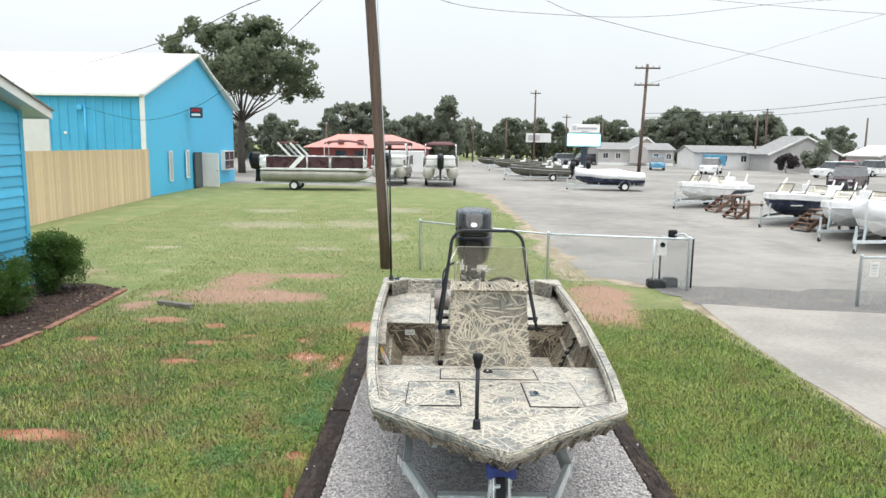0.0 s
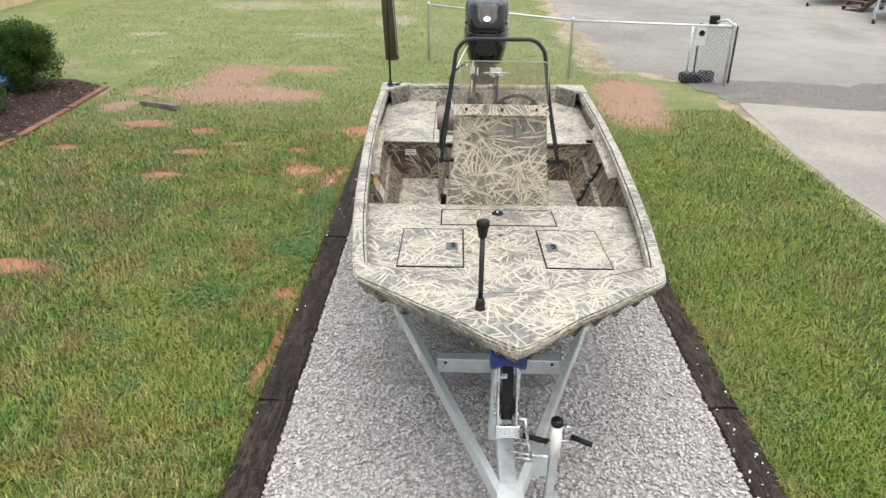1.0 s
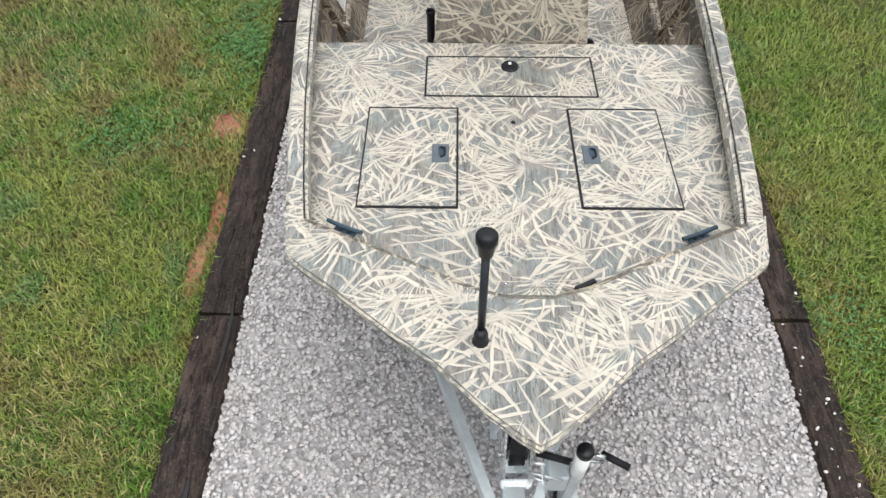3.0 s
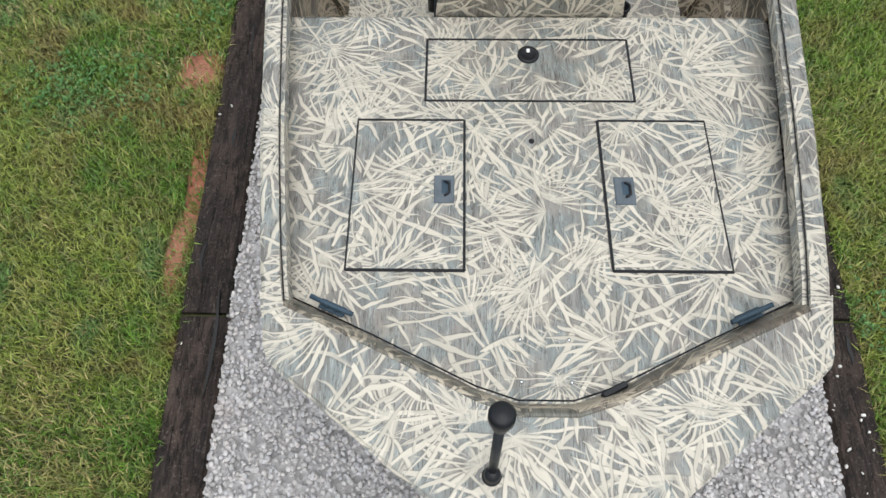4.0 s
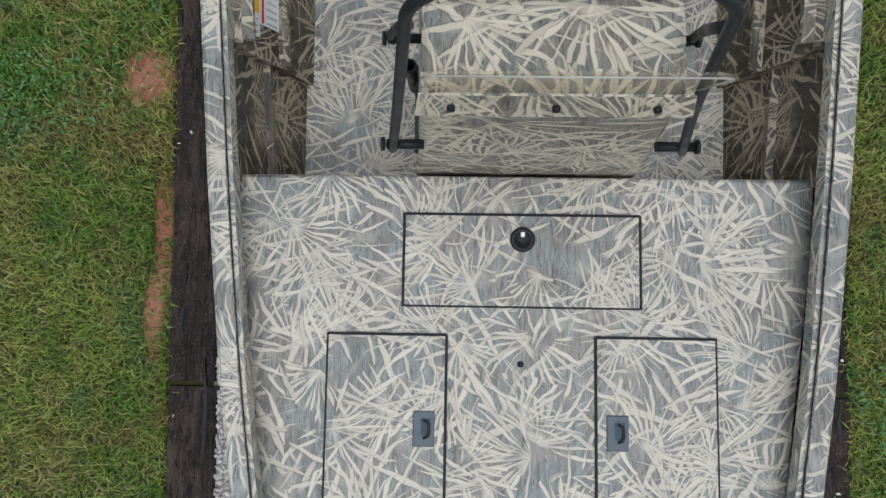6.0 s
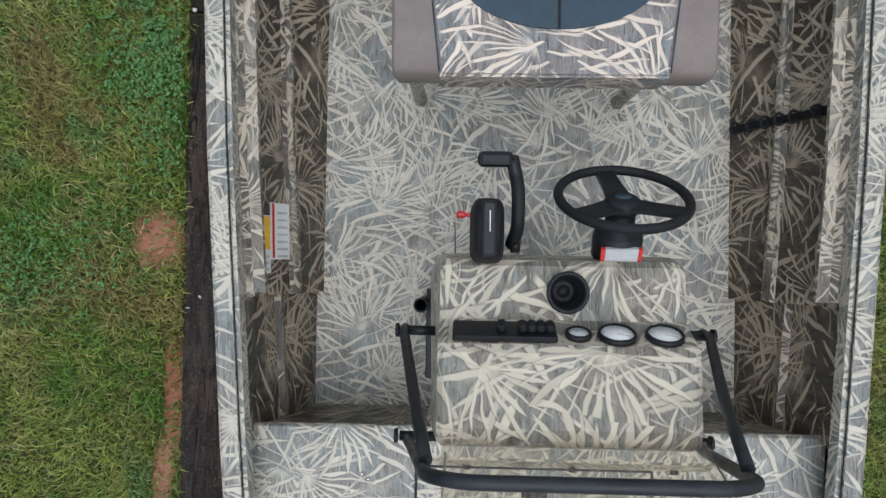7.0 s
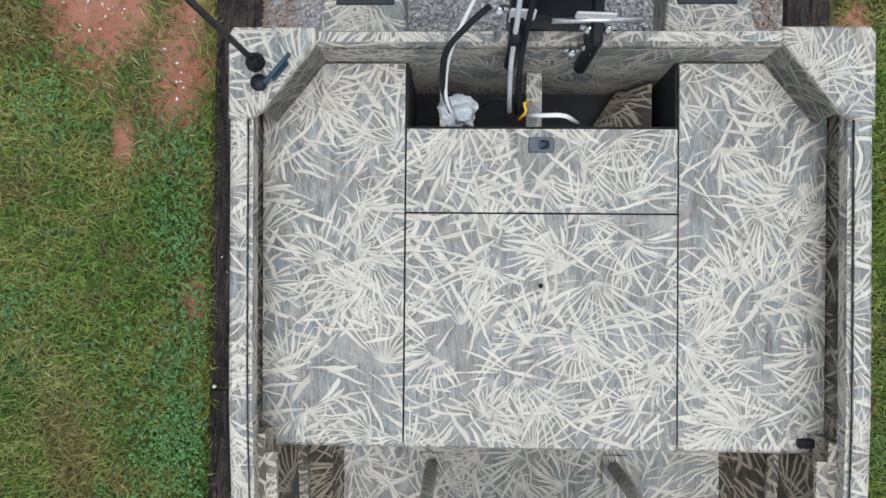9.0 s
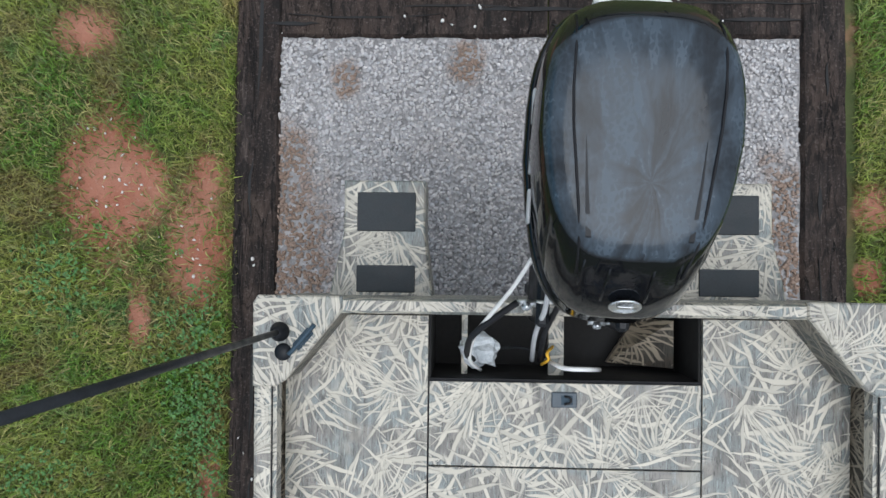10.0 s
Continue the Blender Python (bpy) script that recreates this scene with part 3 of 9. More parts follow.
def asphalt_mat(T):
    v = T.place()
    a, b, c3 = T.noise(v, 0.12, 4), T.noise(v, 1.4, 4), T.noise(v, 90, 2)
    c = T.mix(T.ramp(a, 0.35, 0.65), (0.20, 0.190, 0.174), (0.305, 0.290, 0.264))
    c = T.mix(T.ramp(T.noise(T.scaled(v, (1, 0.45, 1)), 0.35, 5, 0.65), 0.5, 0.68, 0.0, 0.65), c, (0.155, 0.148, 0.138))
    c = T.mix(T.ramp(c3, 0.4, 0.8, 0.0, 0.35), c, (0.14, 0.135, 0.13))
    cr = T.ramp(T.math("ABSOLUTE", T.math("SUBTRACT", T.noise(v, 0.5, 5, 0.6, 0.5), 0.5)), 0.0, 0.006)
    c = T.mix(T.math("MULTIPLY", T.math("SUBTRACT", 1.0, cr), 0.5), c, (0.1, 0.1, 0.1))
    return {"Base Color": c, "Roughness": T.ramp(b, 0.3, 0.7, 0.6, 0.85), "Normal": T.bump(c3, 0.3, 0.006)}


ASPHALT = material("worn_asphalt", asphalt_mat)


def grit_mat(T):
    v = T.place()
    b, s = T.noise(v, 1.6, 4), T.noise(v, 45, 3, 0.7)
    c = T.mix(T.ramp(s, 0.35, 0.7), (0.06, 0.058, 0.056), (0.24, 0.23, 0.22))
    c = T.mix(T.ramp(b, 0.5, 0.7, 0.0, 0.6), c, (0.20, 0.19, 0.15))
    return {"Base Color": c, "Roughness": 0.8, "Normal": T.bump(s, 0.6, 0.01)}


GRIT = material("wet_grit", grit_mat)
CONCRETE = worn((0.19, 0.180, 0.162), (0.29, 0.275, 0.248), 0.6, 0.8, 0.25, fine=140)("concrete")


# ---- mesh helpers ----
def empty(name, at=(0, 0, 0), label="", category="", group="", kind=""):
    ob = new(name)
    ob.location = at
    ob.empty_display_size = 0.1
    return tagged(ob, label, category, group, kind)


def metres_uv(bm):
    """Flat coordinates in metres by each face's main direction."""
    lay = bm.loops.layers.uv.new("metres")
    for f in bm.faces:
        n = f.normal
        ax, ay, az = abs(n.x), abs(n.y), abs(n.z)
        for l in f.loops:
            p = l.vert.co
            if az >= 0.6 or (az >= ax and az >= ay):
                l[lay].uv = (p.x, p.y)
            elif ax >= ay:
                l[lay].uv = (p.y + 3.3, p.z * 1.15 + 1.7)
            else:
                l[lay].uv = (p.x + 5.1, p.z * 1.15 + 0.6)


def part(name, bm, mat, parent=None, label="", uv=False, at=None):
    bm.normal_update()
    if uv or mat.name.startswith("camo"):
        metres_uv(bm)
    me = bpy.data.meshes.new(name)
    bm.to_mesh(me)
    bm.free()
    me.materials.append(mat)
    ob = new(name, me)
    if at is not None:
        ob.location = at
    if parent is not None:
        ob.parent = parent
        if parent.type == "EMPTY" and at is None:
            ob.location = -parent.location if parent.parent is None else (0, 0, 0)
    if label:
        ob["label"] = label
    return ob


def box(bm, x0, x1, y0, y1, z0, z1, bevel=0.0, m=None, seg=1):
    c = Matrix.Translation(((x0 + x1) / 2, (y0 + y1) / 2, (z0 + z1) / 2)) @ Matrix.Diagonal((x1 - x0, y1 - y0, z1 - z0, 1))
    vs = bmesh.ops.create_cube(bm, size=1, matrix=(m @ c) if m else c)["verts"]
    if bevel:
        es = list({e for v in vs for e in v.link_edges})
        bmesh.ops.bevel(bm, geom=es, offset=bevel, segments=seg, affect="EDGES", profile=0.5)
    return bm


def B():
    return bmesh.new()


def loft(bm, rings, closed=True, caps=True, smooth=True):
    """Skin between rings of equal count."""
    vs = [[bm.verts.new(p) for p in r] for r in rings]
    n = len(vs[0])
    for a, b in zip(vs, vs[1:]):
        for i in range(n if closed else n - 1):
            j = (i + 1) % n
            f = bm.faces.new((a[i], a[j], b[j], b[i]))
            f.smooth = smooth
    if caps and closed:
        bm.faces.new(list(reversed(vs[0])))
        bm.faces.new(vs[-1])
    return vs


def tube(bm, pts, r, n=10, caps=True, r2=None):
    """A round tube along points."""
    pts = [Vector(p) for p in pts]
    rings, up = [], None
    for i, p in enumerate(pts):
        d = (pts[min(i + 1, len(pts) - 1)] - pts[max(i - 1, 0)]).normalized()
        if up is None:
            up = d.orthogonal().normalized()
        up = (up - d * up.dot(d)).normalized()
        side = d.cross(up)
        rr = r if r2 is None else r + (r2 - r) * i / (len(pts) - 1)
        rings.append([p + (up * math.cos(a) + side * math.sin(a)) * rr for a in (2 * math.pi * k / n for k in range(n))])
    loft(bm, rings, True, caps)
    return bm


def lathe(bm, profile, at=(0, 0, 0), n=20, m=None):
    """Turned about z: profile of (radius, height)."""
    m = m or Matrix.Identity(4)
    at = Vector(at)
    rings = [[at + m @ Vector((max(r, 1e-4) * math.cos(2 * math.pi * k / n), max(r, 1e-4) * math.sin(2 * math.pi * k / n), z)) for k in range(n)] for r, z in profile]
    loft(bm, rings, True, True)
    return bm


def prism(bm, poly, z0, z1, m=None):
    """A polygon in plan, raised from z0 to z1; each may be a function of (x, y)."""
    f0 = z0 if callable(z0) else (lambda x, y: z0)
    f1 = z1 if callable(z1) else (lambda x, y: z1)
    lo = [Vector((x, y, f0(x, y))) for x, y in poly]
    hi = [Vector((x, y, f1(x, y))) for x, y in poly]
    if m:
        lo, hi = [m @ p for p in lo], [m @ p for p in hi]
    a, b = [bm.verts.new(p) for p in lo], [bm.verts.new(p) for p in hi]
    n = len(poly)
    faces = [bm.faces.new(b), bm.faces.new(list(reversed(a)))]
    for i in range(n):
        faces.append(bm.faces.new((a[i], a[(i + 1) % n], b[(i + 1) % n], b[i])))
    bmesh.ops.recalc_face_normals(bm, faces=faces)
    return bm


def arc(points, steps=6):
    """Points with every inner corner rounded."""
    P = [Vector(p) for p in points]
    out = [P[0]]
    for a, b, c in zip(P, P[1:], P[2:]):
        r = min((a - b).length, (c - b).length) * 0.45
        s, e = b + (a - b).normalized() * r, b + (c - b).normalized() * r
        for k in range(steps + 1):
            t = k / steps
            out.append(s * (1 - t) ** 2 + b * 2 * t * (1 - t) + e * t * t)
    out.append(P[-1])
    return out

# ---- ground ----
XC = 0.38  # the boat's middle line


def sheet(name, poly, z, mat, label, category="ground"):
    bm = B()
    bm.faces.new([bm.verts.new((x, y, z)) for x, y in poly])
    ob = part(name, bm, mat)
    return tagged(ob, label, category, kind="structure")


sheet("ground", [(-700, -700), (700, -700), (700, 900), (-700, 900)], 0.0, LAWN, "mown green lawn with yellowed and bare red patches", "lawn")
def ragged(points, step, amount, seed):
    """An open line of points with small uneven offsets between them."""
    out = []
    for (x0, y0), (x1, y1) in zip(points, points[1:]):
        L = math.hypot(x1 - x0, y1 - y0)
        n = max(1, int(L / step))
        for k in range(n):
            x, y = x0 + (x1 - x0) * k / n, y0 + (y1 - y0) * k / n
            d = amount * (noise.noise((x * 0.9, y * 0.9, seed)) + 0.6 * noise.noise((x * 3.7, y * 3.7, seed)))
            out.append((x + d * (y1 - y0) / L, y - d * (x1 - x0) / L))
    return out + [points[-1]]


BORDER = [(4.6, 14.9), (3.3, 15.6), (3.38, 19), (3.2, 28.7), (2.9, 41.7), (0.5, 47.2), (-9, 48.6)]
DIRT = worn((0.17, 0.135, 0.085), (0.34, 0.29, 0.22), 2.4, 0.9, 0.5, fine=110, dist=0.02)("sandy_dirt")
sheet("dirt_border", ragged([(4.4, 14.5), (2.75, 15.2), (2.7, 19), (2.75, 28.7), (2.5, 41.7), (0.3, 46.8), (-9, 48.2)], 0.3, 0.55, 4) + [(-9, 50), (2, 50), (6, 40), (6, 16)], 0.003, DIRT, "bare sandy border between lawn and asphalt", "dirt")
sheet("drive_verge", ragged([(5.0, 1.0), (4.75, 4.5), (4.52, 7.1), (4.44, 9.0), (4.5, 11.0), (4.6, 13.2)], 0.15, 0.22, 13) + [(6, 13.2), (6, 1.0)], 0.0045, DIRT, "sandy verge along the driveway", "dirt")
sheet("road", ragged(BORDER, 0.25, 0.35, 9) + [(-30, 52), (-60, 60), (-60, 128), (220, 128), (220, 13.6), (20, 14.0), (7.6, 14.3)],
      0.006, ASPHALT, "pale worn asphalt of a wide boat yard", "asphalt")
sheet("pavement", ragged([(5.2, 1.0), (4.95, 4.5), (4.73, 7.1), (4.64, 9.0), (4.72, 11.0), (4.9, 13.0), (6.6, 12.6), (9.0, 12.3), (24, 12.2)], 0.2, 0.05, 2) + [(24, -2)],
      0.012, CONCRETE, "light concrete driveway beside the grass", "driveway")
sheet("gravel_strip", ragged([(24, 13.8), (7.6, 14.5), (4.3, 15.0), (4.85, 12.8), (6.6, 12.3)], 0.2, 0.35, 7) + [(9.0, 12.0), (24, 11.9)], 0.009, GRIT, "dark wet grit strip between driveway and asphalt", "gravel")


# weathered sleepers that frame the gravel bed
TL0, TL1, TR0, TR1 = -1.205, -0.965, 1.79, 1.99


def sleeper(x0, x1, y0, y1, seed, label):
    bm = B()
    along = (y1 - y0) > (x1 - x0)
    n = 60
    rings = []
    for k in range(n + 1):
        t = k / n
        pts = []
        for s, h in ((0, -0.1), (0, 0.012), (0.06, 0.035), (0.5, 0.038), (0.94, 0.035), (1, 0.012), (1, -0.1)):
            w = noise.noise((seed + s * 3, t * 9, h * 20)) * 0.011 + noise.noise((seed + s * 3, t * 31, h * 20)) * 0.005
            if along:
                pts.append((x0 + (x1 - x0) * s + (w if s in (0, 1) else 0), y0 + (y1 - y0) * t, h + (w if h > 0 else 0)))
            else:
                pts.append((x0 + (x1 - x0) * t, y1 - (y1 - y0) * s + (w if s in (0, 1) else 0), h + (w if h > 0 else 0)))
        rings.append(pts)
    loft(bm, rings, True, True, False)
    bmesh.ops.recalc_face_normals(bm, faces=bm.faces[:])
    ob = tagged(part("railway_sleeper", bm, TIE), label, "sleeper", "sleepers round the gravel bed")
    # dark slivers laid proud of the top stand for shade in drying splits
    for k in range(4):
        L, w = random.choice((0.16, 0.30, 0.55, 0.85)) * random.uniform(0.8, 1.2), random.uniform(0.004, 0.011)
        s, t = random.uniform(0.25, 0.75), (k + random.uniform(0.15, 0.85)) / 4
        cx, cy = (x0 + (x1 - x0) * s, y0 + (y1 - y0) * t) if along else (x0 + (x1 - x0) * t, y0 + (y1 - y0) * s)
        bm = B()
        bend = random.uniform(-0.02, 0.02)
        line = [(q, bend * (1 - 4 * q * q) + 0.004 * random.uniform(-1, 1), w * (1 - 4 * q * q) + 0.0006) for q in (-0.5, -0.35, -0.2, 0.0, 0.2, 0.35, 0.5)]
        poly = [(L * q, m + r) for q, m, r in line] + [(L * q, m - r) for q, m, r in reversed(line)]
        poly = [(cx + b, cy + a) for a, b in poly] if along else [(cx + a, cy + b) for a, b in poly]
        prism(bm, poly, 0.03, 0.0425)
        part("split", bm, DARKIN, ob)
    return ob


DARKTIE = "dark creosoted wooden sleeper edging the gravel, cracked"
for y0, y1 in ((-0.3, 2.22), (2.23, 4.79), (4.80, 7.36), (7.37, 10.37)):
    sleeper(TL0, TL1, y0, y1 - 0.012, y0, DARKTIE)
for y0, y1, dx in ((-0.3, 2.20, 0.02), (2.21, 4.79, 0.01), (4.80, 7.4, 0.0), (7.41, 10.37, -0.045)):
    sleeper(TR0 + dx - (0.03 if dx < 0 else 0), TR1 + dx, y0, y1 - 0.012, y0 + 5, DARKTIE)
sleeper(TL1 + 0.004, 0.42, 10.12, 10.36, 31, DARKTIE)
sleeper(0.43, TR0 - 0.08, 10.12, 10.36, 37, DARKTIE)
bm = B()
box(bm, TL1 - 0.02, TR0 + 0.02, -0.3, 10.14, -0.05, 0.006)
tagged(part("gravel_bed", bm, BED), "packed gravel bed under the loose stones", "gravel", kind="structure")


def scatter(name, shapes, at, mat, label, category, turns, sizes):
    """One mesh of many small copies: shapes are lists of (verts, faces) arrays."""
    vs, fs, base = [], [], 0
    pick = np.random.randint(0, len(shapes), len(at))
    for s, (v, f) in enumerate(shapes):
        idx = np.where(pick == s)[0]
        if not len(idx):
            continue
        R, S = turns[idx], sizes[idx]
        pts = np.einsum("nij,vj->nvi", R, v) * S[:, None, None] + at[idx][:, None, :]
        vs.append(pts.reshape(-1, 3))
        fs.append((f[None, :, :] + (base + np.arange(len(idx)) * len(v))[:, None, None]).reshape(-1, f.shape[1]))
        base += len(idx) * len(v)
    V, F = np.concatenate(vs), np.concatenate(fs)
    me = bpy.data.meshes.new(name)
    me.vertices.add(len(V))
    me.vertices.foreach_set("co", V.astype(np.float32).ravel())
    k = F.shape[1]
    me.loops.add(F.size)
    me.loops.foreach_set("vertex_index", F.astype(np.int32).ravel())
    me.polygons.add(len(F))
    me.polygons.foreach_set("loop_start", np.arange(0, F.size, k, dtype=np.int32))
    me.update(calc_edges=True)
    me.materials.append(mat)
    return tagged(new(name, me), label, category, kind="stuff")


def random_turns(n, full=True):
    if full:
        q = np.random.normal(size=(n, 4))
        q /= np.linalg.norm(q, axis=1)[:, None]
        w, x, y, z = q.T
        return np.stack([np.stack([1 - 2 * (y * y + z * z), 2 * (x * y - z * w), 2 * (x * z + y * w)], 1),
                         np.stack([2 * (x * y + z * w), 1 - 2 * (x * x + z * z), 2 * (y * z - x * w)], 1),
                         np.stack([2 * (x * z - y * w), 2 * (y * z + x * w), 1 - 2 * (x * x + y * y)], 1)], 1)
    a = np.random.uniform(0, 2 * np.pi, n)
    c, s, o, l = np.cos(a), np.sin(a), np.zeros(n), np.ones(n)
    return np.stack([np.stack([c, -s, o], 1), np.stack([s, c, o], 1), np.stack([o, o, l], 1)], 1)


def lying_turns(n, tilt=0.35):
    """Turned freely about z, tilted a little."""
    a = np.random.normal(size=(n, 2)) * tilt
    cx, sx, cy, sy = np.cos(a[:, 0]), np.sin(a[:, 0]), np.cos(a[:, 1]), np.sin(a[:, 1])
    o, l = np.zeros(n), np.ones(n)
    X = np.stack([np.stack([l, o, o], 1), np.stack([o, cx, -sx], 1), np.stack([o, sx, cx], 1)], 1)
    Y = np.stack([np.stack([cy, o, sy], 1), np.stack([o, l, o], 1), np.stack([-sy, o, cy], 1)], 1)
    return random_turns(n, False) @ X @ Y


def pebble_shapes(count):
    out = []
    for s in range(count):
        bm = B()
        bmesh.ops.create_icosphere(bm, subdivisions=1, radius=1)
        sc = (1.0, random.uniform(0.62, 0.95), random.uniform(0.26, 0.42))
        for v in bm.verts:
            k = random.uniform(0.72, 1.15)
            v.co = Vector((v.co.x * sc[0], v.co.y * sc[1], v.co.z * sc[2])) * k
        bm.verts.index_update()
        out.append((np.array([v.co[:] for v in bm.verts]), np.array([[v.index for v in f.verts] for f in bm.faces])))
        bm.free()
    return out


def stones_over(x0, x1, y0, y1, density):
    n = int((x1 - x0) * (y1 - y0) * density)
    p = np.random.uniform(size=(n, 3)) * (x1 - x0, y1 - y0, 0.016) + (x0, y0, 0.002)
    return p


P = np.concatenate([stones_over(TL1 + 0.01, TR0 - 0.01, 1.2, 5.0, 3000), stones_over(TL1 + 0.01, -0.4, 5.0, 8.6, 2500), stones_over(1.2, TR0 - 0.01, 5.0, 8.6, 2500),
                    stones_over(TL1 + 0.01, TR0 - 0.085, 8.6, 10.11, 4700)])
edge = np.random.uniform(size=(1300, 3)) * (0.030, 9.0, 0.014) + (TL1 - 0.006, 1.2, 0.006)
edge2 = np.random.uniform(size=(950, 3)) * (0.030, 6.3, 0.014) + (TR0 - 0.022, 1.2, 0.006)
P = np.concatenate([P, edge, edge2])
scatter("gravel", pebble_shapes(9), P, STONE, "loose pinkish grey crushed stone", "gravel", lying_turns(len(P), 0.24), np.random.uniform(0.009, 0.0215, len(P)) * np.where(P[:, 1] > 8.6, 0.78, 0.94))
# stones strayed onto the sleepers
P = np.concatenate([np.random.uniform(size=(20, 3)) * (0.16, 1.3, 0) + (1.79, 3.3, 0.046), np.random.uniform(size=(12, 3)) * (0.2, 3.0, 0) + (1.77, 4.3, 0.046),
                    np.random.uniform(size=(14, 3)) * (2.2, 0.18, 0) + (-0.8, 10.15, 0.046), np.random.uniform(size=(10, 3)) * (0.2, 5, 0) + (-1.19, 4, 0.046)])
P = np.concatenate([P, np.random.normal(size=(34, 3)) * (0.13, 0.2, 0) + (-1.9, 9.33, 0.006), np.random.normal(size=(14, 3)) * (0.08, 0.15, 0) + (-1.4, 9.0, 0.006), np.random.normal(size=(16, 3)) * (0.5, 0.5, 0) + (-3.6, 13.8, 0.006)])
WHITESTONE = worn((0.62, 0.60, 0.57), (0.76, 0.74, 0.70), 60, 0.8, 0.2)("white_stone")
scatter("stray_stone", pebble_shapes(4), P, WHITESTONE, "white stones strayed onto the sleepers", "gravel", random_turns(len(P)), np.random.uniform(0.007, 0.015, len(P)))


# ---- grass ----
def blade_shapes(count, width=0.0024):
    out = []
    for s in range(count):
        lean, h = random.uniform(0.30, 1.15), 1.0
        w = width / 0.05 * random.uniform(0.7, 1.2)
        x1, x2 = 0.25 * lean, 0.85 * lean
        v = np.array([[0, -w, 0], [0, w, 0], [x1, w * 0.8, 0.5], [x1, -w * 0.8, 0.5], [x2, 0, 0.82 if lean < 0.8 else 0.6]])
        out.append((v, np.array([[0, 1, 2], [0, 2, 3], [3, 2, 4]])))
    return out


def lawn_points(x0, x1, y0, y1, density):
    n = int((x1 - x0) * (y1 - y0) * density)
    p = np.random.uniform(size=(n, 3)) * (x1 - x0, y1 - y0, 0) + (x0, y0, 0)
    keep = np.ones(n, bool)
    for cx, cy, rx, ry in CLAYS:
        d = np.hypot((p[:, 0] - cx) / rx, (p[:, 1] - cy) / ry)
        keep &= (d > 0.95 + 0.45 * np.random.normal(size=n)) | (np.random.uniform(size=n) < 0.06)
    tuft = 0.55 + 0.45 * np.sin(p[:, 0] * 5.1 + 2 * np.sin(p[:, 1] * 3.3)) * np.sin(p[:, 1] * 4.3 + 2 * np.sin(p[:, 0] * 2.7))
    keep &= np.random.uniform(size=n) < 0.60 + 0.40 * tuft
    return p[keep]


P = np.concatenate([lawn_points(-3.4, TL0 - 0.005, 2.6, 11.0, 14500), lawn_points(TR1 + 0.005, 3.3, 2.6, 11.0, 14500), lawn_points(-6.5, -3.4, 2.6, 11.0, 3800),
                    lawn_points(3.3, 4.62, 2.6, 12.5, 5000), lawn_points(-6.5, TL0, -1.0, 2.6, 1500), lawn_points(TR1, 4.9, -1.0, 2.6, 1500), lawn_points(-6.0, 3.3, 11.0, 24.0, 2600)])
P = P[(P[:, 1] < 11) | (np.random.uniform(size=len(P)) < np.clip(1.0 - (P[:, 1] - 11) / 13, 0, 1) ** 1.6)]
P = P[~((P[:, 0] < -6.05) & (P[:, 1] < 14.2) & (P[:, 1] > 6))]
# the sward thins out gently away from the bed
thick = np.minimum(np.clip((P[:, 0] + 3.4) / 0.9, 0, 1), np.clip((3.3 - P[:, 0]) / 0.7, 0, 1))
thick = np.where((P[:, 0] > -3.4) & (P[:, 0] < 3.3), np.minimum(thick, np.clip((P[:, 1] - 2.6) / 0.7, 0, 1)), 1.0)
P = P[(P[:, 1] < 2.6) | (P[:, 1] > 11) | (np.random.uniform(size=len(P)) < 0.3 + 0.7 * thick)]
sizes = np.random.uniform(0.028, 0.080, len(P))
sizes *= 1 - 0.5 * np.clip((P[:, 1] - 11) / 9, 0, 1)
scatter("grass", blade_shapes(10), P, GRASS, "short green grass with dry yellow blades", "grass", random_turns(len(P), False), sizes)
P = lawn_points(-11.5, 2.8, 13.0, 36.0, 420)
P = P[(np.random.uniform(size=len(P)) < np.clip((P[:, 1] - 12.0) / 6, 0, 1) * np.clip((36.5 - P[:, 1]) / 9, 0, 1)) & ~((P[:, 0] < -6.0) & (P[:, 1] < 14.4))]
scatter("far_grass", blade_shapes(8, 0.007), P, GRASS, "short trodden grass of the back lawn", "grass", random_turns(len(P), False), np.random.uniform(0.018, 0.042, len(P)))
# longer tufts and drooping blades along the sleepers
P = np.concatenate([np.random.uniform(size=(1100, 3)) * (0.07, 8.0, 0) + (TL0 - 0.055, 2.6, 0), np.random.uniform(size=(1200, 3)) * (0.07, 8.0, 0) + (TR1 - 0.01, 2.6, 0)])
scatter("edge_grass", blade_shapes(6), P, GRASS, "longer grass leaning over the sleepers", "grass", random_turns(len(P), False), np.random.uniform(0.035, 0.085, len(P)))

# clumps of broad-leaved clover in the lawn
CLOVER = [(-2.11, 8.82, 0.16, 0.17), (-1.41, 8.60, 0.14, 0.16), (-1.34, 8.24, 0.12, 0.15), (-2.2, 7.78, 0.2, 0.13), (-1.32, 8.04, 0.12, 0.2), (-1.33, 6.79, 0.12, 0.22), (-2.06, 6.13, 0.2, 0.15),
          (-1.45, 7.06, 0.14, 0.15), (-1.30, 7.08, 0.1, 0.15), (-1.33, 7.17, 0.12, 0.2), (-1.29, 7.67, 0.1, 0.2), (-1.53, 7.46, 0.2, 0.25), (2.19, 4.76, 0.12, 0.2), (-1.82, 6.15, 0.25, 0.2)]
spots = np.concatenate([np.random.normal(size=(210, 3)) * (rx * 0.85, ry * 0.75, 0) + (cx, cy, 0) for cx, cy, rx, ry in CLOVER])
spots = spots[(spots[:, 0] < TL0 - 0.01) | (spots[:, 0] > TR1 + 0.01)]
spots[:, 2] = np.random.uniform(0.03, 0.07, len(spots))


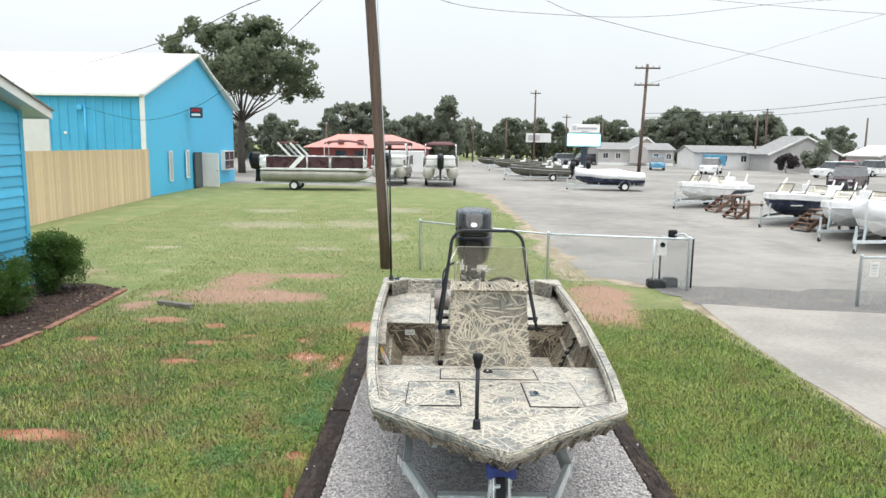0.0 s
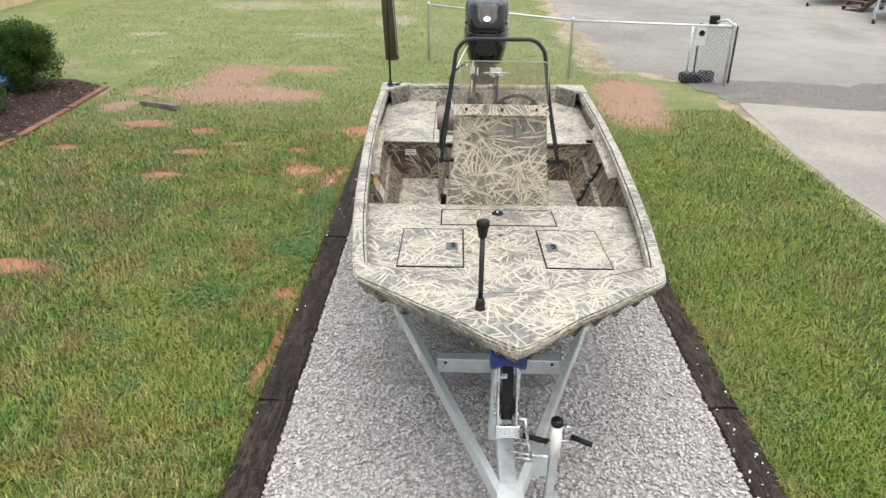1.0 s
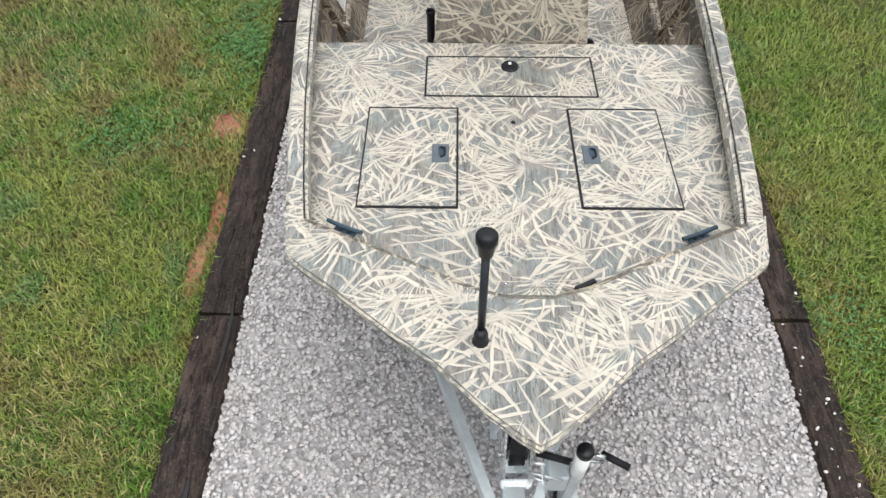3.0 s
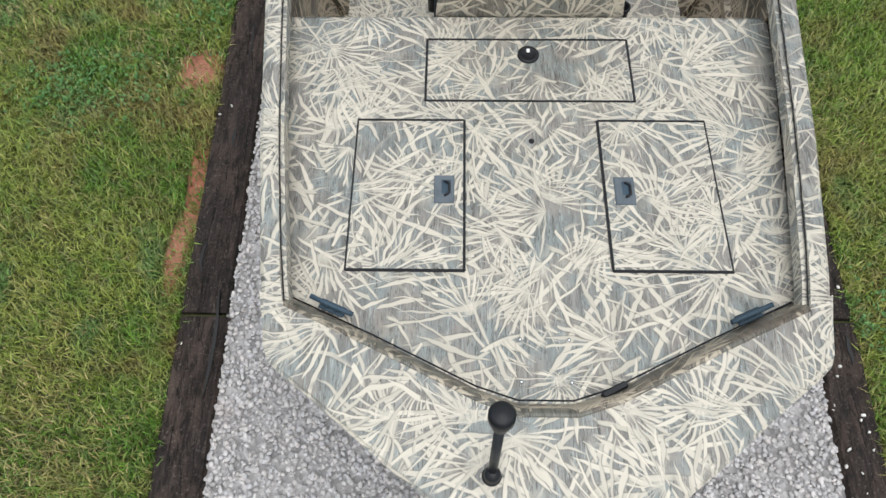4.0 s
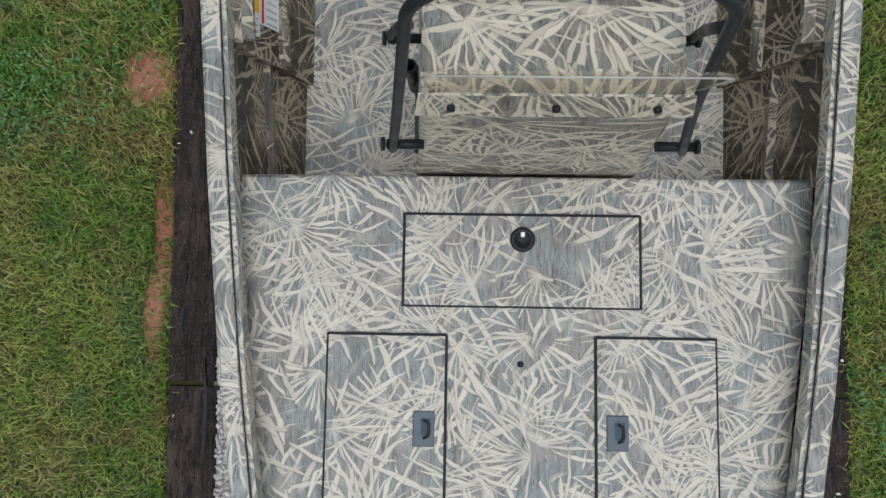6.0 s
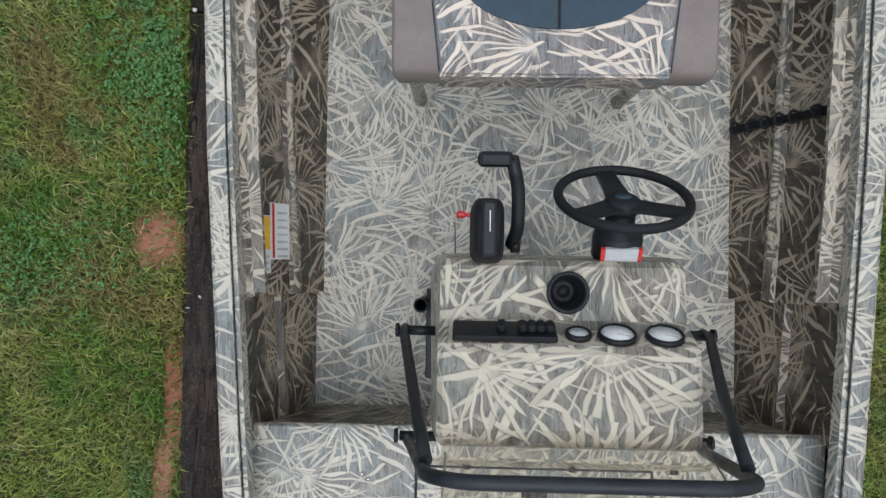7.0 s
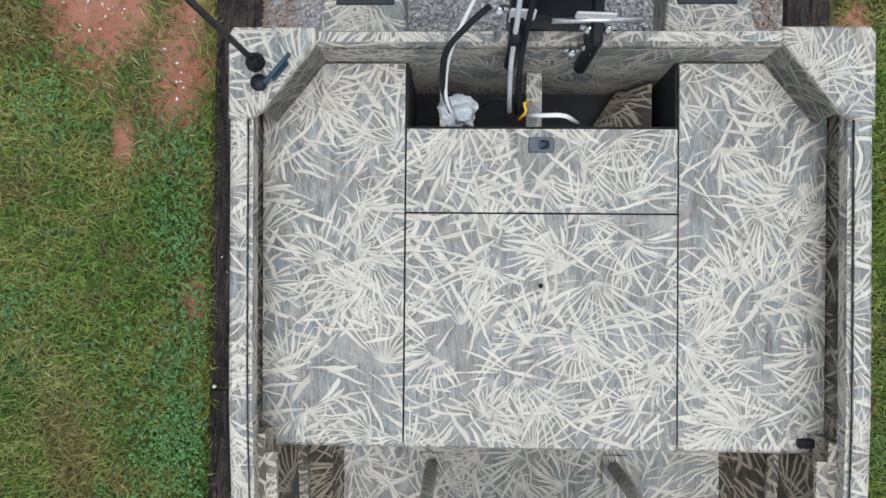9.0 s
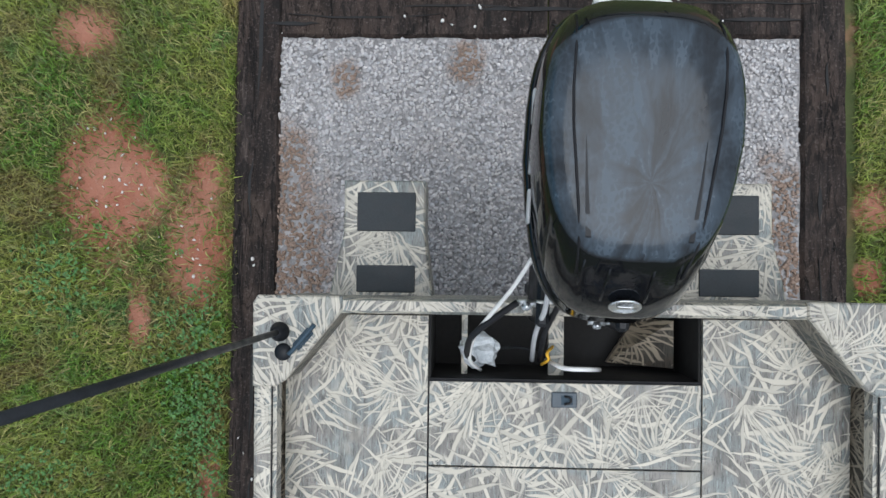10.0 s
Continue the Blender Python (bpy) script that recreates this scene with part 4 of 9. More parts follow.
def clover_mat(T):
    c = T.mix(T.island(), (0.035, 0.120, 0.022), (0.110, 0.245, 0.060))
    return {"Base Color": c, "Roughness": 0.5}


leaf = np.array([[0, 0, 0], [0.7, -0.75, 0.15], [1.25, -0.35, 0.1], [1.25, 0.35, 0.1], [0.7, 0.75, 0.15]])
scatter("clover", [(leaf, np.array([[0, 1, 2, 3, 4]]))], np.repeat(spots, 3, 0) + np.random.normal(size=(3 * len(spots), 3)) * 0.003, material("clover_leaves", clover_mat), "clumps of bluish green clover leaves in the lawn", "clover", lying_turns(3 * len(spots), 0.3), np.random.uniform(0.006, 0.011, 3 * len(spots)))

# ---- the boat ----
# y of the gunwale, half width, gunwale height, chine half width, chine height, keel height, how far the bottom lies aft
STATIONS = [(3.63, 0.035, 1.265, 0.03, 1.08, 1.06, 0.30), (3.80, 0.24, 1.268, 0.20, 1.07, 1.00, 0.32), (4.00, 0.49, 1.272, 0.42, 1.05, 0.93, 0.33), (4.25, 0.805, 1.275, 0.70, 1.02, 0.84, 0.32),
            (4.50, 0.85, 1.275, 0.76, 0.92, 0.74, 0.28), (5.00, 0.915, 1.265, 0.81, 0.74, 0.60, 0.16), (5.60, 0.972, 1.25, 0.83, 0.62, 0.54, 0.0), (6.50, 1.038, 1.235, 0.85, 0.57, 0.535, 0.0),
            (7.50, 1.085, 1.225, 0.86, 0.56, 0.535, 0.0), (8.76, 1.10, 1.225, 0.87, 0.56, 0.535, 0.0)]


def at_y(y, k):
    """Hull figure k at y: 1 half width, 2 gunwale height, 3 chine half width, 4 chine height, 5 keel height."""
    for a, b in zip(STATIONS, STATIONS[1:]):
        if y <= b[0]:
            t = max(0.0, (y - a[0]) / (b[0] - a[0]))
            return a[k] + (b[k] - a[k]) * t
    return STATIONS[-1][k]


boat = empty("jon_boat", (XC, 6.2, 0.45), "flat-bottomed aluminium boat in pale grass camouflage on a trailer", "boat")

bm = B()
rings = []
for y, w, zg, c, zc, zk, r in STATIONS:
    rings.append([(XC - w + 0.012, y, zg - 0.03), (XC - w + 0.035, y + 0.33 * r, zg - 0.155), (XC - c - 0.02, y + 0.85 * r, zc + 0.03), (XC - c, y + r, zc), (XC - c * 0.5, y + r, (zc + zk) / 2), (XC, y + r, zk),
                  (XC + c * 0.5, y + r, (zc + zk) / 2), (XC + c, y + r, zc), (XC + c + 0.02, y + 0.85 * r, zc + 0.03), (XC + w - 0.035, y + 0.33 * r, zg - 0.155), (XC + w - 0.012, y, zg - 0.03)])
vs = loft(bm, rings, False, False, False)
bm.faces.new(vs[-1])
bm.faces.new(list(reversed(vs[0])))
bmesh.ops.recalc_face_normals(bm, faces=bm.faces[:])
bmesh.ops.solidify(bm, geom=bm.faces[:], thickness=0.006)
# hull takes the darker copy: the shade under the bow is in its colour
hull = part("hull", bm, CAMO_SHADED, boat)
# pressed strakes on the bow faces and a long rub strake on each side
for s in (-1, 1):
    for k in range(6):
        t = 0.10 + 0.155 * k
        y = 3.63 + (4.25 - 3.63) * t
        w, zg = at_y(y, 1), at_y(y, 2)
        c, zc = at_y(y, 3), at_y(y, 4)
        bm = B()
        tube(bm, [(XC + s * (w - 0.020), y + 0.02, zg - 0.05), (XC + s * (w - 0.035), y + 0.105, zg - 0.16), (XC + s * (c + 0.01), y + 0.26, zc + 0.03)], 0.016, 6)
        part("strake", bm, CAMO_SHADED, hull)
    bm = B()
    tube(bm, [(XC + s * (0.45 * at_y(y, 1) + 0.55 * at_y(y, 3) + 0.012), y, (at_y(y, 2) + at_y(y, 4)) / 2) for y in np.linspace(4.5, 8.7, 12)], 0.013, 6)
    part("strake", bm, CAMO_SHADED, hull)


# gunwale caps: flat top with a rolled outer edge and a lip inside
def gunwale(s):
    bm = B()
    rings = []
    for y in (4.34, 4.5, 5.0, 5.6, 6.0, 6.5, 7.0, 7.5, 8.0, 8.5, 8.78):
        w, z = at_y(y, 1), at_y(y, 2)
        prof = [(w - 0.004, z - 0.055), (w + 0.006, z - 0.03), (w, z - 0.008), (w - 0.012, z), (w - 0.060, z), (w - 0.064, z - 0.012), (w - 0.078, z - 0.014), (w - 0.082, z - 0.06), (w - 0.075, z - 0.06), (w - 0.071, z - 0.022), (w - 0.012, z - 0.02)]
        rings.append([(XC + s * u, y, v) for u, v in prof])
    loft(bm, rings, True, True, False)
    bmesh.ops.recalc_face_normals(bm, faces=bm.faces[:])
    return part("gunwale", bm, CAMO, boat)


for s in (-1, 1):
    gw = gunwale(s)
    bm = B()
    tube(bm, [(XC + s * (at_y(y, 1) - 0.0635), y, at_y(y, 2) - 0.005) for y in np.linspace(4.3, 8.5, 16)], 0.0022, 5)
    part("channel_seam", bm, RUBBER, gw)

def foredeck_z(x, y):
    return 1.178 - 0.064 * (y - 4.54)


# bow cap: the wide raised plate of the pointed bow
def capz(x, y):
    return 1.286 + 0.008 * (4.25 - y) - 0.02 * abs(x - XC) * max(0, 4.1 - y)


inner = [(-0.765, 4.44), (-0.5, 4.315), (-0.2, 4.165), (-0.08, 4.125), (0.08, 4.125), (0.2, 4.165), (0.5, 4.315), (0.765, 4.44)]
side = [(0.845, 4.44), (0.828, 4.36), (0.812, 4.265), (0.795, 4.222), (0.755, 4.185), (0.665, 4.118), (0.575, 4.045), (0.44, 3.935), (0.31, 3.84), (0.15, 3.682), (0.045, 3.598)]
outer = side + [(0.0, 3.572)] + [(-u, y) for u, y in reversed(side)]
bm = B()
prism(bm, [(XC + u, y - 0.04) for u, y in inner] + [(XC + u, y) for u, y in outer], lambda x, y: capz(x, y) - 0.028, capz)
top = [e for e in bm.edges if all(v.co.z > capz(v.co.x, v.co.y) - 0.005 for v in e.verts)]
bmesh.ops.bevel(bm, geom=top, offset=0.010, segments=2, affect="EDGES")
cap = part("bow_cap", bm, CAMO, boat, "pointed bow plate with rounded edge")
# fascia under the outer edge and the step down to the deck
bm = B()
for (u0, y0), (u1, y1) in zip(outer[1:-1], outer[2:-1]):
    for v in ((0.012, 0.06),):
        q = [bm.verts.new((XC + u * (1 - 0.02 * (v[1] > 0.03)), y + (0.02 if a > 0.03 else 0.004), capz(XC + u, y) - a)) for (u, y), a in (((u0, y0), v[0] + 0.01), ((u1, y1), v[0] + 0.01), ((u1, y1), v[1]), ((u0, y0), v[1]))]
        bm.faces.new(q)
bmesh.ops.recalc_face_normals(bm, faces=bm.faces[:])
bmesh.ops.solidify(bm, geom=bm.faces[:], thickness=0.008)
part("bow_rim", bm, CAMO, cap)
bm = B()
rows = [(-0.055, 0.002), (-0.040, -0.002), (-0.026, -0.020), (0.006, -0.095), (0.012, -0.125)]
loft(bm, [[(XC + u, y + d, capz(XC + u, y) + z) for d, z in rows] + [(XC + u, y - 0.05, capz(XC + u, y) - 0.125)] for u, y in inner], True, True, True)
bmesh.ops.recalc_face_normals(bm, faces=bm.faces[:])
part("bow_step", bm, CAMO_HALF_SHADED, cap)
# thin black tube stands in for the line of shade below the step
bm = B()
tube(bm, [(XC + u, y + 0.010, foredeck_z(0, y) - 0.001) for u, y in inner], 0.003, 6)
part("sealant_line", bm, RUBBER, cap)


bm = B()
poly = [(XC + u, y) for u, y in [(-0.78, 4.44), (-0.5, 4.31), (-0.2, 4.16), (-0.07, 4.115), (0.07, 4.115), (0.2, 4.16), (0.5, 4.31), (0.78, 4.44), (0.852, 5.0), (0.905, 5.40), (0.925, 5.635), (-0.925, 5.635), (-0.905, 5.40), (-0.852, 5.0)]]
prism(bm, poly, lambda x, y: foredeck_z(x, y) - 0.02, foredeck_z)
foredeck = part("fore_deck", bm, CAMO, boat)
# rounded lip along the after edge and the bulkhead below it
bm = B()
tube(bm, [(XC - 0.92, 5.637, foredeck_z(0, 5.63) - 0.008), (XC + 0.92, 5.637, foredeck_z(0, 5.63) - 0.008)], 0.009, 8)
part("deck_lip", bm, CAMO, foredeck)
bm = B()
box(bm, XC - 0.90, XC + 0.90, 5.61, 5.622, 0.66, 1.09)
part("fore_bulkhead", bm, CAMO_SHADED, boat)


def on_deck(x0, x1, y0, y1, lift, thick, zf):
    return [(x0, y0), (x1, y0), (x1, y1), (x0, y1)], (lambda x, y: zf(x, y) + lift - thick), (lambda x, y: zf(x, y) + lift)


def hatch(x0, x1, y0, y1, zf, parent, seal=(1, 1, 1, 1), name="hatch_lid"):
    """A lid with a dark rubber seal; seal: widths on left, right, front and back in units of 9 mm."""
    bm = B()
    prism(bm, *on_deck(x0 + 0.005, x1 - 0.005, y0 + 0.005, y1 - 0.005, 0.005, 0.02, zf))
    lid = part(name, bm, CAMO, parent)
    g = 0.0075
    bm = B()
    for (a0, a1, b0, b1), k in zip(((x0 - g * seal[0] * 0.5, x0 + 0.005, y0, y1), (x1 - 0.005, x1 + g * seal[1] * 0.5, y0, y1), (x0, x1, y0 - g * seal[2] * 0.5, y0 + 0.005), (x0, x1, y1 - 0.005, y1 + g * seal[3] * 0.5)), seal):
        prism(bm, *on_deck(a0, a1, b0, b1, 0.006 if k >= 1 else 0.003, 0.02, zf))
    part("rubber_seal", bm, RUBBER, lid)
    return lid


def pull(x, y, zf, parent, w=0.034, l=0.055):
    bm = B()
    prism(bm, *on_deck(x - w, x + w, y - l, y + l, 0.010, 0.02, zf))
    es = [e for e in bm.edges if all(v.co.z > zf(v.co.x, v.co.y) + 0.006 for v in e.verts)]
    bmesh.ops.bevel(bm, geom=es, offset=0.004, segments=1, affect="EDGES")
    p = part("latch_plate", bm, LATCH, parent, "dark grey flush latch")
    bm = B()
    box(bm, x - w * 0.25, x + w * 0.66, y - l * 0.60, y + l * 0.60, zf(x, y) + 0.009, zf(x, y) + 0.0112)
    part("latch_recess", bm, SLATE, p)
    bm = B()
    tube(bm, arc([(x, y - l * 0.5, zf(x, y) + 0.014), (x + w * 0.5, y - l * 0.35, zf(x, y) + 0.016), (x + w * 0.5, y + l * 0.35, zf(x, y) + 0.016), (x, y + l * 0.5, zf(x, y) + 0.014)]), 0.0045, 6)
    part("latch_handle", bm, PLASTIC, p)


lidL = hatch(-0.232, 0.146, 4.545, 5.138, foredeck_z, foredeck, (0.5, 1, 1, 1))
lidR = hatch(0.612, 0.988, 4.548, 5.138, foredeck_z, foredeck, (1, 0.5, 1, 1))
hatch(0.004, 0.755, 5.226, 5.522, foredeck_z, foredeck, (1, 1, 0.4, 1))
pull(0.078, 4.847, foredeck_z, lidL)
pull(0.678, 4.845, foredeck_z, lidR)
# bases of screw plates, round socket and drain
bm = B()
z0 = foredeck_z(0, 5.44) + 0.004
lathe(bm, [(0.04, 0.0), (0.04, 0.008), (0.034, 0.011), (0.026, 0.011), (0.022, 0.004), (0.002, 0.004)], (0.382, 5.442, z0), 24)
sock = part("pedestal_socket", bm, PLASTIC, foredeck, "round black seat socket")
bm = B()
box(bm, 0.376, 0.388, 5.45, 5.466, z0 + 0.006, z0 + 0.012, 0.002)
part("socket_pin", bm, WHITEPL, sock)
bm = B()
lathe(bm, [(0.010, 0.0), (0.010, 0.003), (0.002, 0.003)], (0.378, 5.05, foredeck_z(0, 5.05)), 14)
part("drain_plug", bm, RUBBER, foredeck)
bm = B()
prism(bm, *on_deck(0.30, 0.47, 4.175, 4.33, 0.003, 0.012, foredeck_z))
part("foot_pedal_plate", bm, CAMO, foredeck)
for x, y in ((0.312, 4.188), (0.458, 4.188), (0.312, 4.318), (0.458, 4.318), (-0.17, 5.49), (-0.15, 5.475), (-0.16, 5.36), (0.92, 5.49), (0.94, 5.475)):
    bm = B()
    lathe(bm, [(0.006, 0.0), (0.006, 0.003), (0.001, 0.004)], (x, y, foredeck_z(x, y) + 0.003), 8)
    part("screw", bm, STEEL, foredeck)


def cleat(x, y, z, ang, size=1.0):
    bm = B()
    m = pose(x, y, z, 0, 0, ang)
    box(bm, -0.045 * size, 0.045 * size, -0.016, 0.016, 0, 0.008, 0.003, m)
    box(bm, -0.022 * size, -0.010 * size, -0.009, 0.009, 0.006, 0.026, 0.002, m)
    box(bm, 0.010 * size, 0.022 * size, -0.009, 0.009, 0.006, 0.026, 0.002, m)
    tube(bm, [m @ Vector(p) for p in ((-0.075 * size, 0, 0.030), (-0.03 * size, 0, 0.026), (0.03 * size, 0, 0.026), (0.075 * size, 0, 0.030))], 0.008, 7)
    return part("cleat", bm, SLATE, boat, "black mooring cleat")


cleat(-0.254, 4.409, 1.20, -24, 0.95)
cleat(1.000, 4.396, 1.20, 24, 0.95)
bm = B()
box(bm, -0.04, 0.04, -0.014, 0.006, -0.012, 0.016, 0.004, pose(0.570, 4.164, 1.23, 0, 0, 27))
part("bow_light", bm, PLASTIC, boat, "small bow navigation light")

# cockpit floor, side liners
FLOOR = 0.67
bm = B()
prism(bm, [(XC - 0.85, 5.61), (XC + 0.85, 5.61), (XC + 0.86, 7.40), (XC - 0.86, 7.40)], FLOOR - 0.015, FLOOR)
part("cockpit_floor", bm, CAMO, boat)


def liner(s):
    """Sloping inner side with two ledges, from the pocket to the after deck."""
    bm = B()
    rings = []
    for y in (6.055, 6.5, 7.0, 7.40):
        w = at_y(y, 1)
        prof = [(w - 0.085, 1.175), (w - 0.108, 1.165), (w - 0.088, 1.095), (w - 0.092, 1.08), (w - 0.158, 0.905), (w - 0.178, 0.897), (w - 0.184, 0.868), (w - 0.165, 0.858), (0.80 + 0.01 * (y - 6), 0.74), (0.775, FLOOR), (0.775, FLOOR - 0.01), (w - 0.07, FLOOR - 0.01), (w - 0.06, 1.17)]
        rings.append([(XC + s * u, y, v) for u, v in prof])
    loft(bm, rings, True, True, False)
    bmesh.ops.recalc_face_normals(bm, faces=bm.faces[:])
    ob = part("side_liner", bm, CAMO_SHADED, boat)
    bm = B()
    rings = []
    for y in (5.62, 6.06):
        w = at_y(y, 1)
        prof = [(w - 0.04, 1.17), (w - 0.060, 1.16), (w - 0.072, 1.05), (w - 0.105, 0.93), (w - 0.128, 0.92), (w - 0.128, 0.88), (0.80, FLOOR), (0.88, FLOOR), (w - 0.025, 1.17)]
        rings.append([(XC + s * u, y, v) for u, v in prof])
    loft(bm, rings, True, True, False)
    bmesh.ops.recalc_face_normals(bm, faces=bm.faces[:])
    part("pocket_side", bm, CAMO_SHADED, boat)
    return ob


linL, linR = liner(-1), liner(1)
for s, lin in ((-1, linL), (1, linR)):
    bm = B()
    loft(bm, [[(XC + s * (at_y(y, 1) - u), y, z) for u, z in ((0.080, 1.178), (0.092, 1.168), (0.142, 1.160), (0.146, 1.150), (0.140, 1.140), (0.080, 1.150))] for y in (6.07, 6.5, 7.0, 7.335)], True, True, False)
    bmesh.ops.recalc_face_normals(bm, faces=bm.faces[:])
    part("inner_flange", bm, CAMO_HALF_SHADED, boat)
    bm = B()
    tube(bm, [(XC + s * (at_y(y, 1) - 0.180), y, 0.884) for y in (6.06, 6.5, 7.0, 7.36)], 0.017, 10)
    part("liner_rib", bm, CAMO_HALF_SHADED, lin)
# warning labels on the inner side
m = pose(-0.508, 6.25, 0.992, 0, 66, 2) @ Matrix.Diagonal((1.45, 1.0, 1.0, 1.0))
bm = B()
box(bm, -0.012, 0.058, -0.075, 0.120, 0, 0.002, 0, m)
lab = part("warning_label", bm, WHITEPL, linL, "white and yellow printed warning label")
bm = B()
box(bm, -0.082, -0.0125, -0.122, 0.075, 0, 0.002, 0, m)
part("label_sheet", bm, WHITEPL, lab)
for mat, q in ((YELPL, (-0.080, -0.014, -0.040, 0.072)), (REDPL, (-0.006, 0.002, -0.07, 0.117))):
    bm = B()
    box(bm, q[0], q[1], q[2], q[3], 0.0021, 0.003, 0, m)
    part("label_panel", bm, mat, lab)
for k in range(7):
    bm = B()
    box(bm, 0.012, 0.050, -0.068 + 0.025 * k, -0.060 + 0.025 * k, 0.0021, 0.003, 0, m)
    part("print_bar", bm, GREYPL, lab)
for k in range(3):
    bm = B()
    box(bm, -0.07, -0.02, -0.112 + 0.022 * k, -0.104 + 0.022 * k, 0.0021, 0.003, 0, m)
    part("print_bar", bm, GREYPL, lab)
# rod rack up the other side: a black strip with open clips
strip = [(1.155, 0.705), (1.20, 0.80), (1.235, 0.885), (1.275, 0.95), (1.325, 1.075)]
bm = B()
loft(bm, [[(x - 0.012, 6.678, z), (x - 0.012, 6.706, z), (x - 0.002, 6.706, z - 0.004), (x - 0.002, 6.678, z - 0.004)] for x, z in strip], True, True, False)
rack = part("rod_rack", bm, PLASTIC, linR, "black rod rack with open clips")
for k in range(6):
    t = 0.25 + 3.5 * k / 5
    i0 = int(t)
    f = t - i0
    x = strip[i0][0] * (1 - f) + strip[i0 + 1][0] * f - 0.030
    z = strip[i0][1] * (1 - f) + strip[i0 + 1][1] * f + 0.012
    bm = B()
    tube(bm, [(x + 0.012 + 0.013 * math.cos(a), 6.692 + 0.020 * math.sin(a), z + 0.008 * math.cos(a)) for a in (0.5 + 5.3 * j / 12 for j in range(13))], 0.0055, 6)
    part("clip", bm, RUBBER, rack)


# after deck
def afterdeck_z(x, y):
    return 1.035 + 0.016 * (y - 7.35)


WX0, WX1, WY0 = -0.118, 0.876, 8.505
sides = []
for poly in ([(XC - 1.02, 7.335), (WX0 - 0.004, 7.335), (WX0 - 0.004, 8.74), (XC - 1.03, 8.74)], [(WX1 + 0.004, 7.335), (XC + 1.02, 7.335), (XC + 1.03, 8.74), (WX1 + 0.004, 8.74)]):
    bm = B()
    prism(bm, poly, lambda x, y: afterdeck_z(x, y) - 0.02, afterdeck_z)
    sides.append(part("after_deck", bm, CAMO, boat))
afterdeck = sides[0]
bm = B()
prism(bm, [(WX0 - 0.004, 7.36), (WX1 + 0.004, 7.36), (WX1 + 0.004, 8.51), (WX0 - 0.004, 8.51)], 0.99, lambda x, y: afterdeck_z(x, y) - 0.012)
part("hatch_coaming", bm, RUBBER, afterdeck)
lids = []
for y0, y1 in ((7.337, 8.19), (8.193, 8.503)):
    bm = B()
    prism(bm, [(WX0 + 0.003, y0), (WX1 - 0.003, y0), (WX1 - 0.003, y1 - 0.004), (WX0 + 0.003, y1 - 0.004)], lambda x, y: afterdeck_z(x, y) - 0.014, lambda x, y: afterdeck_z(x, y) + 0.001)
    lids.append(part("hatch_lid", bm, CAMO, afterdeck))
pull(0.378, 8.44, afterdeck_z, lids[1], 0.046, 0.028)
bm = B()
lathe(bm, [(0.009, 0.0), (0.009, 0.003), (0.001, 0.003)], (0.38, 7.925, afterdeck_z(0, 7.925)), 12)
part("drain_plug", bm, RUBBER, lids[0])
bm = B()
tube(bm, [(XC - 0.972, 7.337, 1.027), (XC + 0.972, 7.337, 1.027)], 0.009, 8)
part("deck_lip", bm, CAMO, afterdeck)
bm = B()
rings = [[(XC - 0.99, y, z), (XC + 0.99, y, z), (XC + 0.99, y + 0.012, z), (XC - 0.99, y + 0.012, z)] for y, z in ((7.336, FLOOR), (7.338, 0.78), (7.341, 0.95), (7.345, 1.02))]
loft(bm, rings, True, True, False)
bmesh.ops.recalc_face_normals(bm, faces=bm.faces[:])
aftbulk = part("after_bulkhead", bm, CAMO_SHADED, boat)
bm = B()
box(bm, -0.375, -0.275, 7.334, 7.339, 0.90, 0.955)
lab = part("capacity_label", bm, WHITEPL, aftbulk, "white capacity plate")
for k in range(3):
    bm = B()
    box(bm, -0.366, -0.284, 7.3325, 7.3338, 0.908 + 0.016 * k, 0.914 + 0.016 * k)
    part("print_bar", bm, SLATE, lab)
# small black eye on the deck edge and open motor well
bm = B()
box(bm, 1.30, 1.375, 7.352, 7.385, 1.035, 1.058, 0.006)
part("strap_eye", bm, PLASTIC, afterdeck)
# well walls and floor in one even near-black
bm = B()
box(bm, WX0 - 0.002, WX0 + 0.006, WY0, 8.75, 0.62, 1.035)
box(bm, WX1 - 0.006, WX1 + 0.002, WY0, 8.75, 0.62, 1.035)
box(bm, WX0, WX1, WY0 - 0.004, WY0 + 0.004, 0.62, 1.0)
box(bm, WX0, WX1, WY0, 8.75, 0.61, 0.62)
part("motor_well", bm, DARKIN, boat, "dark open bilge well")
for x, w in ((0.335, 0.03), (0.0, 0.012)):
    bm = B()
    box(bm, x, x + w * 2, 8.50, 8.745, 0.90, 0.915, 0.002, pose(0, 0, 0, 0, 0, 0))
    part("stringer", bm, CAMO, boat)

bm = B()
loft(bm, [[(x, y, 0.70), (0.83, y, 0.86), (0.83, y, 0.83), (x, y, 0.67)] for x, y in ((0.60, 8.535), (0.72, 8.72))], True, True, False)
bmesh.ops.recalc_face_normals(bm, faces=bm.faces[:])
part("bilge_floor", bm, CAMO_SHADED, boat)

# transom with raised corner plates
bm = B()
rings = []
for x in (XC - 1.07, XC - 0.79, XC + 0.79, XC + 1.07):
    rings.append([(x, 8.735, 0.62), (x, 8.755, 1.215), (x, 8.765, 1.232), (x, 8.80, 1.232), (x, 8.808, 1.215), (x, 8.80, 0.55), (x, 8.79, 0.55)])
loft(bm, rings, True, True, False)
bmesh.ops.recalc_face_normals(bm, faces=bm.faces[:])
transom = part("transom", bm, CAMO, boat)
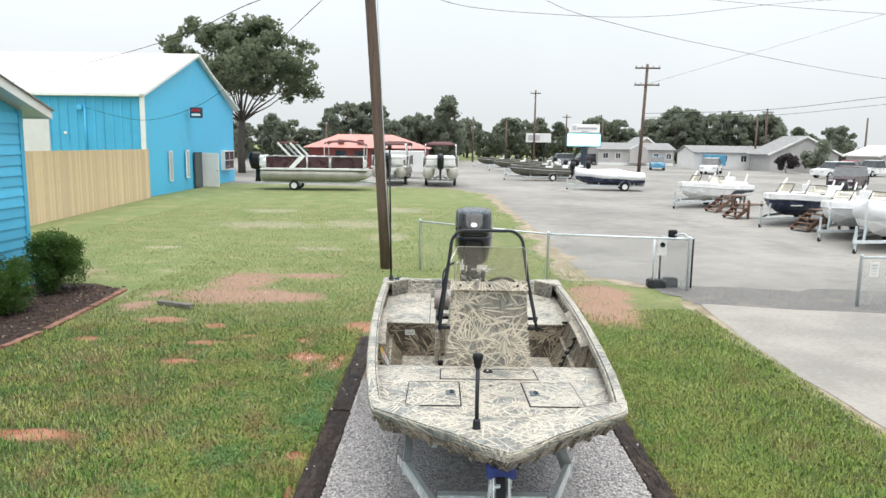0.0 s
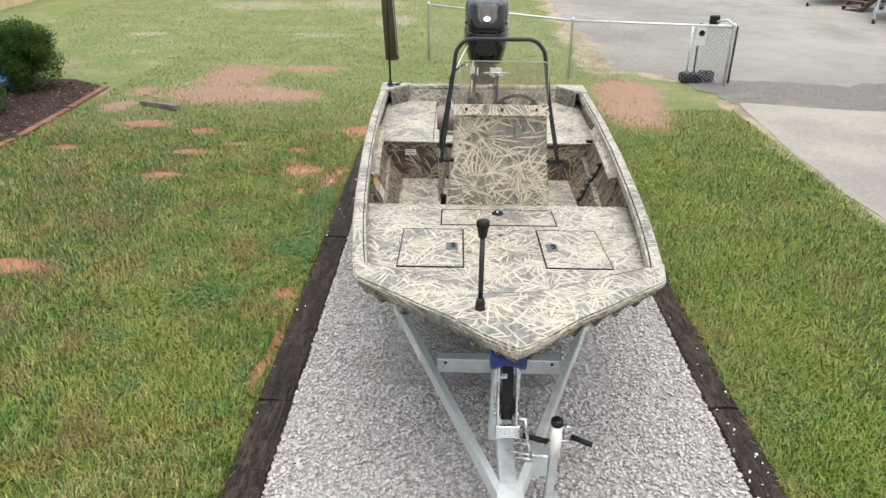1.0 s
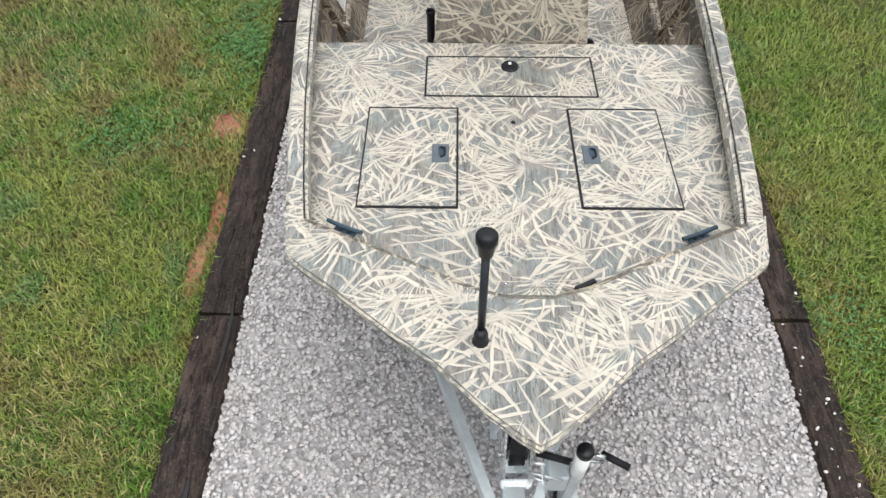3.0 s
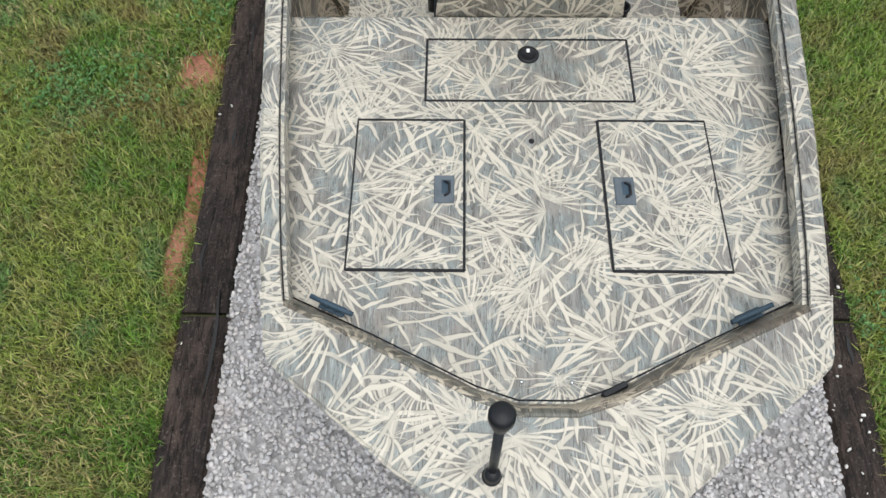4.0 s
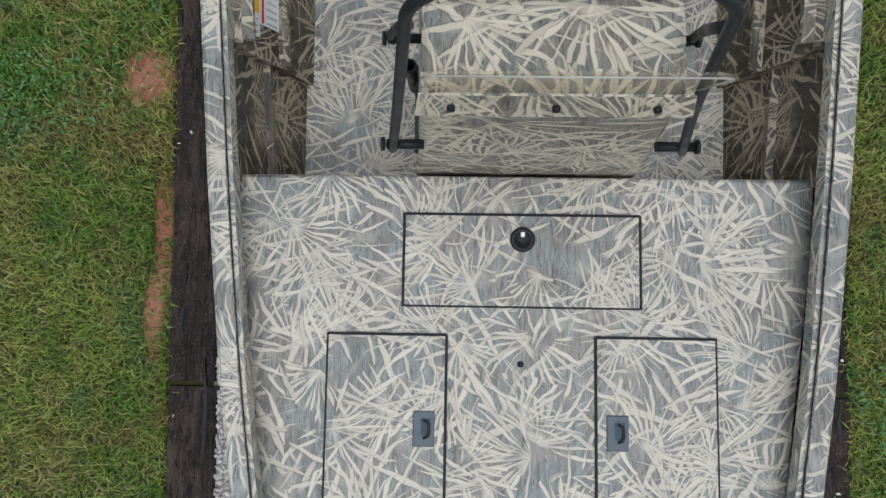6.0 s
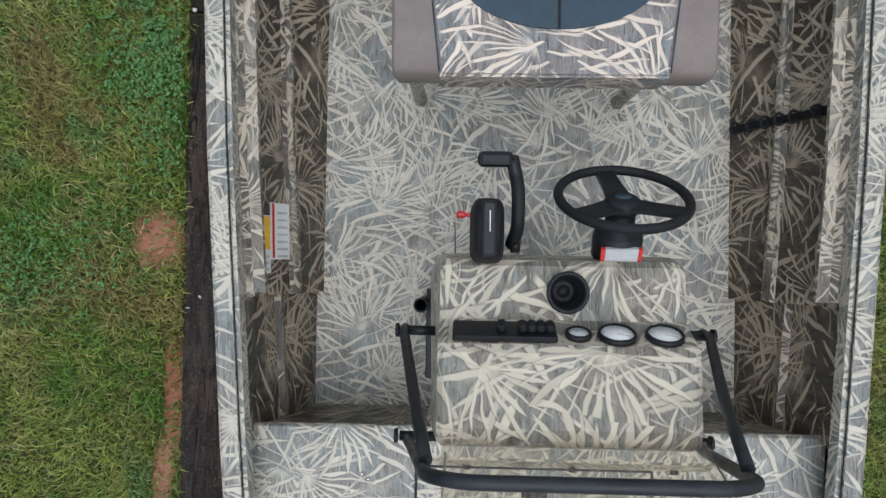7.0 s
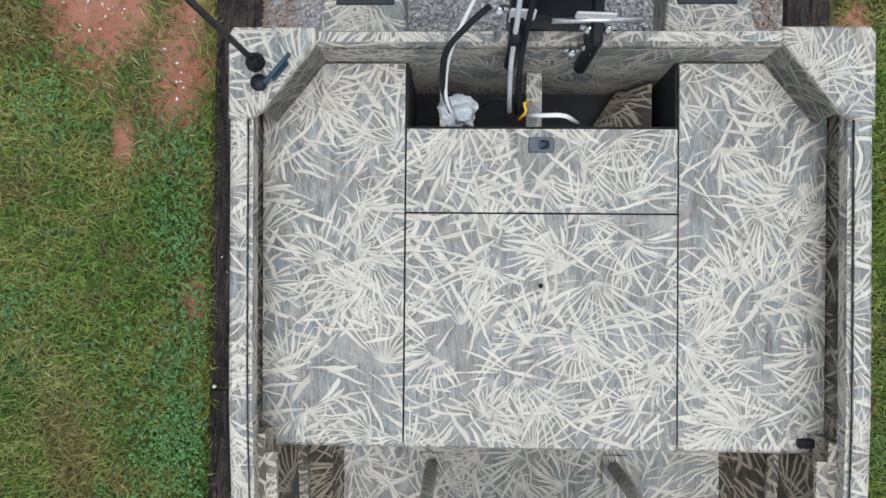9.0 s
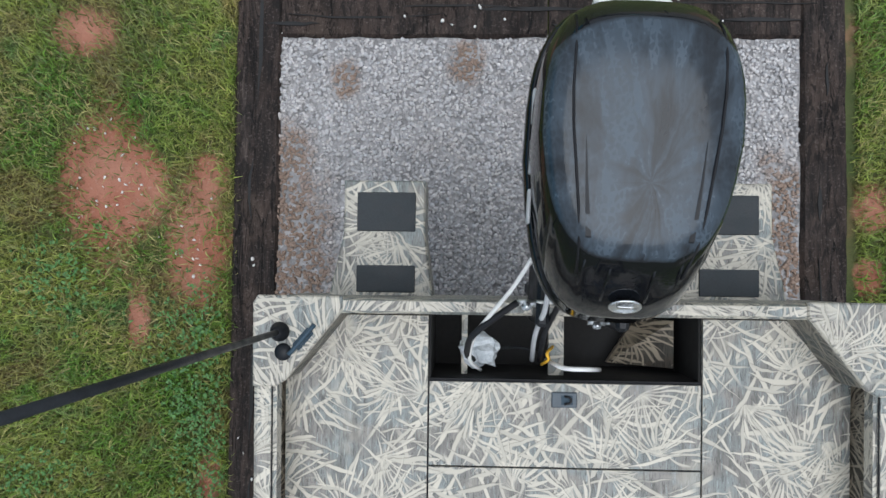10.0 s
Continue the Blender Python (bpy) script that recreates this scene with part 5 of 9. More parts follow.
for s in (-1, 1):
    bm = B()
    prism(bm, [(XC + s * u, y) for u, y in ((1.085, 8.815), (0.79, 8.815), (0.79, 8.765), (0.985, 8.52), (1.02, 8.50), (1.098, 8.50), (1.102, 8.79))], 1.215, 1.240)
    top = [e for e in bm.edges if all(v.co.z > 1.235 for v in e.verts)]
    bmesh.ops.bevel(bm, geom=top, offset=0.006, segments=1, affect="EDGES")
    part("corner_plate", bm, CAMO, transom)
    bm = B()
    bm.faces.new([bm.verts.new((XC + s * u, y, z)) for u, y, z in ((0.80, 8.755, 1.23), (0.985, 8.525, 1.23), (0.975, 8.52, 1.03), (0.79, 8.75, 1.03))])
    bmesh.ops.solidify(bm, geom=bm.faces[:], thickness=0.005)
    part("corner_gusset", bm, CAMO, transom)
cleat(-0.545, 8.665, 1.235, 50, 0.9)
cleat(1.33, 8.62, 1.15, -52, 0.9)


# stern platforms with black grip pads
def platform(s):
    p = empty("boarding_platform", (XC + s * 0.70, 9.0, 0.77), "camouflaged stern step with black grip pads", "boat step", "stern steps")
    bm = B()
    prism(bm, [(XC + s * u, y) for u, y in ((0.50, 8.79), (0.93, 8.79), (0.87, 9.06), (0.87, 9.275), (0.535, 9.275), (0.535, 9.06))], 0.56, 0.775)
    es = [e for e in bm.edges if all(v.co.z > 0.77 for v in e.verts)]
    bmesh.ops.bevel(bm, geom=es, offset=0.008, segments=1, affect="EDGES")
    part("tread", bm, CAMO, p)
    for y0, y1 in ((8.815, 8.925), (9.065, 9.225)):
        bm = B()
        a, b = sorted((XC + s * 0.575, XC + s * 0.815))
        box(bm, a, b, y0, y1, 0.771, 0.781, 0.003)
        part("grip_pad", bm, PADRUB, p)
    return p


for s in (-1, 1):
    platform(s)

# bow light pole and stern rod
pole = empty("stern_light_pole", (0.218, 3.91, 1.265), "short black pole light in a bow socket", "light pole")
bm = B()
lathe(bm, [(0.036, 0.0), (0.036, 0.010), (0.024, 0.022), (0.022, 0.06), (0.018, 0.075), (0.001, 0.076)], (0.218, 3.915, 1.268), 18)
part("socket", bm, PLASTIC, pole)
bm = B()
lathe(bm, [(0.033, 0.0), (0.033, 0.006), (0.026, 0.010), (0.012, 0.006), (0.001, 0.006)], (0.214, 3.842, 1.27), 18)
part("socket_cap", bm, PLASTIC, pole)
bm = B()
tube(bm, [(0.218, 3.918, 1.30), (0.221, 3.985, 1.66)], 0.0125, 12)
part("shaft", bm, BARBLACK, pole)
bm = B()
lathe(bm, [(0.012, -0.05), (0.020, -0.04), (0.026, 0.0), (0.031, 0.008), (0.031, 0.032), (0.024, 0.04), (0.001, 0.042)], (0.221, 3.987, 1.675), 18, pose(0, 0, 0, -10, 0, 0))
part("lamp_cap", bm, PLASTIC, pole)

rod = empty("anchor_light_pole", (-0.625, 8.69, 1.24), "tall thin black pole on the stern corner", "light pole")
bm = B()
lathe(bm, [(0.034, 0.0), (0.034, 0.010), (0.022, 0.02), (0.020, 0.05), (0.001, 0.052)], (-0.625, 8.69, 1.24), 16)
part("socket", bm, PLASTIC, rod)
bm = B()
lathe(bm, [(0.030, 0.0), (0.030, 0.006), (0.001, 0.008)], (-0.612, 8.62, 1.24), 16)
part("socket_cap", bm, PLASTIC, rod)
bm = B()
tube(bm, [(-0.625, 8.69, 1.27), (-0.648, 8.69, 2.85)], 0.0105, 10)
part("shaft", bm, BARBLACK, rod)
bm = B()
lathe(bm, [(0.011, 0.0), (0.018, 0.01), (0.024, 0.02), (0.024, 0.06), (0.001, 0.065)], (-0.648, 8.69, 2.84), 14)
part("lamp_cap", bm, PLASTIC, rod)

# ---- centre console ----
console = empty("centre_console", (0.40, 5.95, FLOOR), "camouflaged helm console with gauges, screen and grab rail", "console")
PROF = [(5.655, FLOOR), (5.657, 1.10), (5.682, 1.32), (5.737, 1.70), (5.75, 1.735), (5.79, 1.745), (5.965, 1.728), (5.985, 1.715), (6.02, 1.64), (6.035, 1.615), (6.17, 1.595), (6.185, 1.58), (6.20, 1.45), (6.16, 1.20), (6.14, FLOOR)]

bm = B()
rings = []
for u in (-1, -0.955, 0.955, 1):
    inset = 0.014 if abs(u) == 1 else 0.0
    cy, cz = 5.93, 1.2
    rings.append([(0.397 + u * (0.31 + 0.055 * min(1.0, max(0.0, (1.55 - z) / 0.45))), y + (cy - y) * inset * 3, z + ((cz - z) * inset if z > 1.3 else 0)) for y, z in PROF])
loft(bm, rings, True, True, False)
bmesh.ops.recalc_face_normals(bm, faces=bm.faces[:])
body = part("console_body", bm, CAMO_BIG, console)
# recessed dash: switch panel and three gauges


def on_dash(x, off=0.0):
    return Matrix.Translation((x, 6.004, 1.680)) @ pose(0, 0, 0, -65, 0, 0) @ Matrix.Translation((0, 0, off))


bm = B()
box(bm, -0.125, 0.125, -0.040, 0.040, 0, 0.016, 0.004, on_dash(0.247))
sw = part("switch_panel", bm, PLASTIC, console, "black rocker switch panel")
for k in range(5):
    bm = B()
    box(bm, -0.011, 0.011, -0.020, 0.020, 0.014, 0.034, 0.006, on_dash(0.24 + (0.0 if k == 0 else 0.028 + 0.022 * k)))
    part("switch", bm, RUBBER, sw)
for x, r in ((0.425, 0.026), (0.518, 0.041), (0.632, 0.041)):
    bm = B()
    lathe(bm, [(r + 0.006, 0.0), (r + 0.006, 0.010), (r, 0.014), (r - 0.002, 0.006)], (0, 0, 0), 24)
    bmesh.ops.transform(bm, matrix=on_dash(x), verts=bm.verts)
    g = part("gauge", bm, PLASTIC, console, "round gauge with white dial")
    bm = B()
    lathe(bm, [(r - 0.001, 0.006), (r - 0.001, 0.0075), (0.001, 0.0076)], (0, 0, 0), 24)
    bmesh.ops.transform(bm, matrix=on_dash(x), verts=bm.verts)
    part("dial", bm, WHITEPL, g)
    bm = B()
    box(bm, -0.001, 0.001, 0, r * 0.75, 0.0077, 0.009, 0, on_dash(x) @ pose(0, 0, 0, 0, 0, 40 if r < 0.03 else -110))
    part("needle", bm, GREYPL, g)
    for k in range(7):
        bm = B()
        a = radians(-120 + 40 * k)
        box(bm, -0.0012, 0.0012, r * 0.7, r * 0.9, 0.0077, 0.0085, 0, on_dash(x) @ pose(0, 0, 0, 0, 0, -120 + 40 * k))
        part("tick", bm, GREYPL, g)
# cup holder: a well sunk into the console top
CUP = (0.408, 6.105)
bm = B()
lathe(bm, [(0.0455, -0.10), (0.0455, 0.10)], (CUP[0], CUP[1], 1.60), 28)
cutter = part("cutter", bm, PLASTIC)
hole = body.modifiers.new("cup", "BOOLEAN")
hole.operation, hole.object, hole.solver = "DIFFERENCE", cutter, "EXACT"
cut = bpy.data.meshes.new_from_object(body.evaluated_get(bpy.context.evaluated_depsgraph_get()))
body.modifiers.clear()
body.data = cut
bpy.data.objects.remove(cutter)
bm = B()
lathe(bm, [(0.0450, -0.085), (0.0450, 0.0), (0.052, 0.002), (0.054, 0.010), (0.050, 0.014), (0.044, 0.012), (0.041, 0.0), (0.039, -0.03), (0.034, -0.032), (0.033, -0.080), (0.014, -0.080), (0.012, -0.077), (0.001, -0.077)], (CUP[0], CUP[1], 1.612), 28)
part("cup_holder", bm, PLASTIC, console, "round black cup holder well")
# wheel and its column
wc, ax = Vector((0.548, 6.348, 1.595)), Vector((0, 0.845, 0.535)).normalized()
turn = ax.to_track_quat("Z", "Y").to_matrix().to_4x4()
m = Matrix.Translation(wc) @ turn
wheel = empty("steering_wheel", wc, "black three-spoke boat steering wheel", "steering wheel")
bm = B()
R = 0.164
n = 40
rings = [[m @ Vector(((R + 0.0130 * math.cos(b)) * math.cos(a), (R + 0.0130 * math.cos(b)) * math.sin(a), 0.0130 * math.sin(b))) for b in (2 * math.pi * k / 10 for k in range(10))] for a in (2 * math.pi * j / n for j in range(n + 1))]
loft(bm, rings, True, False)
bmesh.ops.remove_doubles(bm, verts=bm.verts, dist=0.0004)
part("rim", bm, RUBBER, wheel)
for a in (279, 150, 38):
    d = Vector((math.cos(radians(a)), math.sin(radians(a)), 0))
    e = Vector((-d.y, d.x, 0))
    bm = B()
    rings = []
    for t, w in ((0.02, 0.034), (0.08, 0.027), (0.165, 0.024)):
        c = d * t + Vector((0, 0, -0.02 + 0.02 * t / 0.165))
        rings.append([m @ (c + e * w + Vector((0, 0, 0.006))), m @ (c - e * w + Vector((0, 0, 0.006))), m @ (c - e * w - Vector((0, 0, 0.006))), m @ (c + e * w - Vector((0, 0, 0.006)))])
    loft(bm, rings, True, True, False)
    part("spoke", bm, PLASTIC, wheel)
bm = B()
lathe(bm, [(0.045, -0.035), (0.050, -0.02), (0.042, -0.004), (0.030, 0.002), (0.001, 0.004)], (0, 0, 0), 24)
bmesh.ops.transform(bm, matrix=m, verts=bm.verts)
hub = part("hub", bm, PLASTIC, wheel)
bm = B()
lathe(bm, [(0.022, 0.002), (0.022, 0.005), (0.001, 0.006)], (0, 0, 0), 20)
bmesh.ops.transform(bm, matrix=m @ Matrix.Diagonal((1, 0.7, 1, 1)), verts=bm.verts)
part("badge", bm, SLATE, hub)
bm = B()
lathe(bm, [(0.064, -0.17), (0.066, -0.115), (0.060, -0.095), (0.040, -0.085), (0.036, -0.03), (0.001, -0.03)], (0, 0, 0), 20)
bmesh.ops.transform(bm, matrix=m, verts=bm.verts)
part("column", bm, PLASTIC, wheel)
for mat, x0, x1, nm in ((GREYPL, -0.042, 0.042, "label"), (REDPL, -0.052, -0.043, "label_edge"), (REDPL, 0.043, 0.052, "label_edge")):
    bm = B()
    box(bm, x0, x1, 0.058, 0.069, -0.152, -0.112, 0, m)
    part(nm, bm, mat, wheel)
# throttle
thr = empty("throttle_control", (0.235, 6.23, 1.58), "black throttle lever with red safety lanyard", "throttle")
bm = B()
rings = []
for z, l, w in ((1.44, 0.075, 0.038), (1.50, 0.086, 0.045), (1.60, 0.084, 0.043), (1.68, 0.074, 0.037), (1.72, 0.058, 0.030), (1.728, 0.040, 0.020)):
    rings.append([(0.205 + w * math.copysign(abs(math.cos(a)) ** 0.45, math.cos(a)), 6.258 + l * math.copysign(abs(math.sin(a)) ** 0.45, math.sin(a)), z) for a in (2 * math.pi * k / 20 for k in range(20))])
loft(bm, rings)
house_t = part("housing", bm, RUBBER, thr)
bm = B()
box(bm, 0.186, 0.224, 6.19, 6.325, 1.70, 1.735, 0.008, None, 2)
part("cover_band", bm, PLASTIC, house_t)
bm = B()
box(bm, 0.2055, 0.2075, 6.25, 6.30, 1.735, 1.737)
part("scale_mark", bm, WHITEPL, house_t)
bm = B()
tube(bm, arc([(0.268, 6.225, 1.56), (0.280, 6.26, 1.62), (0.278, 6.36, 1.66), (0.258, 6.43, 1.70)]), 0.0175, 10)
lathe(bm, [(0.022, -0.012), (0.022, 0.012), (0.001, 0.013)], (0.278, 6.225, 1.565), 14, pose(0, 0, 0, 0, 90, 0))
part("lever", bm, PLASTIC, thr)
bm = B()
box(bm, 0.176, 0.262, 6.408, 6.445, 1.675, 1.715, 0.012, None, 2)
part("grip", bm, PLASTIC, thr)
bm = B()
box(bm, 0.122, 0.150, 6.306, 6.326, 1.320, 1.338, 0.005)
box(bm, 0.145, 0.166, 6.310, 6.322, 1.323, 1.335, 0.003)
part("kill_switch", bm, REDPL, thr)
bm = B()
tube(bm, [(0.118, 6.295, 1.329), (0.122, 6.17, 1.325)], 0.0016, 6)
part("lanyard_stem", bm, RUBBER, thr)
# screen: clear acrylic on an angled flange
def clear_acrylic():
    """Clear sheet with a faint film of dried drops."""
    m = bpy.data.materials.new("clear_acrylic")
    m.use_nodes = True
    T = Tree(m.node_tree)
    gloss, out = m.node_tree.nodes["Principled BSDF"], m.node_tree.nodes["Material Output"]
    T.put(gloss.inputs["Base Color"], (0.60, 0.57, 0.50))
    T.put(gloss.inputs["Roughness"], 0.12)
    clear = T.node("ShaderNodeBsdfTransparent")
    T.put(clear.inputs["Color"], (0.93, 0.91, 0.86))
    v = T.coord("Object")
    run = T.ramp(T.noise(T.scaled(v, (60, 60, 9)), 1.0, 3, 0.6), 0.5, 0.68, 0.0, 0.16)
    spot = T.ramp(T.noise(v, 210, 2), 0.62, 0.70, 0.0, 0.22)
    join = T.node("ShaderNodeMixShader")
    T.put(join.inputs[0], T.math("ADD", 0.09, T.math("ADD", run, spot)))
    T.put(join.inputs[1], clear.outputs[0])
    T.put(join.inputs[2], gloss.outputs[0])
    T.put(out.inputs["Surface"], join.outputs[0])
    return m


ACRYLIC = clear_acrylic()
bm = B()
loft(bm, [[(0.10, 5.760, 1.72), (0.72, 5.760, 1.72), (0.72, 5.766, 1.72), (0.10, 5.766, 1.72)], [(0.110, 5.700, 2.070), (0.690, 5.700, 2.070), (0.690, 5.706, 2.070), (0.110, 5.706, 2.070)], [(0.135, 5.697, 2.095), (0.665, 5.697, 2.095), (0.665, 5.703, 2.095), (0.135, 5.703, 2.095)]], True, True, False)
ws = part("windscreen", bm, ACRYLIC, console, "clear acrylic windscreen")
ws.visible_shadow = False
EDGE = material("acrylic_edge", None, (0.40, 0.39, 0.35), 0.3)
for x0, z0, x1, z1 in ((0.112, 1.80, 0.110, 2.07), (0.110, 2.07, 0.135, 2.096), (0.135, 2.096, 0.665, 2.096), (0.665, 2.096, 0.690, 2.07), (0.690, 2.07, 0.708, 1.80)):
    bm = B()
    ys = [5.762 - 0.186 * (z - 1.72) for z in (z0, z1)]
    tube(bm, [(x0, ys[0], z0), (x1, ys[1], z1)], 0.0024, 6)
    part("screen_edge", bm, EDGE, ws)
bm = B()
loft(bm, [[(0.075, 5.70, 1.735), (0.72, 5.70, 1.735), (0.72, 5.705, 1.745), (0.075, 5.705, 1.745)], [(0.085, 5.732, 1.80), (0.71, 5.732, 1.80), (0.71, 5.738, 1.80), (0.085, 5.738, 1.80)]], True, True, False)
bmesh.ops.recalc_face_normals(bm, faces=bm.faces[:])
fl = part("screen_flange", bm, CAMO_BIG, console)
for x in (0.16, 0.40, 0.63):
    bm = B()
    lathe(bm, [(0.010, 0), (0.010, 0.008), (0.001, 0.01)], (0, 0, 0), 10)
    bmesh.ops.transform(bm, matrix=pose(x, 5.712, 1.772, 65, 0, 0), verts=bm.verts)
    part("bolt", bm, PLASTIC, fl)
# grab rail: hoop over the screen on splayed legs
bm = B()
tube(bm, arc([(-0.01, 5.68, 1.40), (0.03, 5.73, 1.70), (0.085, 5.80, 2.15), (0.15, 5.81, 2.215), (0.60, 5.81, 2.215), (0.668, 5.80, 2.15), (0.735, 5.73, 1.70), (0.80, 5.68, 1.40)], 7), 0.0135, 12)
rail = part("grab_rail", bm, BARBLACK, console, "black tubular grab rail")
for s in (-1, 1):
    x = 0.40 + s * 0.36
    bm = B()
    tube(bm, arc([((0.08 if s < 0 else 0.682), 5.80, 2.06), (0.40 + s * (0.36 if s < 0 else 0.325), 5.88, 1.82), (0.40 + s * 0.415, 5.985, 1.46), (0.40 + s * 0.415, 5.99, 1.40)], 4), 0.0135, 10)
    part("rail_leg", bm, BARBLACK, rail)
    for y, z in ((5.985, 1.43), (5.69, 1.42)):
        bm = B()
        tube(bm, [(0.40 + s * 0.425, y, z), (0.40 + s * 0.32, y, z)], 0.014, 10)
        lathe(bm, [(0.02, 0), (0.02, 0.01), (0.001, 0.012)], (0.40 + s * 0.43, y, z), 10, pose(0, 0, 0, 0, s * 90, 0))
        part("standoff", bm, PLASTIC, rail)
# rod tubes on the console's side
for x, y, z, k in ((0.004, 6.03, 1.02, 0.82), (0.795, 5.80, 1.0, 1.0)):
    bm = B()
    lathe(bm, [(0.026 * k, -0.28), (0.026 * k, -0.02), (0.032 * k, 0.0), (0.028 * k, 0.006), (0.022 * k, 0.0), (0.021 * k, -0.26), (0.001, -0.26)], (x, y, z), 16)
    part("rod_tube", bm, PLASTIC, console)
bm = B()
box(bm, 0.015, 0.045, 5.76, 6.08, 0.84, 0.87, 0.004)
part("tube_bracket", bm, BARBLACK, console)
# forward-side fire-proof hatch line
bm = B()
for q in ((5.84, 5.846, 0.80, 1.25), (6.05, 6.056, 0.80, 1.25)):
    box(bm, 0.760, 0.7635, q[0], q[1], q[2], q[3])
part("door_seam", bm, RUBBER, console)

# ---- leaning seat ----
seat = empty("leaning_seat", (0.385, 6.95, FLOOR), "padded bench seat in taupe, slate and camouflage vinyl", "boat seat")
SZ = 1.46


def cushion(u0, u1, mat, name, inset=0.0, label=""):
    bm = B()
    rings = []
    for u in u0, u0 + 0.012, u1 - 0.012, u1:
        k = 0.012 if u in (u0, u1) else 0.0
        rings.append([(u, y, z) for y, z in ((6.70 + k, SZ - 0.125), (6.693 + k, SZ - 0.03 - k), (6.712 + k, SZ - k), (6.80, SZ + 0.006 - k), (6.97 - k, SZ + 0.012 - k), (6.995 - k, SZ - 0.01 - k), (7.0 - k, SZ - 0.125))])
    loft(bm, rings, True, True, True)
    bmesh.ops.recalc_face_normals(bm, faces=bm.faces[:])
    return part(name, bm, mat, seat, label)


def panel_x(y, s):
    t = (y - 6.70) / 0.30
    return 0.385 + s * (0.315 + 0.035 * t)


cushion(-0.064, 0.834, MAUVE, "cushion", 0, "taupe vinyl seat cushion")
bm = B()
prism(bm, [(panel_x(6.69, -1), 6.688), (panel_x(6.69, 1), 6.688), (panel_x(7.0, 1), 6.998), (panel_x(7.0, -1), 6.998)], SZ - 0.12, lambda x, y: SZ + 0.008 + 0.006 * min(1, max(0, (y - 6.71) / 0.1)))
es = [e for e in bm.edges if all(v.co.z > SZ for v in e.verts)]
bmesh.ops.bevel(bm, geom=es, offset=0.008, segments=2, affect="EDGES")
part("camo_panel", bm, CAMO_SEAT, seat, "camouflage vinyl panel")
bm = B()
prism(bm, [(0.395 + 0.29 * math.cos(a), 6.992 + 0.175 * math.sin(a)) for a in (math.pi + math.pi * k / 24 for k in range(25))], SZ, SZ + 0.0175)
part("slate_insert", bm, SLATE, seat, "slate blue vinyl insert")
bm = B()
box(bm, 0.391, 0.399, 6.818, 6.99, SZ + 0.017, SZ + 0.0195, 0.001)
part("seam", bm, RUBBER, seat)
for s in (-1, 1):
    bm = B()
    tube(bm, [(panel_x(y, s), y, SZ + 0.011) for y in np.linspace(6.70, 6.99, 6)], 0.0022, 6)
    part("piping", bm, SLATE, seat)
# camouflaged frame: legs, foot bar and base box
for s in (-1, 1):
    x = 0.348 + s * 0.377
    bm = B()
    tube(bm, arc([(x, 7.17, FLOOR), (x, 7.16, 1.22), (x, 7.10, 1.34), (x, 6.76, 1.335)]), 0.026, 10)
    part("leg", bm, CAMO, seat)
    bm = B()
    tube(bm, [(x, 6.80, FLOOR), (x, 6.78, 1.33)], 0.024, 10)
    part("leg", bm, CAMO, seat)
    bm = B()
    box(bm, x - 0.05, x + 0.05, 7.10, 7.22, FLOOR, FLOOR + 0.014, 0.003)
    part("foot_plate", bm, CAMO, seat)
bm = B()
box(bm, -0.03, 0.726, 7.130, 7.162, 1.16, 1.195, 0.006)
part("cross_bar", bm, CAMO, seat)
bm = B()
box(bm, -0.02, 0.79, 6.72, 6.99, SZ - 0.14, SZ - 0.125, 0.003)
part("seat_board", bm, CAMO, seat)

# ---- outboard motor ----
motor = empty("outboard_motor", (XC + 0.01, 8.95, 0.55), "glossy wet black outboard motor clamped to the transom", "outboard motor")
motor.rotation_euler = (0, 0, radians(-2.6))
MX = 0.392


def egg(z, y0, y1, w, front=0.80, n=44, p=3.5):
    out = []
    c, l = (y0 + y1) / 2, (y1 - y0) / 2
    for k in range(n):
        a = 2 * math.pi * k / n
        ca, sa = math.cos(a), math.sin(a)
        u = math.copysign(abs(ca) ** (2 / p), ca)
        v = math.copysign(abs(sa) ** (2 / p), sa)
        t = (v + 1) / 2
        k2 = front + (1 - front) * min(1, t / 0.5) ** 0.8 - 0.07 * max(0, (t - 0.6) / 0.4) ** 2
        out.append((MX + u * w * k2, c + v * l, z))
    return out


def tilted(pts, lean):
    """Lowers the ring towards the front."""
    return [(x, y, z + lean * (y - 9.2)) for x, y, z in pts]


bm = B()
loft(bm, [egg(1.38, 8.90, 9.46, 0.165), egg(1.41, 8.86, 9.50, 0.195), egg(1.55, 8.81, 9.57, 0.236), tilted(egg(1.70, 8.775, 9.62, 0.252), 0.02), tilted(egg(1.745, 8.775, 9.62, 0.250), 0.02), tilted(egg(1.757, 8.78, 9.61, 0.240), 0.02)])
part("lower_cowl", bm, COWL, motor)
bm = B()
loft(bm, [tilted(egg(1.76, 8.775, 9.60, 0.238), 0.02), tilted(egg(1.84, 8.795, 9.59, 0.243), 0.03), tilted(egg(1.92, 8.85, 9.565, 0.243), 0.04), tilted(egg(1.98, 8.90, 9.545, 0.238), 0.05), tilted(egg(2.02, 8.93, 9.505, 0.228), 0.05),
          tilted(egg(2.041, 8.955, 9.482, 0.213), 0.05), tilted(egg(2.050, 8.99, 9.452, 0.185), 0.05), tilted(egg(2.056, 9.06, 9.40, 0.11), 0.05), tilted(egg(2.058, 9.13, 9.34, 0.04), 0.05)])
over = [[v.co.copy() for v in f.verts] for f in bm.faces]


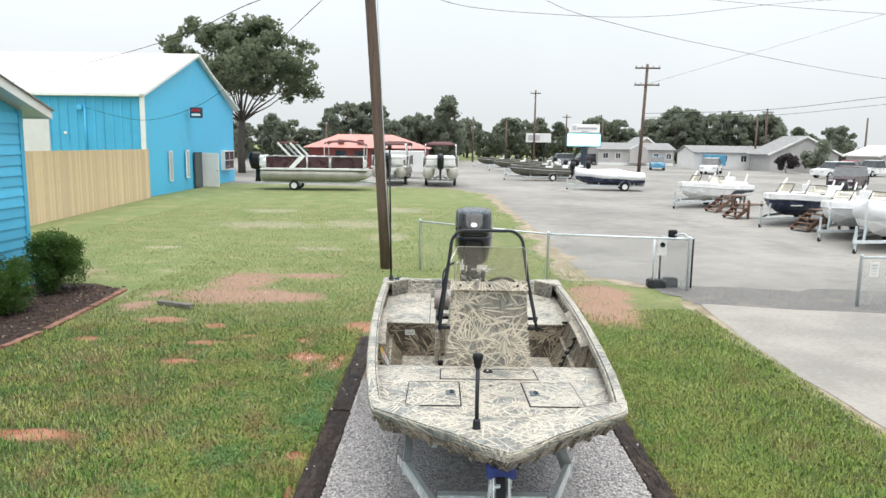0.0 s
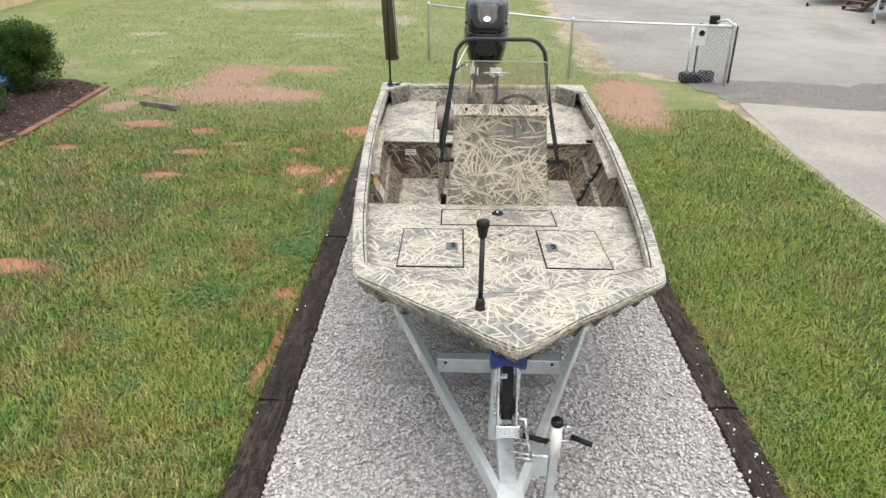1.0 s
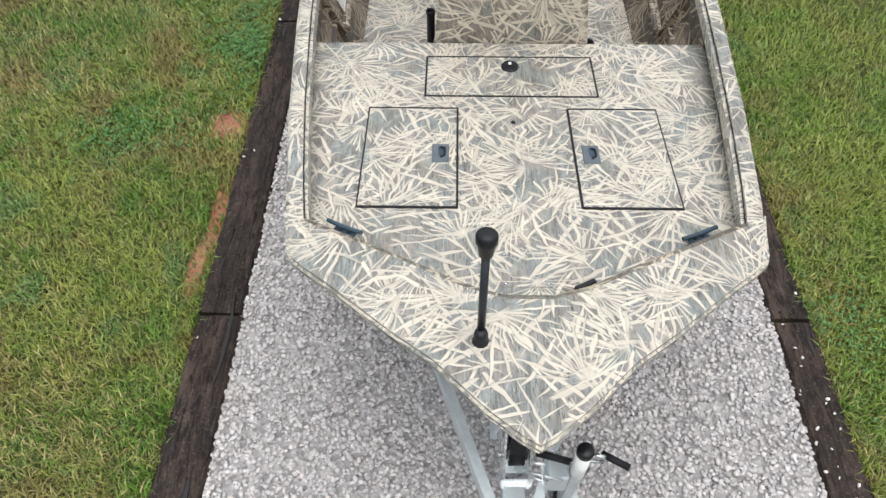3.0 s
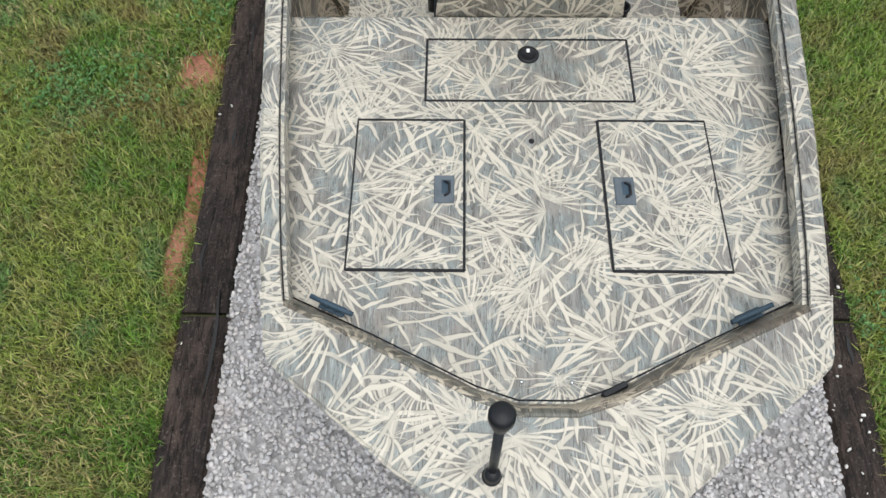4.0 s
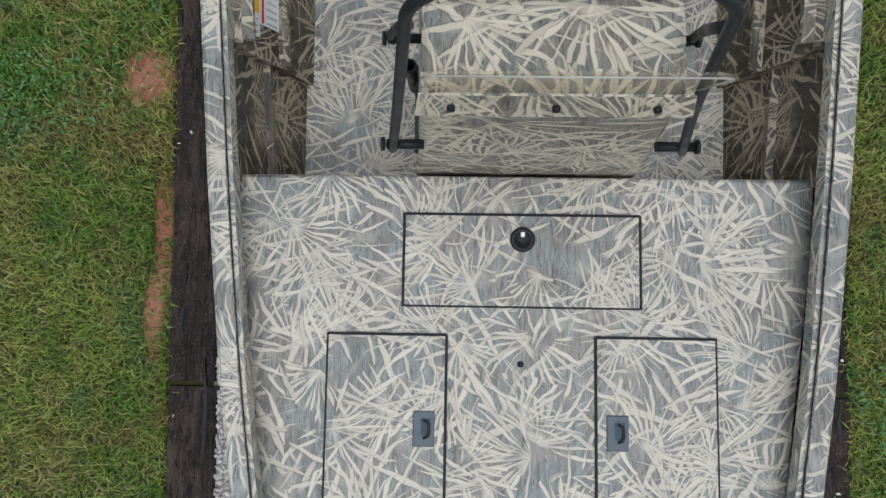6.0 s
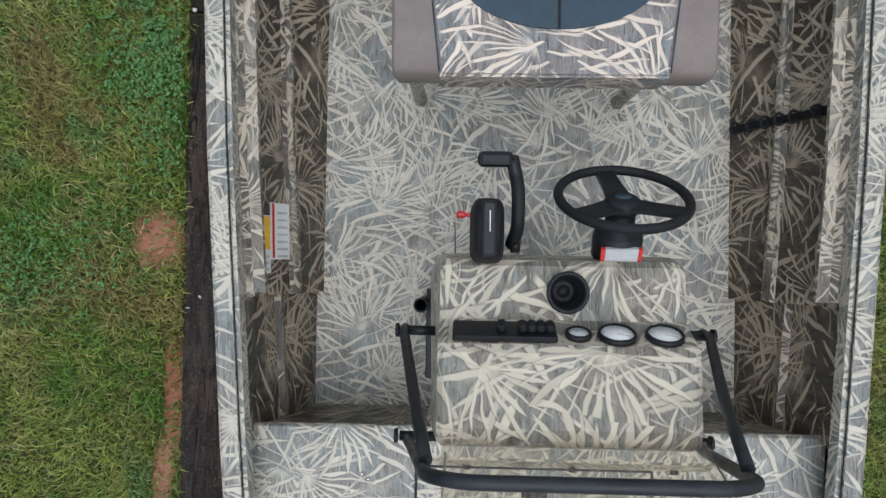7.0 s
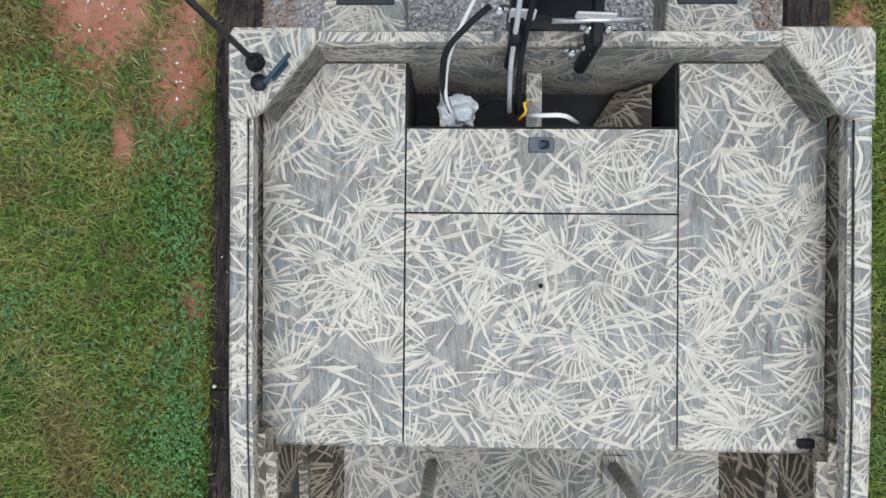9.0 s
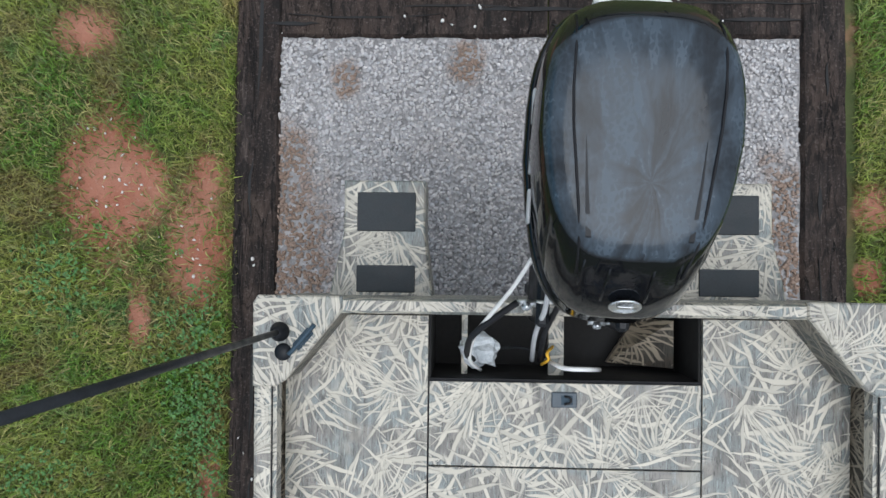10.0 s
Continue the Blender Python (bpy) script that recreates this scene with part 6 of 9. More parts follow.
def cover_z(x, y):
    """Height of the engine cover's top."""
    top = 1.76
    for f in over:
        for a, b, c in ((f[0], f[i], f[i + 1]) for i in range(1, len(f) - 1)):
            d = (b.x - a.x) * (c.y - a.y) - (c.x - a.x) * (b.y - a.y)
            if abs(d) > 1e-9:
                u = ((x - a.x) * (c.y - a.y) - (c.x - a.x) * (y - a.y)) / d
                v = ((b.x - a.x) * (y - a.y) - (x - a.x) * (b.y - a.y)) / d
                if u >= 0 and v >= 0 and u + v <= 1:
                    top = max(top, a.z + u * (b.z - a.z) + v * (c.z - a.z))
    return top


cowl = part("top_cowl", bm, COWL, motor, "glossy black engine cover with wet streaks and painted sky sheen")
# creases along the cover
for s in (-1, 1):
    bm = B()
    line = [(MX + s * (0.125 + 0.045 * min(1, t * 1.6) - 0.012 * max(0, t - 0.7)), 8.90 + 0.60 * t) for t in (0, 0.06, 0.12, 0.25, 0.4, 0.55, 0.7, 0.85, 0.94, 1.0)]
    tube(bm, [(x, y, cover_z(x, y) + 0.0012) for x, y in line], 0.0034, 6)
    part("crease", bm, RUBBER, cowl)
    bm = B()
    slit = [(0.112, 8.945, 0.015), (0.116, 8.985, 0.013), (0.123, 9.05, 0.009), (0.130, 9.13, 0.005), (0.135, 9.21, 0.001)]
    loft(bm, [[(MX + s * (u + q * w), y, cover_z(MX + s * (u + q * w), y) + h) for q, h in ((-0.5, -0.004), (-0.5, 0.0012), (0.5, 0.0012), (0.5, -0.004))] for u, y, w in slit], True, True, False)
    bmesh.ops.recalc_face_normals(bm, faces=bm.faces[:])
    part("side_intake", bm, PLASTIC, cowl)
# ribs down the front of the cover
for s in (-1, 1):
    for u in (0.055, 0.12):
        bm = B()
        tube(bm, [(MX + s * u * 1.0, 8.79 + 0.35 * u, 1.80), (MX + s * u * 0.98, 8.825 + 0.3 * u, 1.89), (MX + s * u * 0.95, 8.888 + 0.2 * u, 1.965), (MX + s * u * 0.92, 8.938 + 0.12 * u, 2.005)], 0.004, 6)
        part("front_rib", bm, COWL, cowl)
bm = B()
lathe(bm, [(0.030, 0.0), (0.030, 0.003), (0.024, 0.004), (0.023, 0.0025), (0.001, 0.0025)], (0, 0, 0), 22)
bmesh.ops.transform(bm, matrix=pose(0.398, 8.826, 1.893, 58, 0, 0) @ Matrix.Diagonal((1.35, 1.05, 1, 1)), verts=bm.verts)
part("round_badge", bm, STEEL, cowl, "chrome round badge")
bm = B()
box(bm, -0.02, 0.02, -0.004, 0.004, 0.003, 0.0055, 0.001, pose(0.398, 8.826, 1.893, 58, 0, 0))
part("badge_bar", bm, STEEL, cowl)
for s in (-1, 1):
    for k in range(3):
        bm = B()
        box(bm, MX + s * 0.232, MX + s * 0.241, 9.02 + 0.13 * k, 9.11 + 0.13 * k, 1.80, 1.835, 0.003)
        part("print_bar", bm, GREYPL, cowl)
bm = B()
box(bm, MX - 0.10, MX + 0.10, 9.585, 9.615, 1.80, 1.85, 0.01)
part("rear_latch", bm, WHITEPL, motor)
# bracket, leg and gearcase
bm = B()
for s in (-1, 1):
    box(bm, MX + s * 0.13 - 0.022, MX + s * 0.13 + 0.022, 8.72, 8.93, 0.98, 1.33, 0.012)
box(bm, MX - 0.15, MX + 0.15, 8.80, 8.90, 1.20, 1.32, 0.015)
box(bm, MX - 0.15, MX + 0.15, 8.81, 8.86, 0.80, 1.22, 0.01)
part("clamp_bracket", bm, PLASTIC, motor)
bm = B()
tube(bm, [(MX - 0.02, 8.79, 1.335), (MX + 0.28, 8.81, 1.335)], 0.010, 10)
part("tilt_tube", bm, STEEL, motor)
bm = B()
loft(bm, [egg(1.42, 8.92, 9.44, 0.15, 0.9), egg(1.30, 8.93, 9.36, 0.115, 0.8), egg(1.05, 8.94, 9.28, 0.085, 0.7, p=2.4), egg(0.72, 8.96, 9.24, 0.068, 0.6, p=2.2)])
part("drive_leg", bm, PLASTIC, motor)
bm = B()
prism(bm, [(MX + u, y) for u, y in ((-0.03, 8.95), (0.03, 8.95), (0.10, 9.15), (0.10, 9.42), (-0.10, 9.42), (-0.10, 9.15))], 0.70, 0.715)
part("cavitation_plate", bm, PLASTIC, motor)
bm = B()
loft(bm, [egg(0.72, 8.97, 9.20, 0.05, 0.6, p=2.2), egg(0.58, 8.98, 9.20, 0.035, 0.6, p=2.2), egg(0.50, 8.93, 9.24, 0.045, 0.7, p=2.2), egg(0.44, 8.92, 9.24, 0.05, 0.7, p=2.2), egg(0.38, 8.95, 9.2, 0.03, 0.7, p=2.2), egg(0.24, 9.05, 9.16, 0.006, 0.7, p=2.2)])
part("gearcase", bm, PLASTIC, motor)
prop = B()
lathe(prop, [(0.04, 0), (0.045, 0.06), (0.03, 0.13), (0.001, 0.14)], (MX, 9.24, 0.46), 16, pose(0, 0, 0, -90, 0, 0))
for k in range(3):
    m = Matrix.Translation((MX, 9.30, 0.46)) @ pose(0, 0, 0, 0, 120 * k, 0)
    vs = [prop.verts.new(m @ Vector(p)) for p in ((-0.02, -0.03, 0.03), (-0.07, -0.04, 0.10), (-0.03, -0.01, 0.175), (0.05, 0.03, 0.16), (0.06, 0.04, 0.09), (0.02, 0.03, 0.03))]
    prop.faces.new(vs)
bmesh.ops.solidify(prop, geom=prop.faces[:], thickness=0.004)
part("propeller", prop, STEEL, motor)
# cables, hoses and fittings at the well
for pts, r, mat, nm in (([(0.05, 8.56, 0.98), (0.02, 8.60, 1.18), (0.03, 8.68, 1.34), (0.12, 8.76, 1.40), (0.17, 8.80, 1.42)], 0.011, RUBBER, "rigging_hose"),
                        ([(0.08, 8.52, 0.96), (0.03, 8.57, 1.12), (0.04, 8.68, 1.30), (0.15, 8.85, 1.52), (0.20, 8.95, 1.60)], 0.007, WHITEPL, "fuel_line"),
                        ([(0.33, 8.57, 0.92), (0.38, 8.55, 1.02), (0.47, 8.555, 1.03), (0.53, 8.545, 0.94)], 0.009, WHITEPL, "bilge_hose"),
                        ([(0.27, 8.57, 0.97), (0.255, 8.68, 1.16), (0.26, 8.78, 1.40), (0.262, 8.84, 1.45)], 0.009, GREYPL, "steering_hose"),
                        ([(0.30, 8.57, 0.95), (0.285, 8.70, 1.20), (0.30, 8.80, 1.42), (0.32, 8.90, 1.50)], 0.010, RUBBER, "control_cable"),
                        ([(0.16, 8.60, 0.90), (0.22, 8.62, 1.00), (0.30, 8.60, 0.96), (0.34, 8.58, 0.90)], 0.006, RUBBER, "wire"),
                        ([(0.31, 8.55, 0.93), (0.335, 8.575, 0.97), (0.32, 8.60, 0.99), (0.35, 8.62, 0.93)], 0.006, YELPL, "wire")):
    bm = B()
    tube(bm, arc(pts, 5), r, 8)
    part(nm, bm, mat, motor)
for x, y, z in ((0.20, 8.80, 1.40), (0.56, 8.79, 1.30), (0.50, 8.79, 1.29), (0.46, 8.74, 1.20), (0.52, 8.745, 1.22)):
    bm = B()
    tube(bm, [(x - 0.03, y, z), (x + 0.03, y, z)], 0.012, 8)
    lathe(bm, [(0.016, 0), (0.016, 0.012), (0.008, 0.012), (0.008, 0.03), (0.001, 0.031)], (x, y - 0.01, z), 8)
    part("bolt", bm, STEEL, motor)
# clear plastic bag in the well
bm = B()
bmesh.ops.create_icosphere(bm, subdivisions=3, radius=0.075)
for v in bm.verts:
    v.co *= 1 + 0.45 * noise.noise(v.co * 24) + 0.2 * noise.noise(v.co * 60)
    v.co = Vector((v.co.x, v.co.y * 0.8, v.co.z * 0.6)) + Vector((0.075, 8.60, 0.90))
tagged(part("plastic_bag", bm, worn((0.36, 0.40, 0.43), (0.60, 0.63, 0.65), 22, 0.3, 0.3)("cloudy_plastic")), "crumpled white plastic bag in the motor well", "plastic bag")
# white plates at the engine's front
for x, w in ((0.235, 0.085), (0.445, 0.13)):
    bm = B()
    box(bm, x, x + w, 8.80, 8.808, 1.27, 1.39, 0.004)
    part("white_plate", bm, WHITEPL, motor)

motor.location += Vector((0.012, 0.0, 0.025))

# ---- trailer ----
trailer = empty("boat_trailer", (XC, 6.0, 0.0), "galvanised steel boat trailer with winch and jack", "boat trailer")


def beam(pts, w, h, name, mat=GALV, parent=None):
    """Square tube between two points."""
    a, b = Vector(pts[0]), Vector(pts[1])
    d = (b - a).normalized()
    side = d.cross(Vector((0, 0, 1))).normalized() if abs(d.z) < 0.95 else Vector((1, 0, 0))
    up = side.cross(d).normalized()
    bm = B()
    loft(bm, [[p + side * (s * w / 2) + up * (t * h / 2) for s, t in ((-0.9, -1), (0.9, -1), (1, -0.9), (1, 0.9), (0.9, 1), (-0.9, 1), (-1, 0.9), (-1, -0.9))] for p in (a, b)], True, True, False)
    return part(name, bm, mat, parent or trailer)


FZ = 0.43
for s in (-1, 1):
    x0, x1 = (0.026, 0.630) if s < 0 else (0.010, 0.622)
    r = beam([(XC + s * x0, 3.50, FZ + 0.01), (XC + s * x1, 5.20, FZ + 0.01)], 0.042, 0.09, "side_rail")
    beam([(XC + s * x1, 5.17, FZ), (XC + s * x1, 8.5, FZ)], 0.062, 0.11, "side_rail")
    for k in range(10):
        t = 4.78 + 0.062 * k
        x = x0 + (x1 - x0) * (t - 3.50) / 1.70
        bm = B()
        n2 = Vector((s * 1.70, x0 - x1, 0)).normalized()
        p = Vector((XC + s * x, t, FZ)) + n2 * 0.0235
        m = Matrix.Translation(p) @ Matrix.Rotation(math.atan2(1.70, s * (x1 - x0)), 4, "Z")
        box(bm, -0.022, 0.022, -0.002, 0.002, -0.032, 0.032, 0, m)
        part("letter_bar", bm, WHITEPL, r)
    # bunk boards that carry the hull
    bm = B()
    box(bm, XC + s * 0.42 - 0.045, XC + s * 0.42 + 0.045, 5.5, 8.6, 0.495, 0.535, 0.006)
    part("bunk", bm, RUBBER, trailer)
    for y in (5.6, 7.1, 8.4):
        beam([(XC + s * 0.42, y, 0.42), (XC + s * 0.42, y, 0.50)], 0.05, 0.05, "bunk_post")
c1 = beam([(XC - 0.385, 4.70, FZ - 0.006), (XC + 0.385, 4.70, FZ - 0.006)], 0.075, 0.10, "cross_member")
# raised black discs stand in for the shade inside bolt holes
for s in (-1, 1):
    bm = B()
    lathe(bm, [(0.010, 0), (0.010, 0.004), (0.001, 0.005)], (XC + s * 0.33, 4.661, FZ + 0.02), 10, pose(0, 0, 0, 90, 0, 0))
    part("bolt_hole", bm, RUBBER, c1)
for y in (6.2, 7.2, 8.3):
    beam([(XC - 0.60, y, FZ - 0.02), (XC + 0.60, y, FZ - 0.02)], 0.06, 0.08, "cross_member")
beam([(XC - 0.008, 3.18, FZ + 0.01), (XC - 0.008, 4.66, FZ + 0.01)], 0.085, 0.09, "tongue")
bm = B()
prism(bm, [(XC - 0.045, 3.38), (XC + 0.050, 3.38), (XC + 0.060, 3.52), (XC + 0.055, 3.61), (XC - 0.055, 3.61), (XC - 0.068, 3.52)], FZ + 0.050, FZ + 0.058)
part("tongue_plate", bm, GALV, trailer)
bm = B()
box(bm, XC - 0.055, XC + 0.065, 3.00, 3.42, FZ - 0.03, FZ + 0.075, 0.02, None, 2)
lathe(bm, [(0.05, -0.05), (0.055, 0.02), (0.03, 0.05), (0.001, 0.055)], (XC + 0.005, 3.0, FZ + 0.02), 14)
part("coupler", bm, GALV, trailer)
for x in (-0.075, 0.085):
    bm = B()
    tube(bm, [(XC + x - 0.02, 3.43, FZ + 0.02), (XC + x + 0.02, 3.43, FZ + 0.02)], 0.012, 6)
    part("bolt", bm, STEEL, trailer)
# winch post, winch, strap and bow roller
WXC = 0.355
beam([(WXC - 0.035, 3.98, FZ + 0.05), (WXC - 0.035, 3.80, 1.02)], 0.065, 0.075, "winch_post")
for s in (-1, 1):
    x0, x1 = sorted((WXC + s * 0.040, WXC + s * 0.047))
    bm = B()
    loft(bm, [[(x, y, z) for y, z in ((3.66, 0.72), (3.66, 0.80), (3.72, 0.92), (3.78, 1.10), (3.84, 1.10), (3.86, 0.98), (3.88, 0.74))] for x in (x0, x1)], True, True, False)
    bmesh.ops.recalc_face_normals(bm, faces=bm.faces[:])
    part("winch_plate", bm, STEEL, trailer)
    for y, z in ((3.80, 0.85), (3.83, 0.78), (3.75, 0.80)):
        bm = B()
        lathe(bm, [(0.011, 0), (0.011, 0.012), (0.001, 0.013)], (WXC + s * 0.047, y, z), 8, pose(0, 0, 0, 0, s * 90, 0))
        part("bolt", bm, STEEL, trailer)
bm = B()
box(bm, WXC - 0.055, WXC + 0.06, 3.665, 3.69, 0.72, 0.79, 0.004)
part("winch_base", bm, STEEL, trailer)
bm = B()
lathe(bm, [(0.05, -0.036), (0.05, 0.036), (0.02, 0.037)], (WXC, 3.77, 0.83), 18, pose(0, 0, 0, 0, 90, 0))
part("winch_drum", bm, STEEL, trailer)
bm = B()
strap = [(3.715, 0.80), (3.712, 0.84), (3.725, 0.89), (3.76, 0.97), (3.80, 1.06), (3.85, 1.12)]
loft(bm, [[(WXC - 0.027, y, z), (WXC + 0.027, y, z), (WXC + 0.027, y + 0.006, z), (WXC - 0.027, y + 0.006, z)] for y, z in strap], True, True, False)
part("winch_strap", bm, RUBBER, trailer, "black webbing winch strap")
bm = B()
lathe(bm, [(0.062, -0.026), (0.062, 0.026), (0.02, 0.028)], (WXC, 3.765, 0.83), 18, pose(0, 0, 0, 0, 90, 0))
part("strap_roll", bm, RUBBER, trailer)
bm = B()
tube(bm, [(WXC + 0.05, 3.73, 0.79), (WXC + 0.10, 3.72, 0.79)], 0.008, 8)
tube(bm, arc([(WXC + 0.09, 3.72, 0.79), (WXC + 0.10, 3.70, 0.72), (WXC + 0.125, 3.68, 0.60)]), 0.007, 6)
part("winch_handle", bm, STEEL, trailer)
bm = B()
lathe(bm, [(0.040, -0.085), (0.050, -0.08), (0.050, -0.055), (0.036, -0.02), (0.036, 0.02), (0.050, 0.055), (0.050, 0.08), (0.040, 0.085)], (WXC, 3.80, 1.085), 20, pose(0, 0, 0, 0, 90, 0))
part("bow_roller", bm, BLUERUB, trailer, "blue rubber bow roller")
for s in (-1, 1):
    beam([(WXC + s * 0.055, 3.80, 0.86), (WXC + s * 0.055, 3.80, 1.09)], 0.012, 0.05, "roller_bracket", STEEL)
# wheel jack on the rail
JX, JY = 0.615, 3.80
bm = B()
lathe(bm, [(0.029, 0.0), (0.029, 0.20), (0.001, 0.201)], (JX, JY, 0.50), 18)
part("jack_sleeve", bm, WHITEPL, trailer, "white labelled jack sleeve")
bm = B()
lathe(bm, [(0.032, 0.0), (0.032, 0.025), (0.025, 0.032), (0.001, 0.033)], (JX, JY, 0.70), 18)
part("jack_cap", bm, PLASTIC, trailer)
beam([(JX - 0.008, JY + 0.01, 0.16), (JX - 0.004, JY, 0.52)], 0.042, 0.042, "jack_tube")
beam([(JX + 0.008, JY + 0.01, 0.12), (JX + 0.006, JY + 0.01, 0.22)], 0.075, 0.06, "jack_foot")
bm = B()
lathe(bm, [(0.03, -0.045), (0.075, -0.04), (0.078, 0.0), (0.075, 0.04), (0.03, 0.045)], (JX + 0.012, JY + 0.02, 0.083), 20, pose(0, 0, 0, 0, 90, 0))
part("jack_wheel", bm, RUBBER, trailer)
bm = B()
box(bm, JX - 0.115, JX - 0.030, JY - 0.03, JY + 0.05, 0.38, 0.52, 0.008)
part("jack_bracket", bm, GALV, trailer)
for y in (3.76, 3.87):
    bm = B()
    tube(bm, arc([(JX - 0.11, y, 0.50), (JX - 0.20, y + 0.03, 0.50), (JX - 0.20, y + 0.03, 0.36)]), 0.006, 6)
    tube(bm, [(JX - 0.06, y, 0.52), (JX - 0.24, y + 0.05, 0.52)], 0.006, 6)
    part("u_bolt", bm, STEEL, trailer)
bm = B()
tube(bm, [(JX + 0.03, JY, 0.69), (JX + 0.075, JY - 0.01, 0.685)], 0.009, 8)
part("jack_pin", bm, STEEL, trailer)
for x0, x1 in ((-0.16, -0.035), (0.085, 0.185)):
    bm = B()
    tube(bm, [(JX + x0, JY + 0.045, 0.585), (JX + x1, JY + 0.015 - 0.02 * (x1 > 0), 0.575)], 0.0145, 10)
    part("jack_handle_grip", bm, RUBBER, trailer)
bm = B()
tube(bm, [(JX - 0.04, JY + 0.02, 0.58), (JX + 0.09, JY + 0.015, 0.578)], 0.007, 8)
part("jack_crank", bm, STEEL, trailer)
# axle and wheels
TYRE = worn((0.015, 0.015, 0.015), (0.03, 0.03, 0.03), 9, 0.8, 0.4)("tyre_rubber")


def wheel_parts(parent, x, y, r, w, z=None, rim=WHITEPL, axis="x"):
    rot = pose(0, 0, 0, 0, 90, 0) if axis == "x" else pose(0, 0, 0, 90, 0, 0)
    bm = B()
    lathe(bm, [(r * 0.60, -w / 2), (r * 0.9, -w / 2), (r, -w * 0.35), (r, w * 0.35), (r * 0.9, w / 2), (r * 0.60, w / 2), (r * 0.60, -w / 2)], (x, y, r if z is None else z), 26, rot)
    t = part("tyre", bm, TYRE, parent)
    bm = B()
    lathe(bm, [(r * 0.61, -w * 0.42), (r * 0.52, -w * 0.3), (r * 0.3, -w * 0.32), (r * 0.12, -w * 0.42), (r * 0.12, w * 0.42), (r * 0.3, w * 0.32), (r * 0.52, w * 0.3), (r * 0.61, w * 0.42)], (x, y, r if z is None else z), 20, rot)
    part("rim", bm, rim, t)


beam([(XC - 0.86, 7.3, 0.31), (XC + 0.86, 7.3, 0.31)], 0.05, 0.05, "axle")
for s in (-1, 1):
    wheel_parts(trailer, XC + s * 0.93, 7.3, 0.305, 0.17)
    beam([(XC + s * 0.62, 6.95, 0.36), (XC + s * 0.62, 7.65, 0.36)], 0.04, 0.06, "leaf_spring", PLASTIC)

# ==== surroundings ====
BLUEP = worn((0.070, 0.435, 0.70), (0.085, 0.475, 0.745), 0.9, 0.55, 0.1, fine=30)("bright_blue_paint")
WHITEP = worn((0.74, 0.74, 0.73), (0.82, 0.82, 0.80), 0.8, 0.5, 0.08)("white_paint")
ROOFW = worn((0.62, 0.61, 0.58), (0.78, 0.77, 0.74), 0.35, 0.5, 0.1, fine=50)("white_metal_roof")
PINE = worn((0.60, 0.45, 0.28), (0.74, 0.58, 0.38), 2.2, 0.7, 0.25, stretch=(6, 6, 0.6), rand=0.12)("new_pine_boards")
POLEW = worn((0.085, 0.055, 0.042), (0.150, 0.105, 0.082), 3, 0.8, 0.4, stretch=(8, 8, 0.5))("pole_timber")
GREYP = worn((0.42, 0.41, 0.40), (0.50, 0.49, 0.48), 0.6, 0.7, 0.1)("grey_siding")
TANP = worn((0.46, 0.41, 0.34), (0.52, 0.47, 0.40), 0.6, 0.7, 0.1)("tan_siding")
SHINGLE = worn((0.20, 0.20, 0.20), (0.28, 0.28, 0.28), 2, 0.85, 0.3)("grey_shingles")
# roof red is paled to pink, which puts distance haze into its colour
REDROOF = worn((0.44, 0.19, 0.165), (0.52, 0.25, 0.22), 0.6, 0.6, 0.1)("red_metal_roof_hazed")
REDWALL = worn((0.20, 0.05, 0.045), (0.28, 0.08, 0.07), 0.8, 0.7, 0.1)("dark_red_wall")
GLASSY = worn((0.03, 0.035, 0.04), (0.06, 0.07, 0.08), 1.5, 0.1, 0.0)("dark_window_glass")
MULCH = worn((0.026, 0.016, 0.012), (0.085, 0.046, 0.032), 14, 0.95, 1.0, fine=40, dist=0.03)("bark_mulch")


def chip_mat(T):
    i = T.island()
    c = T.mix(i, (0.018, 0.011, 0.009), (0.075, 0.042, 0.030))
    return {"Base Color": T.mix(T.ramp(T.math("FRACT", T.math("MULTIPLY", i, 13.3)), 0.88, 0.95), c, (0.24, 0.20, 0.15)), "Roughness": 0.9}


MULCHCHIP = material("bark_chip", chip_mat)
BRICKRED = worn((0.17, 0.078, 0.052), (0.27, 0.135, 0.095), 9, 0.85, 0.3)("red_brick")
DECKW = worn((0.10, 0.055, 0.038), (0.17, 0.10, 0.07), 4, 0.8, 0.3)("stained_wood")
NAVY = worn((0.012, 0.018, 0.045), (0.02, 0.03, 0.065), 2, 0.25, 0.02)("navy_gelcoat")
GEL = worn((0.76, 0.77, 0.77), (0.84, 0.84, 0.83), 2, 0.25, 0.02)("white_gelcoat")
TARP = worn((0.72, 0.74, 0.77), (0.82, 0.83, 0.84), 3, 0.5, 0.5, dist=0.04)("white_tarp")
ALU = worn((0.36, 0.345, 0.305), (0.46, 0.44, 0.395), 2, 0.42, 0.02, metal=0.35)("brushed_aluminium")
WINE = worn((0.045, 0.018, 0.025), (0.07, 0.03, 0.038), 2, 0.3, 0.02)("dark_plum_panel")
CANVAS = worn((0.10, 0.045, 0.045), (0.15, 0.07, 0.065), 3, 0.8, 0.2)("maroon_canvas")
DULLCAMO = worn((0.06, 0.062, 0.05), (0.17, 0.165, 0.13), 5, 0.6, 0.1)("dull_camo_hull")
BARK = worn((0.07, 0.058, 0.048), (0.14, 0.12, 0.10), 5, 0.9, 0.6, stretch=(3, 3, 0.6))("bark")


